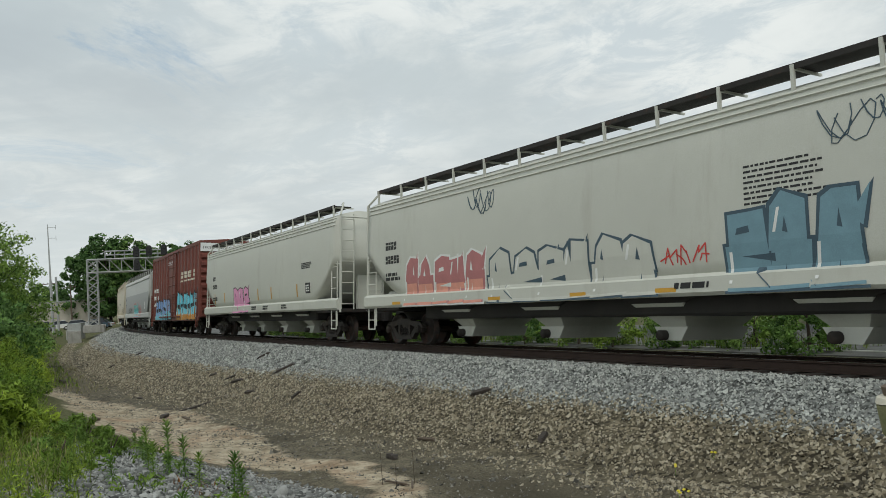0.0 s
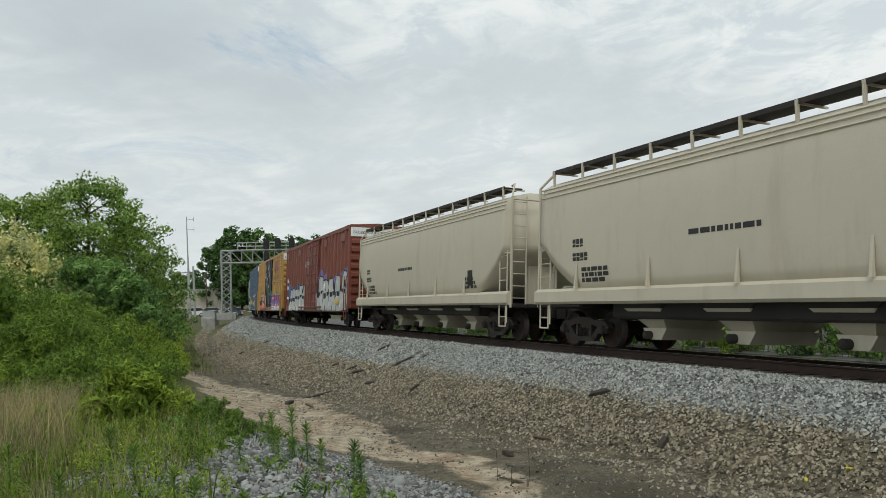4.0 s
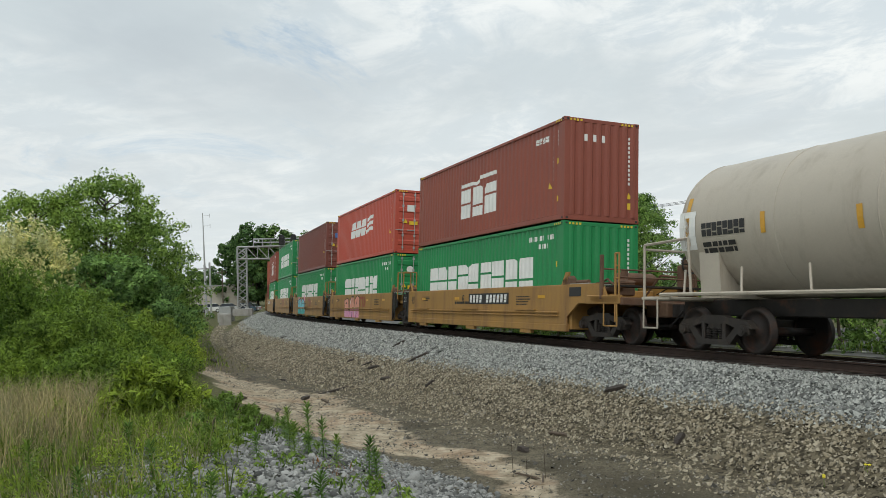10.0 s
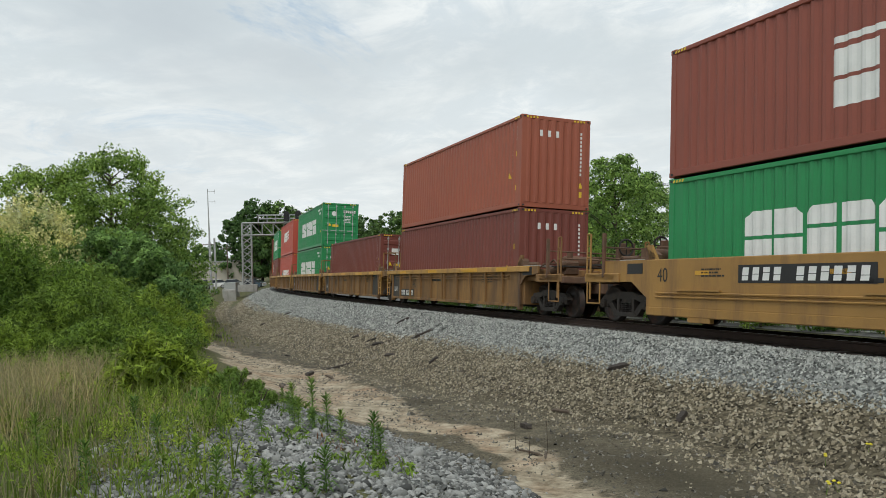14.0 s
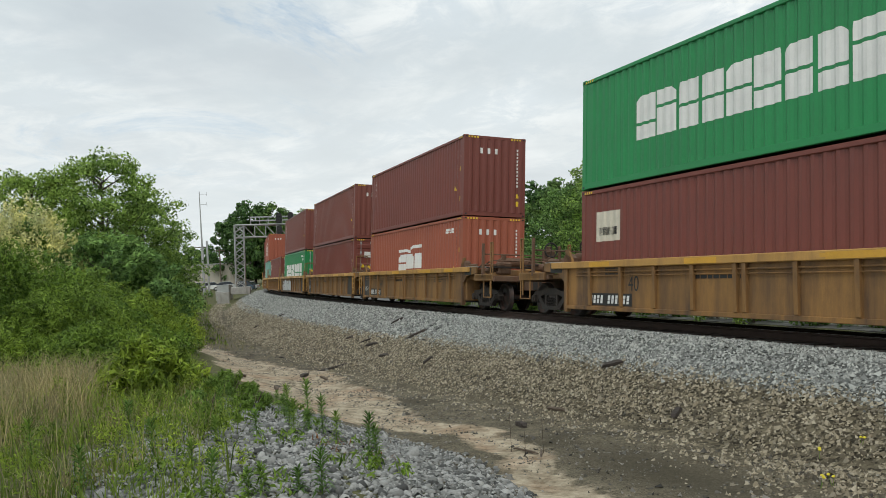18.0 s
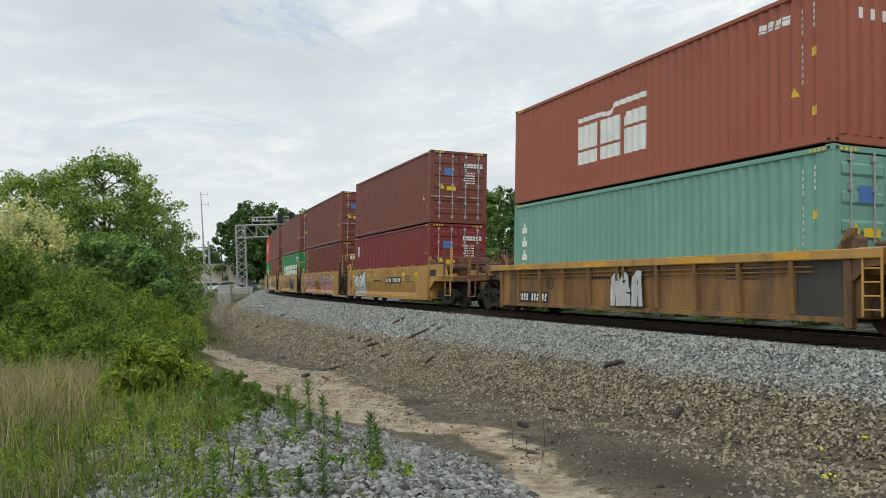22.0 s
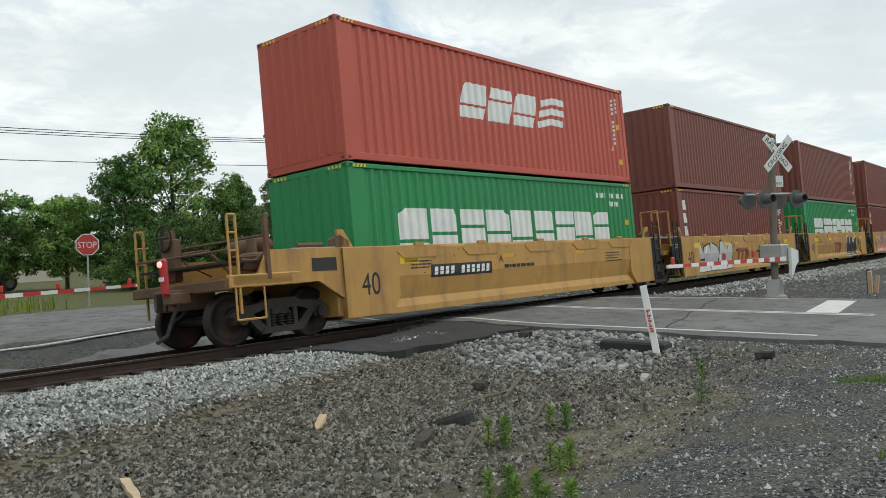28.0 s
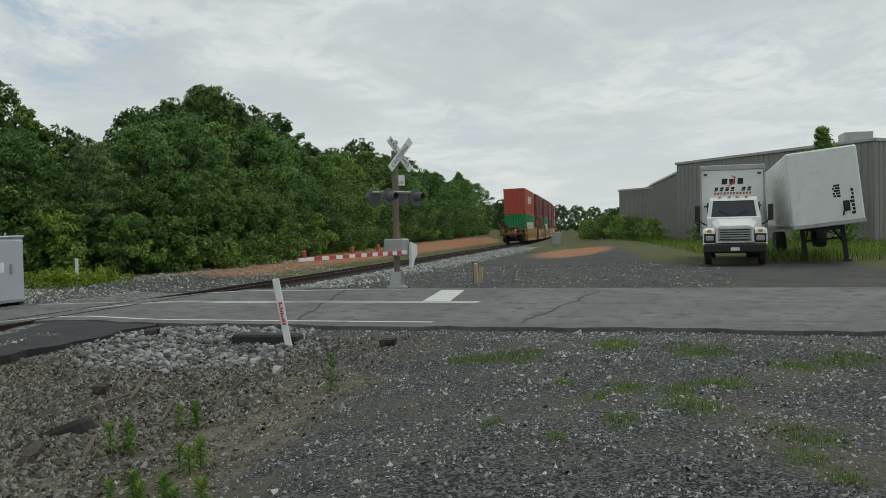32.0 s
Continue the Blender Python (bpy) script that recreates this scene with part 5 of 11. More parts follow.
    part("brake_gear", Shape().cyl((-1.4, -0.5, 0.72), (-0.6, -0.5, 0.72), 0.2, n=12).box(-2.5, 2.5, -0.12, 0.12, 0.6, 0.95).pipe([(-4, -0.7, 0.8), (4, -0.7, 0.8)], 0.03), MAT["steel_dark"], car)
    return car


BOX_Y = -1.475


SIDE = {"cuts": (), "posts": (), "door": (0, 0), "rib": 0.07}


def box_side(x, z):
    """The boxcar's side as it runs over posts, doors and sill."""
    d0, d1 = SIDE["door"]
    y = -1.472
    if d0 <= x <= d1 and 1.12 <= z:
        y = -1.592
    else:
        for p in SIDE["posts"]:
            t = abs(x - p)
            if t < 0.076:
                y = -1.472 - SIDE["rib"] * min(1.0, (0.0755 - t) / 0.03)
    return min(y, -1.524) if z < 1.121 else y


def side_of(half, posts, door, rib=0.07):
    """Set the side on which marks are laid next."""
    e = half - 0.35
    n = round(2 * e / posts)
    ps = [min(max(-e + 2 * e * i / n, -e + 0.06), e - 0.06) for i in range(n + 1)]
    ps = [p for p in ps if not door[0] - 0.2 < p < door[1] + 0.2]
    SIDE.update(posts=ps, door=door, rib=rib, cuts=sorted([p + k for p in ps for k in (-0.0755, -0.045, 0.045, 0.0755)] + [door[0], door[0] - 0.004, door[1], door[1] + 0.004]))




def tank_car(name, label, half):
    car = thing(name, label, "tank car", "freight cars of the train")
    P, r, cz = MAT["tank"], 1.46, 2.58
    b = half - 1.35
    prof = [(0.02, -b - 0.68), (0.5, -b - 0.64), (0.95, -b - 0.48), (1.25, -b - 0.28), (1.41, -b - 0.08), (r, -b + 0.1)]
    prof = prof + [(r, b - 0.1)] + [(a, -x) for a, x in prof[-2::-1]]
    part("tank", Shape().turned(prof, (0, 0, cz), "x", 48), P, car, "", True)
    for x in (-b + 0.1, -b * 0.62, -b * 0.3, b * 0.12, b * 0.42, b * 0.72, b - 0.1):
        part("jacket_seam", Shape().turned([(r + 0.001, -0.02), (r + 0.012, 0), (r + 0.001, 0.02)], (x, 0, cz), "x", 48), P, car)
    part("side_rail", Shape().pipe([(-half + 0.7, -1.5, 1.18), (half - 0.7, -1.5, 1.18)], 0.04), P, car)
    sh = Shape()
    for i in range(9):
        x = -half + 1.5 + i * (2 * half - 3) / 8
        sh.cyl((x, -1.5, 1.18), (x - 0.3, -1.22, 1.7), 0.025, n=6)
    part("rail_bracket", sh, P, car)
    part("centre_sill", Shape().box(-half, half, -0.3, 0.3, 0.75, 1.1, 0.02), MAT["steel_dark"], car)
    for k in (-1, 1):
        part("saddle", Shape().prism([(-1.3, 1.1), (1.3, 1.1), (1.36, 2.1), (0.9, 1.4), (0, 1.15), (-0.9, 1.4), (-1.36, 2.1)], k * (half - 2.1) - 0.3, k * (half - 2.1) + 0.3, "x"), P, car)
        part("end_deck", Shape().box(min(k * half, k * (half - 1.0)), max(k * half, k * (half - 1.0)), -1.5, 1.5, 1.06, 1.14, 0.02), P, car)
        e = k * (half - 0.1)
        part("end_rail", Shape().pipe([(e, -1.48, 1.1), (e, -1.48, 2.3), (e - k * 1.5, -1.48, 2.35), (e - k * 1.6, -1.48, 1.15)], 0.03)
             .pipe([(e, -1.48, 2.2), (e, 1.48, 2.2), (e, 1.48, 1.1)], 0.03), P, car)
        part("step", Shape().pipe([(e, -1.5, 1.1), (e, -1.5, 0.45), (e - k * 0.5, -1.5, 0.45), (e - k * 0.5, -1.5, 1.1)], 0.02), P, car)
        truck(car, k * (half - 1.9))
        coupler(car, k * (half + 0.3))
    ladder(car, -0.55, -1.56, 0.5, 3.0, P, 0.45, "x", 7)
    ld = Shape()
    for k in (-0.78, -0.32):
        ld.pipe([(k, -1.56, 3.0), (k, -1.32, 3.55), (k, -0.95, 3.95), (k, -0.75, 4.1)], 0.022)
    for i in range(4):
        a = math.radians(18 + i * 15)
        ld.cyl((-0.78, -math.cos(a) * 1.52, cz + math.sin(a) * 1.52), (-0.32, -math.cos(a) * 1.52, cz + math.sin(a) * 1.52), 0.016, n=6)
    part("upper_ladder", ld, P, car)
    part("top_platform", Shape().box(-1.3, 1.6, -1.0, 1.0, 4.03, 4.08), MAT["galv"], car)
    sh = Shape()
    for y in (-0.95, 0.95):
        sh.pipe([(-1.25, y, 4.05), (-1.25, y, 4.75), (-0.7, y, 4.78), (-0.7, y, 4.05)], 0.028)
        sh.pipe([(0.0, y, 4.05), (0.0, y, 4.95), (1.55, y, 4.95), (1.55, y, 4.05)], 0.028)
    sh.pipe([(0.0, -0.95, 4.95), (0.0, 0.95, 4.95)], 0.028).pipe([(1.55, -0.95, 4.95), (1.55, 0.95, 4.95)], 0.028)
    sh.pipe([(2.1, -0.6, 4.05), (2.1, -0.6, 4.45), (2.7, -0.6, 4.45), (2.7, -0.6, 4.0)], 0.025)
    part("railing", sh, MAT["galv"], car)
    part("dome", Shape().turned([(0.55, 4.0), (0.55, 4.42), (0.50, 4.5), (0.05, 4.54)], (0.6, 0, 0), "z", 20), P, car, "", True)

    def side(x, z):
        return -math.sqrt(max(0.05, r * r - (z - cz) ** 2)) - 0.002
    zs = [cz + r * math.sin(a * math.pi / 24) for a in range(-10, 11)]
    for x, z0, z1, mt in ((b - 0.25, 2.6, 3.5, "orange"), (b * 0.40, 2.6, 3.05, "orange"), (-0.05, 2.3, 2.75, "orange"), (-b * 0.35, 2.2, 2.6, "orange"), (-b * 0.66, 2.3, 2.7, "orange"), (-b + 0.2, 2.2, 3.2, "orange")):
        part("reflector", drape([rect(x - 0.06, x + 0.06, z0, z1)], side, (), zs, 0.006), MAT[mt], car)
    for x0, x1, z0, z1, mt in ((-0.15, 0.75, 1.75, 2.75, "letter_white"), (b - 1.9, b - 0.5, 2.55, 3.1, "letter_white"), (1.15, 1.75, 2.7, 3.0, "yellow_sticker"), (-b - 0.05, -b + 0.45, 2.1, 2.9, "letter_white"),
                               (2.6, 4.0, 2.25, 2.75, "p_silver")):
        part("panel", drape([rect(x0, x1, z0, z1)], side, (), zs, 0.006), MAT[mt], car)
    rng = random.Random(5)
    part("marking", drape(blocks(-b + 0.65, -b + 1.9, 2.35, 2.62, 8, rng) + bars(-b + 0.65, -b + 1.8, 2.0, 2.25, 2, rng) + bars(1.2, 1.7, 2.72, 2.98, 2, rng)
                          + bars(1.2, 1.9, 2.2, 2.5, 3, rng) + bars(b - 1.85, b - 0.55, 2.6, 3.05, 6, rng, 0.5) + bars(4.2, 5.0, 1.7, 2.0, 2, rng), side, (), zs, 0.01), MAT["black"], car)
    for tx, tz in (("ETHYLENE OXIDE", 2.53), ("INHALATION HAZARD", 2.32)):
        lettering(car, tx, 2.65, side(3, 2.45) - 0.03, tz, 0.17, MAT["black"], wide=0.75)
    for x, z, mt in ((b - 1.3, 1.75, "red"), (b - 0.95, 1.42, "white")):
        part("placard", Shape().add([(x - 0.24, -1.56, z), (x, -1.56, z - 0.24), (x + 0.24, -1.56, z), (x, -1.56, z + 0.24), (x - 0.24, -1.54, z), (x, -1.54, z - 0.24), (x + 0.24, -1.54, z), (x, -1.54, z + 0.24)],
                                    [(0, 1, 2, 3), (4, 7, 6, 5), (0, 4, 5, 1), (1, 5, 6, 2), (2, 6, 7, 3), (3, 7, 4, 0)]), MAT[mt], car)
    part("placard_holder", Shape().box(b - 1.2, b - 0.7, -1.53, -1.49, 1.2, 2.0), MAT["galv"], car)
    return car


# ---- containers ----
CL, CW, CH = 12.192, 2.438, 2.896
PITCH, FOLD = 0.278, 0.036
N_FOLD = 41
X0F = -PITCH * N_FOLD / 2


def fold_breaks():
    out = []
    for i in range(N_FOLD):
        x = X0F + i * PITCH
        out += [x, x + 0.072, x + 0.14, x + 0.21]
    return out + [X0F + N_FOLD * PITCH]


FOLDS = fold_breaks()
FOLD_Y = [(-1.19 if k % 4 in (0, 1) else -1.19 + FOLD) for k in range(len(FOLDS))]


def fold_side(x, z):
    return float(np.interp(x, FOLDS, FOLD_Y))


def folded_panel(breaks, depth, lo, hi):
    sh = Shape()
    v = [(x, d, z) for x, d in zip(breaks, depth) for z in (lo, hi)]
    sh.add(v, [(2 * i, 2 * i + 2, 2 * i + 3, 2 * i + 1) for i in range(len(breaks) - 1)])
    return sh


def side_panel_mesh():
    return folded_panel([-6.0] + FOLDS + [6.0], [-1.19] + FOLD_Y + [-1.19], 0.16, CH - 0.11).mesh("side_panel")


def end_panel_mesh():
    xs, ds = [], []
    n, p = 8, 2.28 / 8
    for i in range(n):
        x = -1.14 + i * p
        xs += [x, x + 0.08, x + 0.145, x + 0.22]
        ds += [0.0, 0.0, -0.045, -0.045]
    xs.append(1.14)
    ds.append(0.0)
    return folded_panel(xs, ds, 0.16, CH - 0.11).mesh("end_panel")


def post_mesh():
    sh = Shape().box(-0.09, 0.09, -0.09, 0.09, 0.0, CH, 0.012)
    for z in (0.0, CH - 0.118):
        sh.box(-0.10, 0.089, -0.095, 0.089, z, z + 0.118, 0.012)
    return sh.mesh("corner_post")


def casting_mesh():
    """Dark slots of the corner castings."""
    sh = Shape()
    for z in (0.035, CH - 0.085):
        sh.box(-0.035, 0.035, -0.102, -0.09, z, z + 0.05)
        sh.box(-0.107, -0.095, -0.035, 0.035, z, z + 0.05)
    return sh.mesh("casting_slot")


def door_mesh():
    sh = Shape().box(0, 1.10, -0.025, 0.025, 0.17, CH - 0.14, 0.01)
    for i in range(5):
        z = 0.35 + i * 0.5
        sh.prism([(0.025, z), (0.055, z + 0.05), (0.055, z + 0.2), (0.025, z + 0.25)], 0.06, 1.04, "x")
    return sh.mesh("door")


def rod_mesh():
    sh = Shape().cyl((0, 0.075, 0.12), (0, 0.075, CH - 0.1), 0.018, n=8)
    for z in (0.2, 0.75, 1.45, 2.1, 2.62):
        sh.box(-0.045, 0.045, 0.03, 0.095, z, z + 0.1)
    sh.box(-0.02, 0.36, 0.085, 0.10, 1.02, 1.06)
    return sh.mesh("lock_rod")


def container(label, paint, door_front, rng, marks=(), group="containers on the train"):
    """marks: pairs of shapes and paint laid on the side."""
    c = thing("shipping_container", label, "container", group)
    P = MAT[paint]
    for k in (0, 180):
        put("side_panel", shared("c_side", side_panel_mesh), P, c, "", pose(0, 0, 0, 0, 0, k))
        put("bottom_rail", shared("c_brail", lambda: Shape().box(-6.0, 6.0, -1.213, -1.12, 0.02, 0.17, 0.01).mesh("bottom_rail")), P, c, "", pose(0, 0, 0, 0, 0, k))
        put("top_rail", shared("c_trail", lambda: Shape().box(-6.0, 6.0, -1.213, -1.13, CH - 0.12, CH - 0.02, 0.015).mesh("top_rail")), P, c, "", pose(0, 0, 0, 0, 0, k))
    put("roof", shared("c_roof", lambda: Shape().box(-6.0, 6.0, -1.15, 1.15, CH - 0.06, CH - 0.03).mesh("roof")), P, c)
    put("floor", shared("c_floor", lambda: Shape().box(-6.0, 6.0, -1.15, 1.15, 0.05, 0.15).mesh("floor")), MAT["steel_dark"], c)
    for x, y, a in ((-1, -1, 0), (1, -1, 90), (1, 1, 180), (-1, 1, 270)):
        po = put("corner_post", shared("c_post", post_mesh), P, c, "", pose(x * (CL / 2 - 0.1), y * (CW / 2 - 0.1), 0, 0, 0, a))
        tagged(put("casting_slot", shared("c_cast", casting_mesh), MAT["black"], po), kind="stuff")
    fr = 1 if door_front else -1
    # plain end
    put("end_panel", shared("c_end", end_panel_mesh), P, c, "", pose(-fr * (CL / 2 - 0.03), 0, 0, 0, 0, 90 if fr < 0 else -90))
    for k in (-1, 1):
        x = k * (CL / 2 - 0.06)
        put("end_header", shared("c_head", lambda: Shape().box(-0.05, 0.05, -1.13, 1.13, CH - 0.12, CH - 0.01, 0.01).mesh("end_header")), P, c, "", pose(x, 0, 0))
        put("end_sill", shared("c_sill", lambda: Shape().box(-0.05, 0.05, -1.13, 1.13, 0.0, 0.17, 0.01).mesh("end_sill")), P, c, "", pose(x, 0, 0))
    for k in (0, 1):
        x = fr * (CL / 2 - 0.05)
        ang = -90 if fr > 0 else 90
        dr = put("door", shared("c_door", door_mesh), P, c, "", pose(x, (1.12 if k == 0 else 0.01) * fr, 0, 0, 0, ang))
        for off in (0.3, 0.85):
            put("lock_rod", shared("c_rod", rod_mesh), MAT["galv"], dr, "", pose(off, 0, 0))
        if k == 0:
            sgn = drape(blocks(0.12, 0.95, 2.25, 2.42, 6, rng) + bars(0.45, 0.95, 1.6, 2.1, 5, rng, 0.5), lambda x_, z_: 0.062, (), (), -0.001)
            part("marking", sgn, MAT["letter_white"], dr)
        else:
            part("sticker", drape([rect(0.15, 0.55, 1.3, 1.46)], lambda x_, z_: 0.06, (), (), -0.002), MAT["yellow_sticker"], dr)
            part("warning_sign", drape([[(0.62, 1.36), (0.84, 1.36), (0.73, 1.56)]], lambda x_, z_: 0.06, (), (), -0.002), MAT["yellow_sticker"], dr)
            if paint == "c_green":
                ring = [(0.45 + 0.17 * math.cos(j * 0.7854), 2.18 + 0.17 * math.sin(j * 0.7854)) for j in range(8)]
                part("emblem", drape([ring], lambda x_, z_: 0.06, (), (), -0.002), MAT["letter_white"], dr)
            else:
                part("emblem", drape([rect(0.3, 0.66, 1.9, 2.2)], lambda x_, z_: 0.06, (), (), -0.002), MAT["letter_white" if paint in ("c_red", "c_maroon") else "p_blue"], dr)
    # upright code near the front end of the side, small labels
    if paint == "c_green":
        cz = [rect(3.9 + i * 0.15, 3.99 + i * 0.15, 2.42, 2.56) for i in range(11) if i not in (4, 7)] + [rect(4.6 + i * 0.15, 4.69 + i * 0.15, 2.18, 2.32) for i in range(4)]
    else:
        cz = [rect(5.35, 5.42, 2.45 - i * 0.13, 2.53 - i * 0.13) for i in range(11) if i != 4] + [rect(5.62, 5.68, 2.5 - i * 0.12, 2.58 - i * 0.12) for i in range(4)]
    part("marking", drape(cz, fold_side, FOLDS), MAT["letter_white"], c)
    for z in (1.62, 0.55):
        part("sticker", drape([rect(5.58, 5.72, z, z + 0.16)], fold_side, FOLDS), MAT["yellow_sticker"], c)
    part("warning_sign", drape([[(5.1, 0.95), (5.3, 0.95), (5.2, 1.13)]], fold_side, FOLDS), MAT["yellow_sticker"], c)
    if not door_front:
        cx = CL / 2
        code = Shape()
        for i in range(11):
            code.box(cx - 0.028, cx - 0.022, 0.86, 0.92, 2.4 - i * 0.13, 2.48 - i * 0.13)
        part("marking", code, MAT["letter_white"], c)
        if paint != "c_green":
            for i in range(3):
                part("logo", Shape().box(cx - 0.029, cx - 0.022, -0.62 + i * 0.26, -0.42 + i * 0.26, 2.25, 2.45), MAT["letter_white"], c)
        part("sticker", Shape().box(cx - 0.029, cx - 0.023, 0.8, 0.98, 0.4, 0.58), MAT["yellow_sticker"], c)
        part("warning_sign", Shape().prism([(0.78, 0.7), (1.0, 0.7), (0.89, 0.88)], cx - 0.029, cx - 0.023, "x"), MAT["yellow_sticker"], c)
    # corner hazard stripes
    for x in (-5.95, 5.55):
        part("hazard_stripe", drape([rect(x + i * 0.1, x + 0.055 + i * 0.1, CH - 0.1, CH - 0.04, 0.03) for i in range(4)], lambda a, b: -1.213), MAT["yellow_sticker"], c)
    for k in (-1, 1):
        for y in (-1.05, 0.62):
            sh = Shape()
            for i in range(4):
                sh.box(k * (CL / 2 - 0.008) - 0.004, k * (CL / 2 - 0.008) + 0.004, y + i * 0.11, y + 0.06 + i * 0.11, CH - 0.1, CH - 0.04)
            tagged(part("hazard_stripe", sh, MAT["yellow_sticker"], c), kind="stuff")
    for pieces, paint_m, nm in marks:
        for polys in pieces:
            part(nm, drape(polys, fold_side, FOLDS, (), 0.004), MAT[paint_m], c)
    return c


def big_blocks(rng, x0=-3.7, x1=3.2, z0=0.95, z1=1.98, n=9):
    return [(slabs(x0, x1, z0, z1, n, rng), "letter_white", "logo")]


def wave_logo(rng, x0=-2.6, z0=1.25):
    """Three slanted slabs and a waving banner."""
    p = slabs(x0, x0 + 3.3, z0, z0 + 0.85, 3, rng, 0.26, 0.12)
    for i in range(3):
        z, x = z0 + 0.02 + i * 0.29, x0 + 3.4 + i * 0.09
        p.append([[(x, z), (x + 0.65, z + 0.14), (x + 0.67, z + 0.32), (x + 0.02, z + 0.18)], [(x + 0.65, z + 0.14), (x + 1.25, z + 0.12), (x + 1.27, z + 0.3), (x + 0.67, z + 0.32)]])
    return [(p, "letter_white", "logo")]


def arrow_logo(rng, x0=-1.7, z0=0.72, corner=True):
    """Three tall slabs under a bent line."""
    p = slabs(x0, x0 + 3.2, z0, z0 + 1.02, 3, rng, 0.0, 0.1)
    p.append([rect(x0, x0 + 1.1, z0 + 1.12, z0 + 1.24), [(x0 + 1.1, z0 + 1.12), (x0 + 1.5, z0 + 1.06), (x0 + 1.5, z0 + 1.18), (x0 + 1.1, z0 + 1.24)],
              [(x0 + 1.5, z0 + 1.06), (x0 + 1.8, z0 + 1.24), (x0 + 1.8, z0 + 1.37), (x0 + 1.5, z0 + 1.18)], rect(x0 + 1.8, x0 + 3.1, z0 + 1.24, z0 + 1.37)])
    if corner:
        p += [[q] for q in blocks(4.3, 5.1, 2.35, 2.52, 4, rng, 0.03)]
    return [(p, "letter_white", "logo")]


def side_word(rng, x=-5.55, n=3, z1=2.55, h=0.26, w=0.2):
    """A column of blocks near the rear end of the side."""
    return [([[rect(x, x + w, z1 - (i + 1) * h, z1 - (i + 1) * h + h * 0.42), rect(x + w * 0.2, x + w * 0.8, z1 - (i + 1) * h + h * 0.42, z1 - (i + 1) * h + h * 0.75)] for i in range(n)], "letter_white", "logo")]


# ---- well cars ----
WELL = 15.58


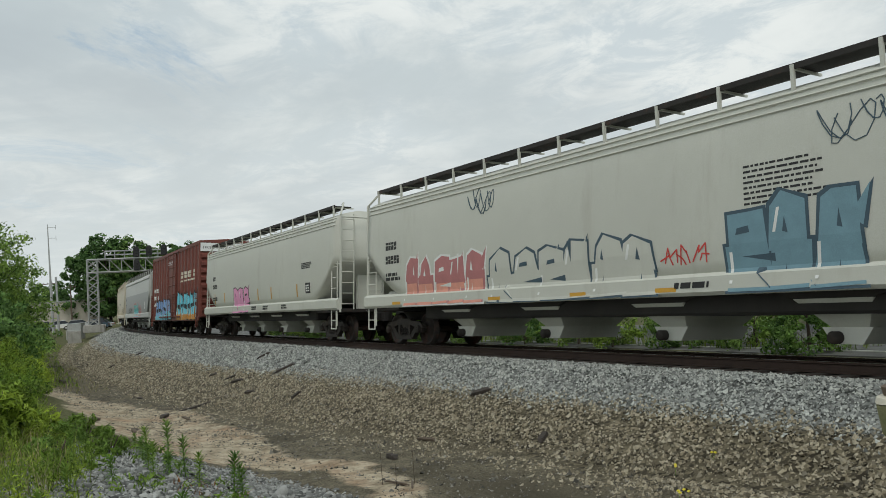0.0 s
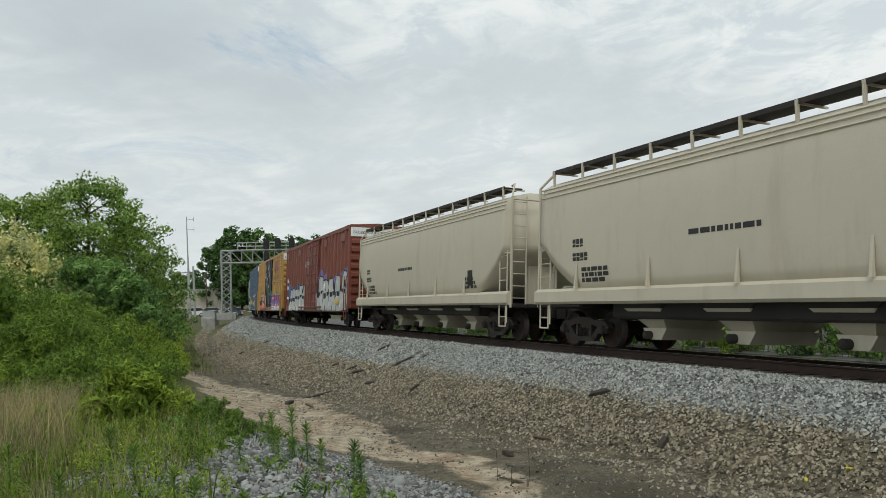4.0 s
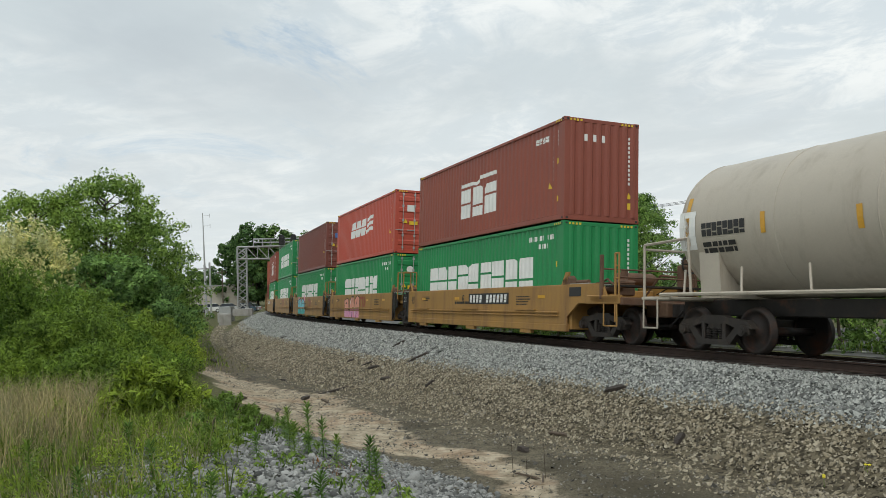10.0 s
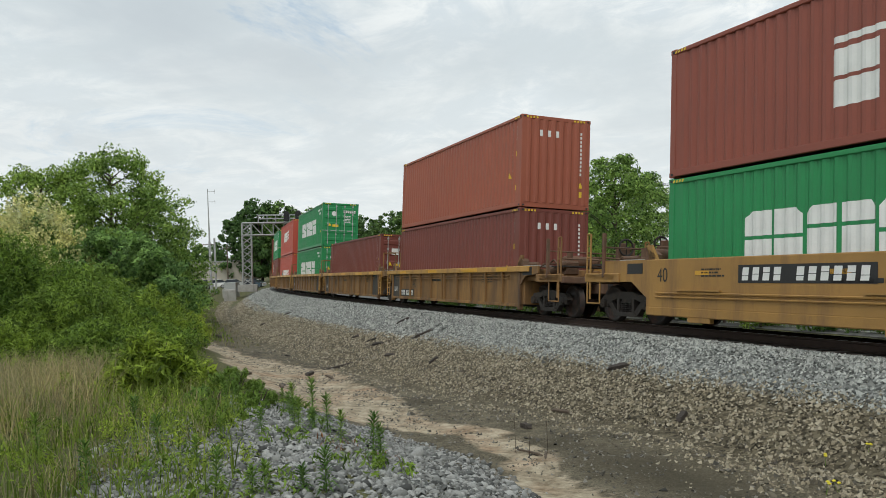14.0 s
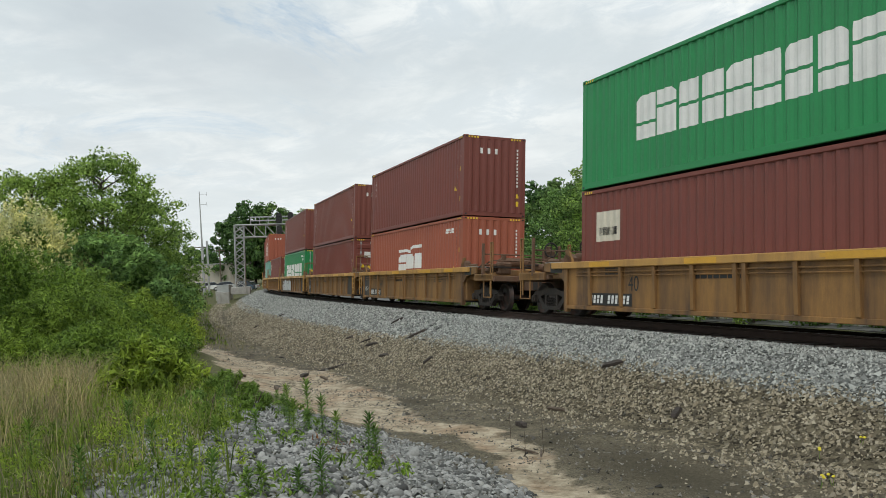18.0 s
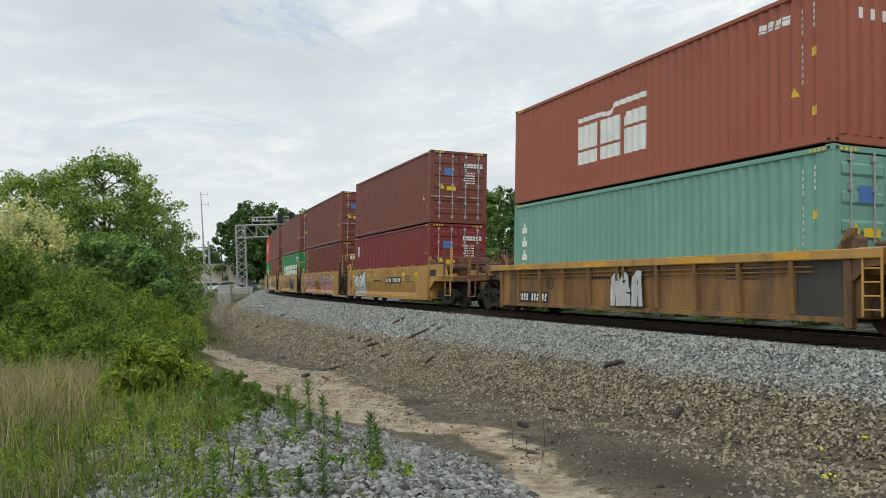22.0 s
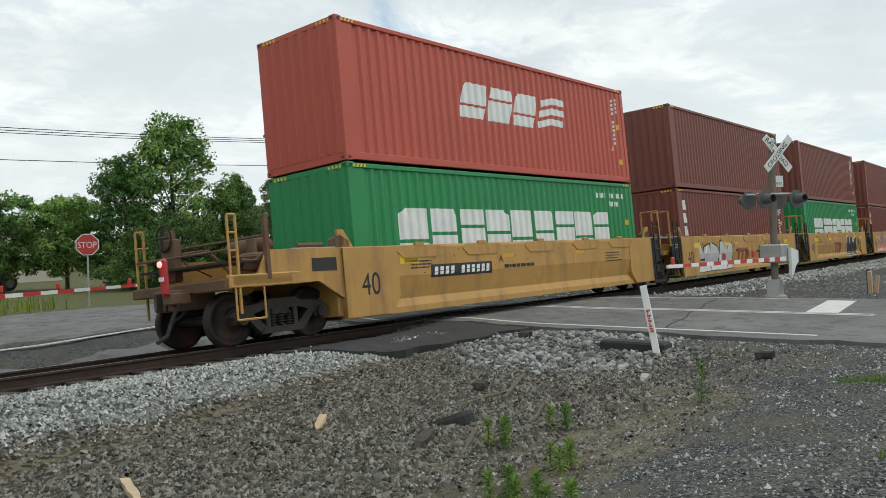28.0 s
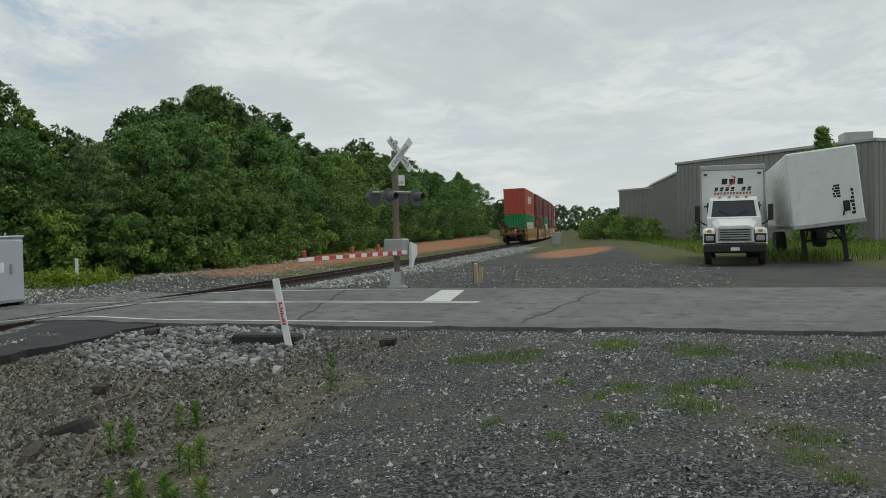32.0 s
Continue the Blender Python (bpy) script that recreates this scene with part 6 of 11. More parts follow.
def well_unit(style, label, rng, rear_truck, front_truck, rear_end, front_end, dark_ends=False, number=None, forty=-6.2):
    """One unit: two side walls, floor, end decks; trucks where this unit carries them."""
    u = thing("well_car", label, "well car", "well cars of the train")
    paint = {"a": "well_yellow", "b": "well_ochre", "c": "well_bright"}[style]
    P = MAT[paint]
    hb = 6.62
    zt = {"a": 1.5, "b": 1.45, "c": 1.6}[style]
    for k, ang in ((-1, 0), (1, 180)):
        turn = pose(0, 0, 0, 0, 0, ang)
        if style == "b":
            wall = part("side_wall", Shape().box(-hb, hb, -1.36, -1.33, 0.24, 1.3, 0.005), P, u, "", False, turn)
            part("top_chord", Shape().box(-hb - 0.6, hb + 0.6, -1.47, -1.26, 1.28, zt, 0.015), MAT["well_bright"], wall, "brighter yellow top chord")
            part("bottom_chord", Shape().box(-hb, hb, -1.40, -1.26, 0.22, 0.32, 0.01), P, wall)
            for x in (-4.0, -2.7, -1.4, -0.13, 0.13, 1.4, 2.7, 4.0):
                put("rib", shared("b_rib", lambda: Shape().prism([(-1.36, 0.3), (-1.42, 0.34), (-1.45, 1.28), (-1.36, 1.28)], -0.05, 0.05, "x").mesh("rib")), P, wall, "", pose(x, 0, 0))
            for a in (-hb, hb - 0.16):
                part("end_post", Shape().box(a, a + 0.16, -1.42, -1.28, 0.14, 1.28, 0.015), P, wall)
            for a, b, at_joint in ((-hb + 0.16, -hb + 1.2, not rear_end), (hb - 1.2, hb - 0.16, not front_end)):
                if at_joint and k < 0:
                    part("end_plate", Shape().box(a, b, -1.372, -1.36, 0.3, 1.27), MAT["grimy_plate"], wall, "grimy dark end plate")
            for x in (-5.35, 5.35):
                put("rib", SHARED["b_rib"], P, wall, "", pose(x, 0, 0))
            for a, b in ((-5.3, -4.4), (-1.6, -0.6), (2.1, 3.4), (5.0, 5.8)):
                part("worn_patch", Shape().box(a, b, -1.474, -1.46, 1.30, zt - 0.03), MAT["orange"], wall, "bright yellow paint patch")
            part("pipe", Shape().pipe([(-hb + 0.6, -1.4, 1.17), (hb - 0.8, -1.4, 1.17)], 0.018).pipe([(-hb + 0.6, -1.4, 1.08), (hb - 0.8, -1.4, 1.08)], 0.014), P, wall)
        elif style == "a":
            wall = part("side_wall", Shape().box(-hb, hb, -1.40, -1.33, 0.42, zt, 0.02), P, u, "", False, turn)
            part("bottom_chord", Shape().box(-hb, hb, -1.41, -1.28, 0.24, 0.44, 0.02), P, wall)
            part("pipe", Shape().pipe([(-hb + 0.4, -1.43, 0.75), (hb - 0.4, -1.43, 0.75)], 0.025).pipe([(-hb + 0.4, -1.43, 0.66), (hb - 0.4, -1.43, 0.66)], 0.02), P, wall)
            for x in (-4.8, 0.0, 4.2):
                part("foot", Shape().box(x - 0.35, x + 0.35, -1.40, -1.28, 0.14, 0.26, 0.01), P, wall)
                part("shelf", Shape().box(x - 0.7, x + 0.7, -1.47, -1.40, 0.80, 0.83), P, wall)
        else:
            wall = part("side_wall", Shape().prism([(-1.40, zt), (-1.42, zt - 0.05), (-1.42, 0.98), (-1.32, 0.52), (-1.38, 0.36), (-1.38, 0.24), (-1.24, 0.24), (-1.24, 0.5), (-1.34, 1.0), (-1.34, zt)], -hb, hb, "x"), P, u, "", False, turn)
            for x in (-4.4, -2.2, 0.3, 2.6, 4.6):
                put("guide_plate", shared("c_guide", lambda: Shape().prism([(-0.75, 1.50), (-0.65, 1.58), (0.65, 1.58), (0.75, 1.50), (0.55, 1.34), (-0.55, 1.34)], -1.437, -1.421).box(-0.14, 0.14, -1.43, -1.36, 1.58, 1.66, 0.01).mesh("guide_plate")), P, wall, "", pose(x, 0, 0))
            for k2 in (-1, 1):
                part("end_plate", Shape().prism([(k2 * hb, 0.26), (k2 * (hb - 1.25), 0.26), (k2 * (hb - 1.5), 0.6), (k2 * (hb - 1.5), 1.58), (k2 * hb, 1.58)], -1.434, -1.33), P, wall)
            part("weld_seam", Shape().box(-hb + 1.25, -hb + 1.28, -1.427, -1.418, 0.95, 1.58).box(hb - 1.3, hb - 1.27, -1.427, -1.418, 0.95, 1.58), MAT["steel_dark"], wall)
    part("well_floor", Shape().box(-hb, hb, -1.3, 1.3, 0.24, 0.36, 0.01), MAT["steel_dark"], u)
    for k, has, end in ((-1, rear_truck, rear_end), (1, front_truck, front_end)):
        X = k * WELL / 2

        def bx(a, b, *r):
            return (min(k * a, k * b), max(k * a, k * b), *r)
        deck = part("end_deck", Shape().box(*bx(hb - 0.1, WELL / 2 + (1.1 if end else -0.15), -1.2, 1.2, 1.02, 1.16, 0.02)).box(*bx(hb - 0.2, hb + 0.1, -1.3, 1.3, 0.3, 1.4, 0.02)), P, u)
        part("corner_guide", Shape().prism([(k * (hb - 0.35), zt), (k * (hb - 0.05), zt), (k * (hb + 0.05), zt + 0.34), (k * (hb - 0.12), zt + 0.34)], -1.36, -1.30), P, deck)
        part("corner_guide", Shape().prism([(k * (hb - 0.35), zt), (k * (hb - 0.05), zt), (k * (hb + 0.05), zt + 0.34), (k * (hb - 0.12), zt + 0.34)], 1.30, 1.36), P, deck)
        if style == "b":
            prof = [(k * hb, zt), (k * (hb + 1.15), zt), (k * (hb + 1.15), zt - 0.22), (k * (hb + 0.3), zt - 0.3), (k * hb, zt - 0.55)]
        elif end:
            prof = [(k * (hb - 0.3), zt), (k * (hb + 1.72), zt), (k * (hb + 2.1), 0.97), (k * (hb + 0.6), 1.0), (k * (hb + 0.28), 0.8), (k * (hb - 0.38), 0.42), (k * (hb - 0.38), 0.9)]
        else:
            prof = [(k * hb, zt), (k * (hb + 0.62), zt - 0.1), (k * (hb + 0.75), zt - 0.4), (k * (hb + 0.7), 0.85), (k * (hb + 0.4), 0.8), (k * hb, 0.3)]
        em = P if end or style == "b" else MAT["black"]
        for ya, yb in ((-1.39, -1.33), (1.33, 1.39)):
            part("end_apron", Shape().prism(prof, ya, yb), em, u, "" if em is P else "black end plate")
        if not end and k < 0 and style != "b":
            lettering(u, "125-T", -hb - 0.7, -1.395, zt - 0.42, 0.27, MAT["letter_white"], wide=0.72)
        part("lift_lug", Shape().prism([(k * (hb - 0.25), zt), (k * (hb + 0.1), zt), (k * (hb + 0.1), zt + 0.16), (k * (hb - 0.02), zt + 0.24), (k * (hb - 0.25), zt + 0.12)], -1.36, -1.15), MAT["brown_gear"], u, "rusty lifting lug")
        part("spigot", Shape().cyl((k * (hb + 0.4), -1.3, zt + 0.06), (k * (hb + 1.0), -1.3, zt + 0.06), 0.05, n=8), MAT["brown_gear"], u)
        part("walkway", Shape().box(*bx(hb + 0.1, hb + 1.15, -1.35, -0.75, zt - 0.02, zt + 0.02)), MAT["galv"], u, "grated steel walkway")
        sh = Shape()
        for y in (-1.38, -0.8):
            sh.pipe([(k * (hb + 0.78), y, zt - 0.3), (k * (hb + 0.78), y, zt + 0.85)], 0.03)
        sh.pipe([(k * (hb + 0.78), -1.38, zt + 0.85), (k * (hb + 0.78), -0.8, zt + 0.85)], 0.02)
        if not end:
            part("grab_rail", sh, P, u)
        if not end:
            ladder(u, k * (hb + 0.42), -1.43, 0.35, zt + (0.5 if style == "c" and not end else 0), MAT["steel_dark"] if style != "b" and not end else (P if style != "b" else MAT["well_bright"]), 0.36, "x", 5)
        if has:
            truck(u, X if not end else k * (WELL / 2 + 0.1))
        if end:
            # coupler end: sill, handrails, brake gear
            part("end_sill", Shape().box(*bx(WELL / 2 - 0.2, WELL / 2 + 1.45, -1.35, 1.35, 1.0, 1.12, 0.02)).box(*bx(WELL / 2 + 1.35, WELL / 2 + 1.5, -1.4, 1.4, 0.95, 1.14, 0.02)), MAT["brown_gear"], u)
            part("side_step", Shape().box(*bx(WELL / 2 + 0.1, WELL / 2 + 1.35, -1.43, -1.36, 1.02, 1.18, 0.01)), P, u)
            part("draft_box", Shape().box(*bx(WELL / 2 + 0.9, WELL / 2 + 1.75, -0.32, 0.32, 0.68, 1.05, 0.03)), MAT["brown_gear"], u)
            e0 = WELL / 2
            G = MAT["brown_gear"]
            for y in (-1.4, 1.4):
                part("hand_post", Shape().pipe([(k * (e0 + 1.2), y, 0.55), (k * (e0 + 1.2), y, 2.2)], 0.028).pipe([(k * (e0 + 1.36), y, 1.1), (k * (e0 + 1.36), y, 2.2), (k * (e0 + 1.2), y, 2.2)], 0.024)
                     .pipe([(k * (e0 + 1.2), y, 1.6), (k * (e0 + 1.36), y, 1.6)], 0.018).pipe([(k * (e0 + 1.2), y, 1.9), (k * (e0 + 1.36), y, 1.9)], 0.018), P, u)
                part("tall_post", Shape().box(*bx(e0 + 0.54, e0 + 0.63, y - 0.04, y + 0.04, 1.1, 2.2, 0.01)), G, u, "rusty brown post")
            part("side_ladder", Shape().pipe([(k * (e0 + 1.3), -1.42, 0.98), (k * (e0 + 1.3), -1.42, 0.45), (k * (e0 + 0.72), -1.42, 0.45), (k * (e0 + 0.72), -1.42, 0.98)], 0.02), P, u)
            part("deck_grating", Shape().box(*bx(e0 + 0.62, e0 + 1.35, -1.3, 1.3, 1.4, 1.44)), MAT["steel_dark"], u, "dark steel grating")
            part("cross_rail", Shape().pipe([(k * (e0 + 1.36), -1.4, 1.62), (k * (e0 + 1.36), 1.4, 1.62)], 0.022).pipe([(k * (e0 + 0.58), -1.4, 1.85), (k * (e0 + 0.58), 1.4, 1.85)], 0.022), G, u)
            part("side_beam", Shape().box(*bx(e0 - 0.1, e0 + 1.42, -1.43, -1.33, 0.98, 1.2, 0.015)), P, u)
            part("brake_stand", Shape().box(*bx(e0 + 0.95, e0 + 1.15, 0.55, 0.95, 1.2, 2.0, 0.03)).box(*bx(e0 + 0.98, e0 + 1.12, 0.66, 0.84, 1.95, 2.15, 0.02)), G, u)
            part("brake_wheel", Shape().turned([(0.23, 0), (0.26, 0.02), (0.23, 0.04), (0.2, 0.02), (0.23, 0)], (k * (e0 + 1.2), 0.75, 2.02), "x", 18).pipe([(k * (e0 + 1.22), 0.55, 2.02), (k * (e0 + 1.22), 0.95, 2.02)], 0.016)
                 .pipe([(k * (e0 + 1.22), 0.75, 1.82), (k * (e0 + 1.22), 0.75, 2.22)], 0.016), MAT["steel_dark"], u)
            part("air_tank", Shape().turned([(0.02, -0.62), (0.13, -0.58), (0.17, -0.5), (0.17, 0.5), (0.13, 0.58), (0.02, 0.62)], (k * (e0 - 0.2), 0.1, zt + 0.16), "y", 14), G, u, "", True)
            part("valve_gear", Shape().box(*bx(e0 + 0.0, e0 + 0.35, -0.7, -0.25, 1.2, 1.62, 0.04)).cyl((k * (e0 + 0.18), -0.48, 1.6), (k * (e0 + 0.18), -0.48, 1.86), 0.09, n=10)
                 .pipe([(k * (e0 - 0.6), -0.9, 1.45), (k * (e0 + 0.3), -1.05, 1.62), (k * (e0 + 0.8), -1.0, 1.3)], 0.025), G, u)
            part("brake_cylinder", Shape().cyl((k * (e0 + 0.35), -1.12, 1.32), (k * (e0 + 0.95), -1.12, 1.38), 0.11, n=12).cyl((k * (e0 + 0.95), -1.12, 1.38), (k * (e0 + 1.3), -1.12, 1.42), 0.03, n=8), G, u)
            part("lever_gear", Shape().pipe([(k * (e0 - 0.7), -1.25, 1.25), (k * (e0 + 0.2), -1.3, 1.5), (k * (e0 + 0.55), -0.4, 1.55)], 0.028).pipe([(k * (e0 + 0.1), 0.2, 1.2), (k * (e0 + 0.5), 0.4, 1.75), (k * (e0 + 1.0), 0.5, 1.7)], 0.028), G, u)
            part("chain", Shape().pipe([(k * (e0 + 1.1), 0.7, 1.9), (k * (e0 + 0.9), 0.5, 1.5), (k * (e0 + 0.6), 0.2, 1.25)], 0.014), MAT["steel_dark"], u)
            part("instruction_plate", Shape().box(*bx(hb + 0.15, hb + 0.75, -1.398, -1.39, 1.18, 1.42)), MAT["black"], u)
            coupler(u, k * (WELL / 2 + 1.55))
    ry = -1.402 if style == "a" else (-1.362 if style == "b" else -1.422)

    def side(x, z):
        if style != "c":
            return ry
        return float(np.interp(z, [0.36, 0.52, 0.98, 1.6], [-1.38, -1.322, -1.42, -1.42]))
    zs = (0.52, 0.98)
    part("marking", drape(bars(-hb + 1.9, -hb + 2.6, 1.1, 1.3, 3, rng, 0.5) + bars(3.6, 4.6, 0.95, 1.25, 4, rng, 0.45) + bars(-1.4, 0.2, 0.98, 1.08, 1, rng, 0.8), side, (), zs), MAT["black"], u)
    for x in (-4.7, -1.2, 2.2, 5.2):
        part("reflector", drape([rect(x - 0.22, x + 0.22, zt - 0.36, zt - 0.27) if style != "b" else rect(x - 0.22, x + 0.22, 1.33, 1.40)], (lambda x_, z_: -1.473) if style == "b" else side, (), zs), MAT["orange"], u)
    lettering(u, "40", forty if style != "b" else -3.75, (ry - 0.005 if style != "c" else -1.438), {"a": 1.0, "b": 0.72, "c": 0.66}[style], {"a": 0.44, "b": 0.5, "c": 0.62}[style], MAT["black"], wide=0.85)
    if style == "c":
        part("sticker", drape([rect(forty + 1.15, forty + 1.75, 1.22, 1.42)], side, (), zs), MAT["yellow_sticker"], u)
        lettering(u, "A", forty + 4.6, ry - 0.005, 1.12, 0.26, MAT["black"])
        tagged(part("chipped_paint", drape([rect(q * 0.17 % 12.4 - 6.2, q * 0.17 % 12.4 - 6.2 + 0.03 + q % 3 * 0.012, 1.0 + q * 0.137 % 0.5, 1.02 + q * 0.137 % 0.5) for q in range(3, 180, 4)], side, (), zs, 0.003), MAT["steel_dark"], u), kind="stuff")
    if style == "b" and not rear_end:
        lettering(u, "125-T", -hb + 0.3, ry - 0.016, 0.55, 0.27, MAT["letter_white"], wide=0.85)
    if number:
        a, b = number
        zn = {"a": (0.98, 1.33), "b": (0.35, 0.65), "c": (0.9, 1.17)}[style]
        nb = part("number_board", drape([rect(a, b, *zn)], side, (), zs), MAT["black"], u)
        part("number", drape(characters(a + 0.1, b - 0.06, zn[0] + 0.05, zn[1] - 0.05, 11, 4), side, (), zs, 0.008), MAT["letter_white"], nb)
    return u, side, zs


MAT["grimy_plate"] = surface("grimy_end_plate", (0.05, 0.047, 0.042), 0.75, 0, 0.3, 1.5, (0.10, 0.07, 0.04), (0.5, 0.8))
MAT["brown_gear"] = surface("rusty_brown_gear", (0.13, 0.075, 0.045), 0.8, 0, 0.3, 3, RUST, (0.5, 0.8), False)


# ---- the consist, front to rear: offsets in metres from the middle of the last load ----
MOVING = []          # (thing, offset, half the distance between its trucks, height of its base)


def runs(ob, u, half, z=0.0):
    MOVING.append((ob, u, half, z))
    return ob


rng = random.Random(11)


def H(x, z):
    return -hopper_side(z) if z > 1.42 else -1.602


# grey covered hopper, the first in view
u0, hl = 521.2, 10.35
car = runs(covered_hopper("covered_hopper", "long pale grey covered hopper car with graffiti", hl, "hopper_grey", 4), u0, hl - 1.95)
part("lettering", drape(blocks(-8.6, -7.9, 2.75, 2.98, 4, rng) + blocks(-8.6, -7.75, 2.35, 2.58, 5, rng) + bars(-8.6, -7.7, 1.85, 2.1, 2, rng), H, (), HOP_Z), MAT["black"], car)
part("lettering", drape(bars(4.15, 5.85, 2.5, 3.2, 8, rng, 0.42) + bars(2.6, 3.6, 1.2, 1.33, 1, rng, 0.8, 0.02), H, (), HOP_Z), MAT["black"], car)
tag_art(car, rng, -7.5, -3.5, 1.12, 2.5, 5, MAT["p_rose"], MAT["letter_white"], H, (), HOP_Z, MAT["p_salmon"])
tag_art(car, rng, -3.2, 2.2, 1.12, 2.4, 6, MAT["hopper_grey"], MAT["p_slate"], H, (), HOP_Z, None, 0.7)
tag_art(car, rng, 2.35, 3.3, 1.6, 2.05, 3, MAT["hopper_grey"], MAT["p_scarlet"], H, (), HOP_Z, None, 0.8)
tag_art(car, rng, 3.75, 6.1, 1.12, 2.6, 3, MAT["p_bluegrey"], MAT["p_slate"], H, (), HOP_Z, None, 0.2)
for x in (-7.9, -3.0, 0.0, 2.4, 7.5):
    part("reflector", drape([rect(x - 0.25, x + 0.25, 1.16, 1.24)], H), MAT["orange"], car)
sc = Shape()
for x0, x1, z0, z1 in ((-4.1, -3.0, 3.3, 3.85), (5.6, 7.2, 3.3, 3.9)):
    for k in range(5):
        ax, az, ph = rng.uniform(0.10, 0.22) * (x1 - x0), rng.uniform(0.2, 0.5) * (z1 - z0), rng.uniform(0, 6)
        cx, cz = x0 + (x1 - x0) * (k + 0.6) / 5.4, (z0 + z1) / 2 + rng.uniform(-0.2, 0.2) * (z1 - z0)
        pts = [(cx + ax * math.sin(1.3 * j * 0.42 + ph), cz + az * math.sin(2.1 * j * 0.42 + ph * 1.7)) for j in range(13)]
        sc.pipe([(x, H(x, z) - 0.004, z) for x, z in pts], 0.009, 4)
tagged(part("scrawl", sc, MAT["p_slate"], car), kind="stuff")

# second hopper
u1, hl = 500.0, 9.35
car = runs(covered_hopper("covered_hopper", "pale grey covered hopper car with a pink graffiti piece", hl, "hopper_grey", 4), u1, hl - 1.95)
part("lettering", drape(blocks(-7.4, -6.9, 2.75, 2.95, 3, rng) + blocks(-7.4, -6.6, 2.35, 2.55, 5, rng) + bars(-7.4, -6.5, 1.75, 1.95, 2, rng) + bars(5.6, 6.7, 2.62, 2.85, 4, rng), H, (), HOP_Z), MAT["black"], car)
tag_art(car, rng, -3.6, -1.1, 1.12, 2.3, 3, MAT["p_pink"], MAT["black"], H, (), HOP_Z, MAT["p_pink"], 0.15)
part("panel", drape([rect(6.0, 6.5, 1.72, 2.1)], H, (), HOP_Z), MAT["black"], car)
part("lettering", drape(bars(6.05, 6.45, 1.78, 2.05, 3, rng, 0.6), H, (), HOP_Z, 0.008), MAT["letter_white"], car)
for x in (-7.0, -5.2, 0.2, 2.0, 5.1):
    part("reflector", drape([rect(x - 0.06, x + 0.06, 1.62, 2.1)], H, (), HOP_Z), MAT["orange"], car)
for x in (-0.6, 1.0, 3.4):
    part("lettering", drape(bars(x, x + 0.7, 1.2, 1.38, 2, rng), H), MAT["black"], car)

# red boxcar
u2, hl = 481.2, 8.4
car = runs(boxcar("boxcar", "oxide red boxcar with blue and turquoise graffiti", hl, "box_red", 1.0, (-1.7, 1.2)), u2, hl - 2.3)
part("lettering", drape(blocks(-7.2, -6.6, 2.75, 3.0, 2, rng) + blocks(-6.2, -5.5, 2.75, 3.0, 2, rng) + blocks(-7.2, -6.6, 2.25, 2.5, 3, rng) + blocks(-6.2, -5.5, 2.25, 2.5, 3, rng) + bars(-7.2, -5.6, 1.8, 2.05, 2, rng), box_side, SIDE["cuts"]), MAT["letter_white"], car)
for i in range(4):
    x = 2.55 + i * 1.2
    for q in (rect(x, x + 0.62, 3.3, 3.46, 0.06), rect(x + 0.08, x + 0.7, 3.5, 3.68, 0.07), rect(x - 0.15, x + 0.72, 3.1, 3.19, 0.04)):
        part("logo", drape([q], box_side, SIDE["cuts"], (), 0.006), MAT["p_cream"], car)
lettering(car, "CLOSE AND LOCK DOORS\nBEFORE MOVING CAR", -0.9, BOX_Y - 0.166, 4.4, 0.13, MAT["letter_white"])
tag_art(car, rng, -6.5, -0.3, 0.86, 2.3, 7, MAT["p_sky"], MAT["black"], box_side, SIDE["cuts"], (1.12,), MAT["p_cyan"], 0.4)
tag_art(car, rng, 1.3, 7.4, 0.86, 2.6, 6, MAT["p_cyan"], MAT["black"], box_side, SIDE["cuts"], (1.12,), MAT["p_amber"], 0.6)

# two-tone grey hopper
u3, hl = 462.2, 10.1
car = runs(covered_hopper("covered_hopper", "grey two-tone covered hopper car with turquoise graffiti", hl, "hopper_cool", 4, False), u3, hl - 1.95)
part("band", drape([[(-hl + 0.75, 2.3), (-hl + 1.6, 1.7), (-hl + 2.2, 1.5), (hl - 2.2, 1.5), (hl - 1.6, 1.7), (hl - 0.75, 2.3), (hl - 0.8, 3.0), (-hl + 0.8, 3.0)]], H, (), HOP_Z, 0.002), MAT["hopper_band"], car, "darker grey band on the side")
part("lettering", drape(blocks(-8.6, -8.0, 2.6, 2.85, 4, rng) + blocks(-8.6, -8.1, 2.1, 2.3, 3, rng), H, (), HOP_Z), MAT["black"], car)
tag_art(car, rng, -1.4, 2.1, 1.12, 2.35, 5, MAT["p_teal"], MAT["p_scarlet"], H, (), HOP_Z, MAT["p_cyan"], 0.4)
tag_art(car, rng, -6.1, -3.2, 1.4, 2.2, 6, MAT["hopper_band"], MAT["black"], H, (), HOP_Z, None, 0.9)
tag_art(car, rng, 2.3, 4.2, 1.15, 2.2, 5, MAT["hopper_band"], MAT["p_scarlet"], H, (), HOP_Z, None, 0.9)
part("panel", drape([rect(6.4, 6.75, 1.75, 2.3)], H, (), HOP_Z), MAT["letter_white"], car)

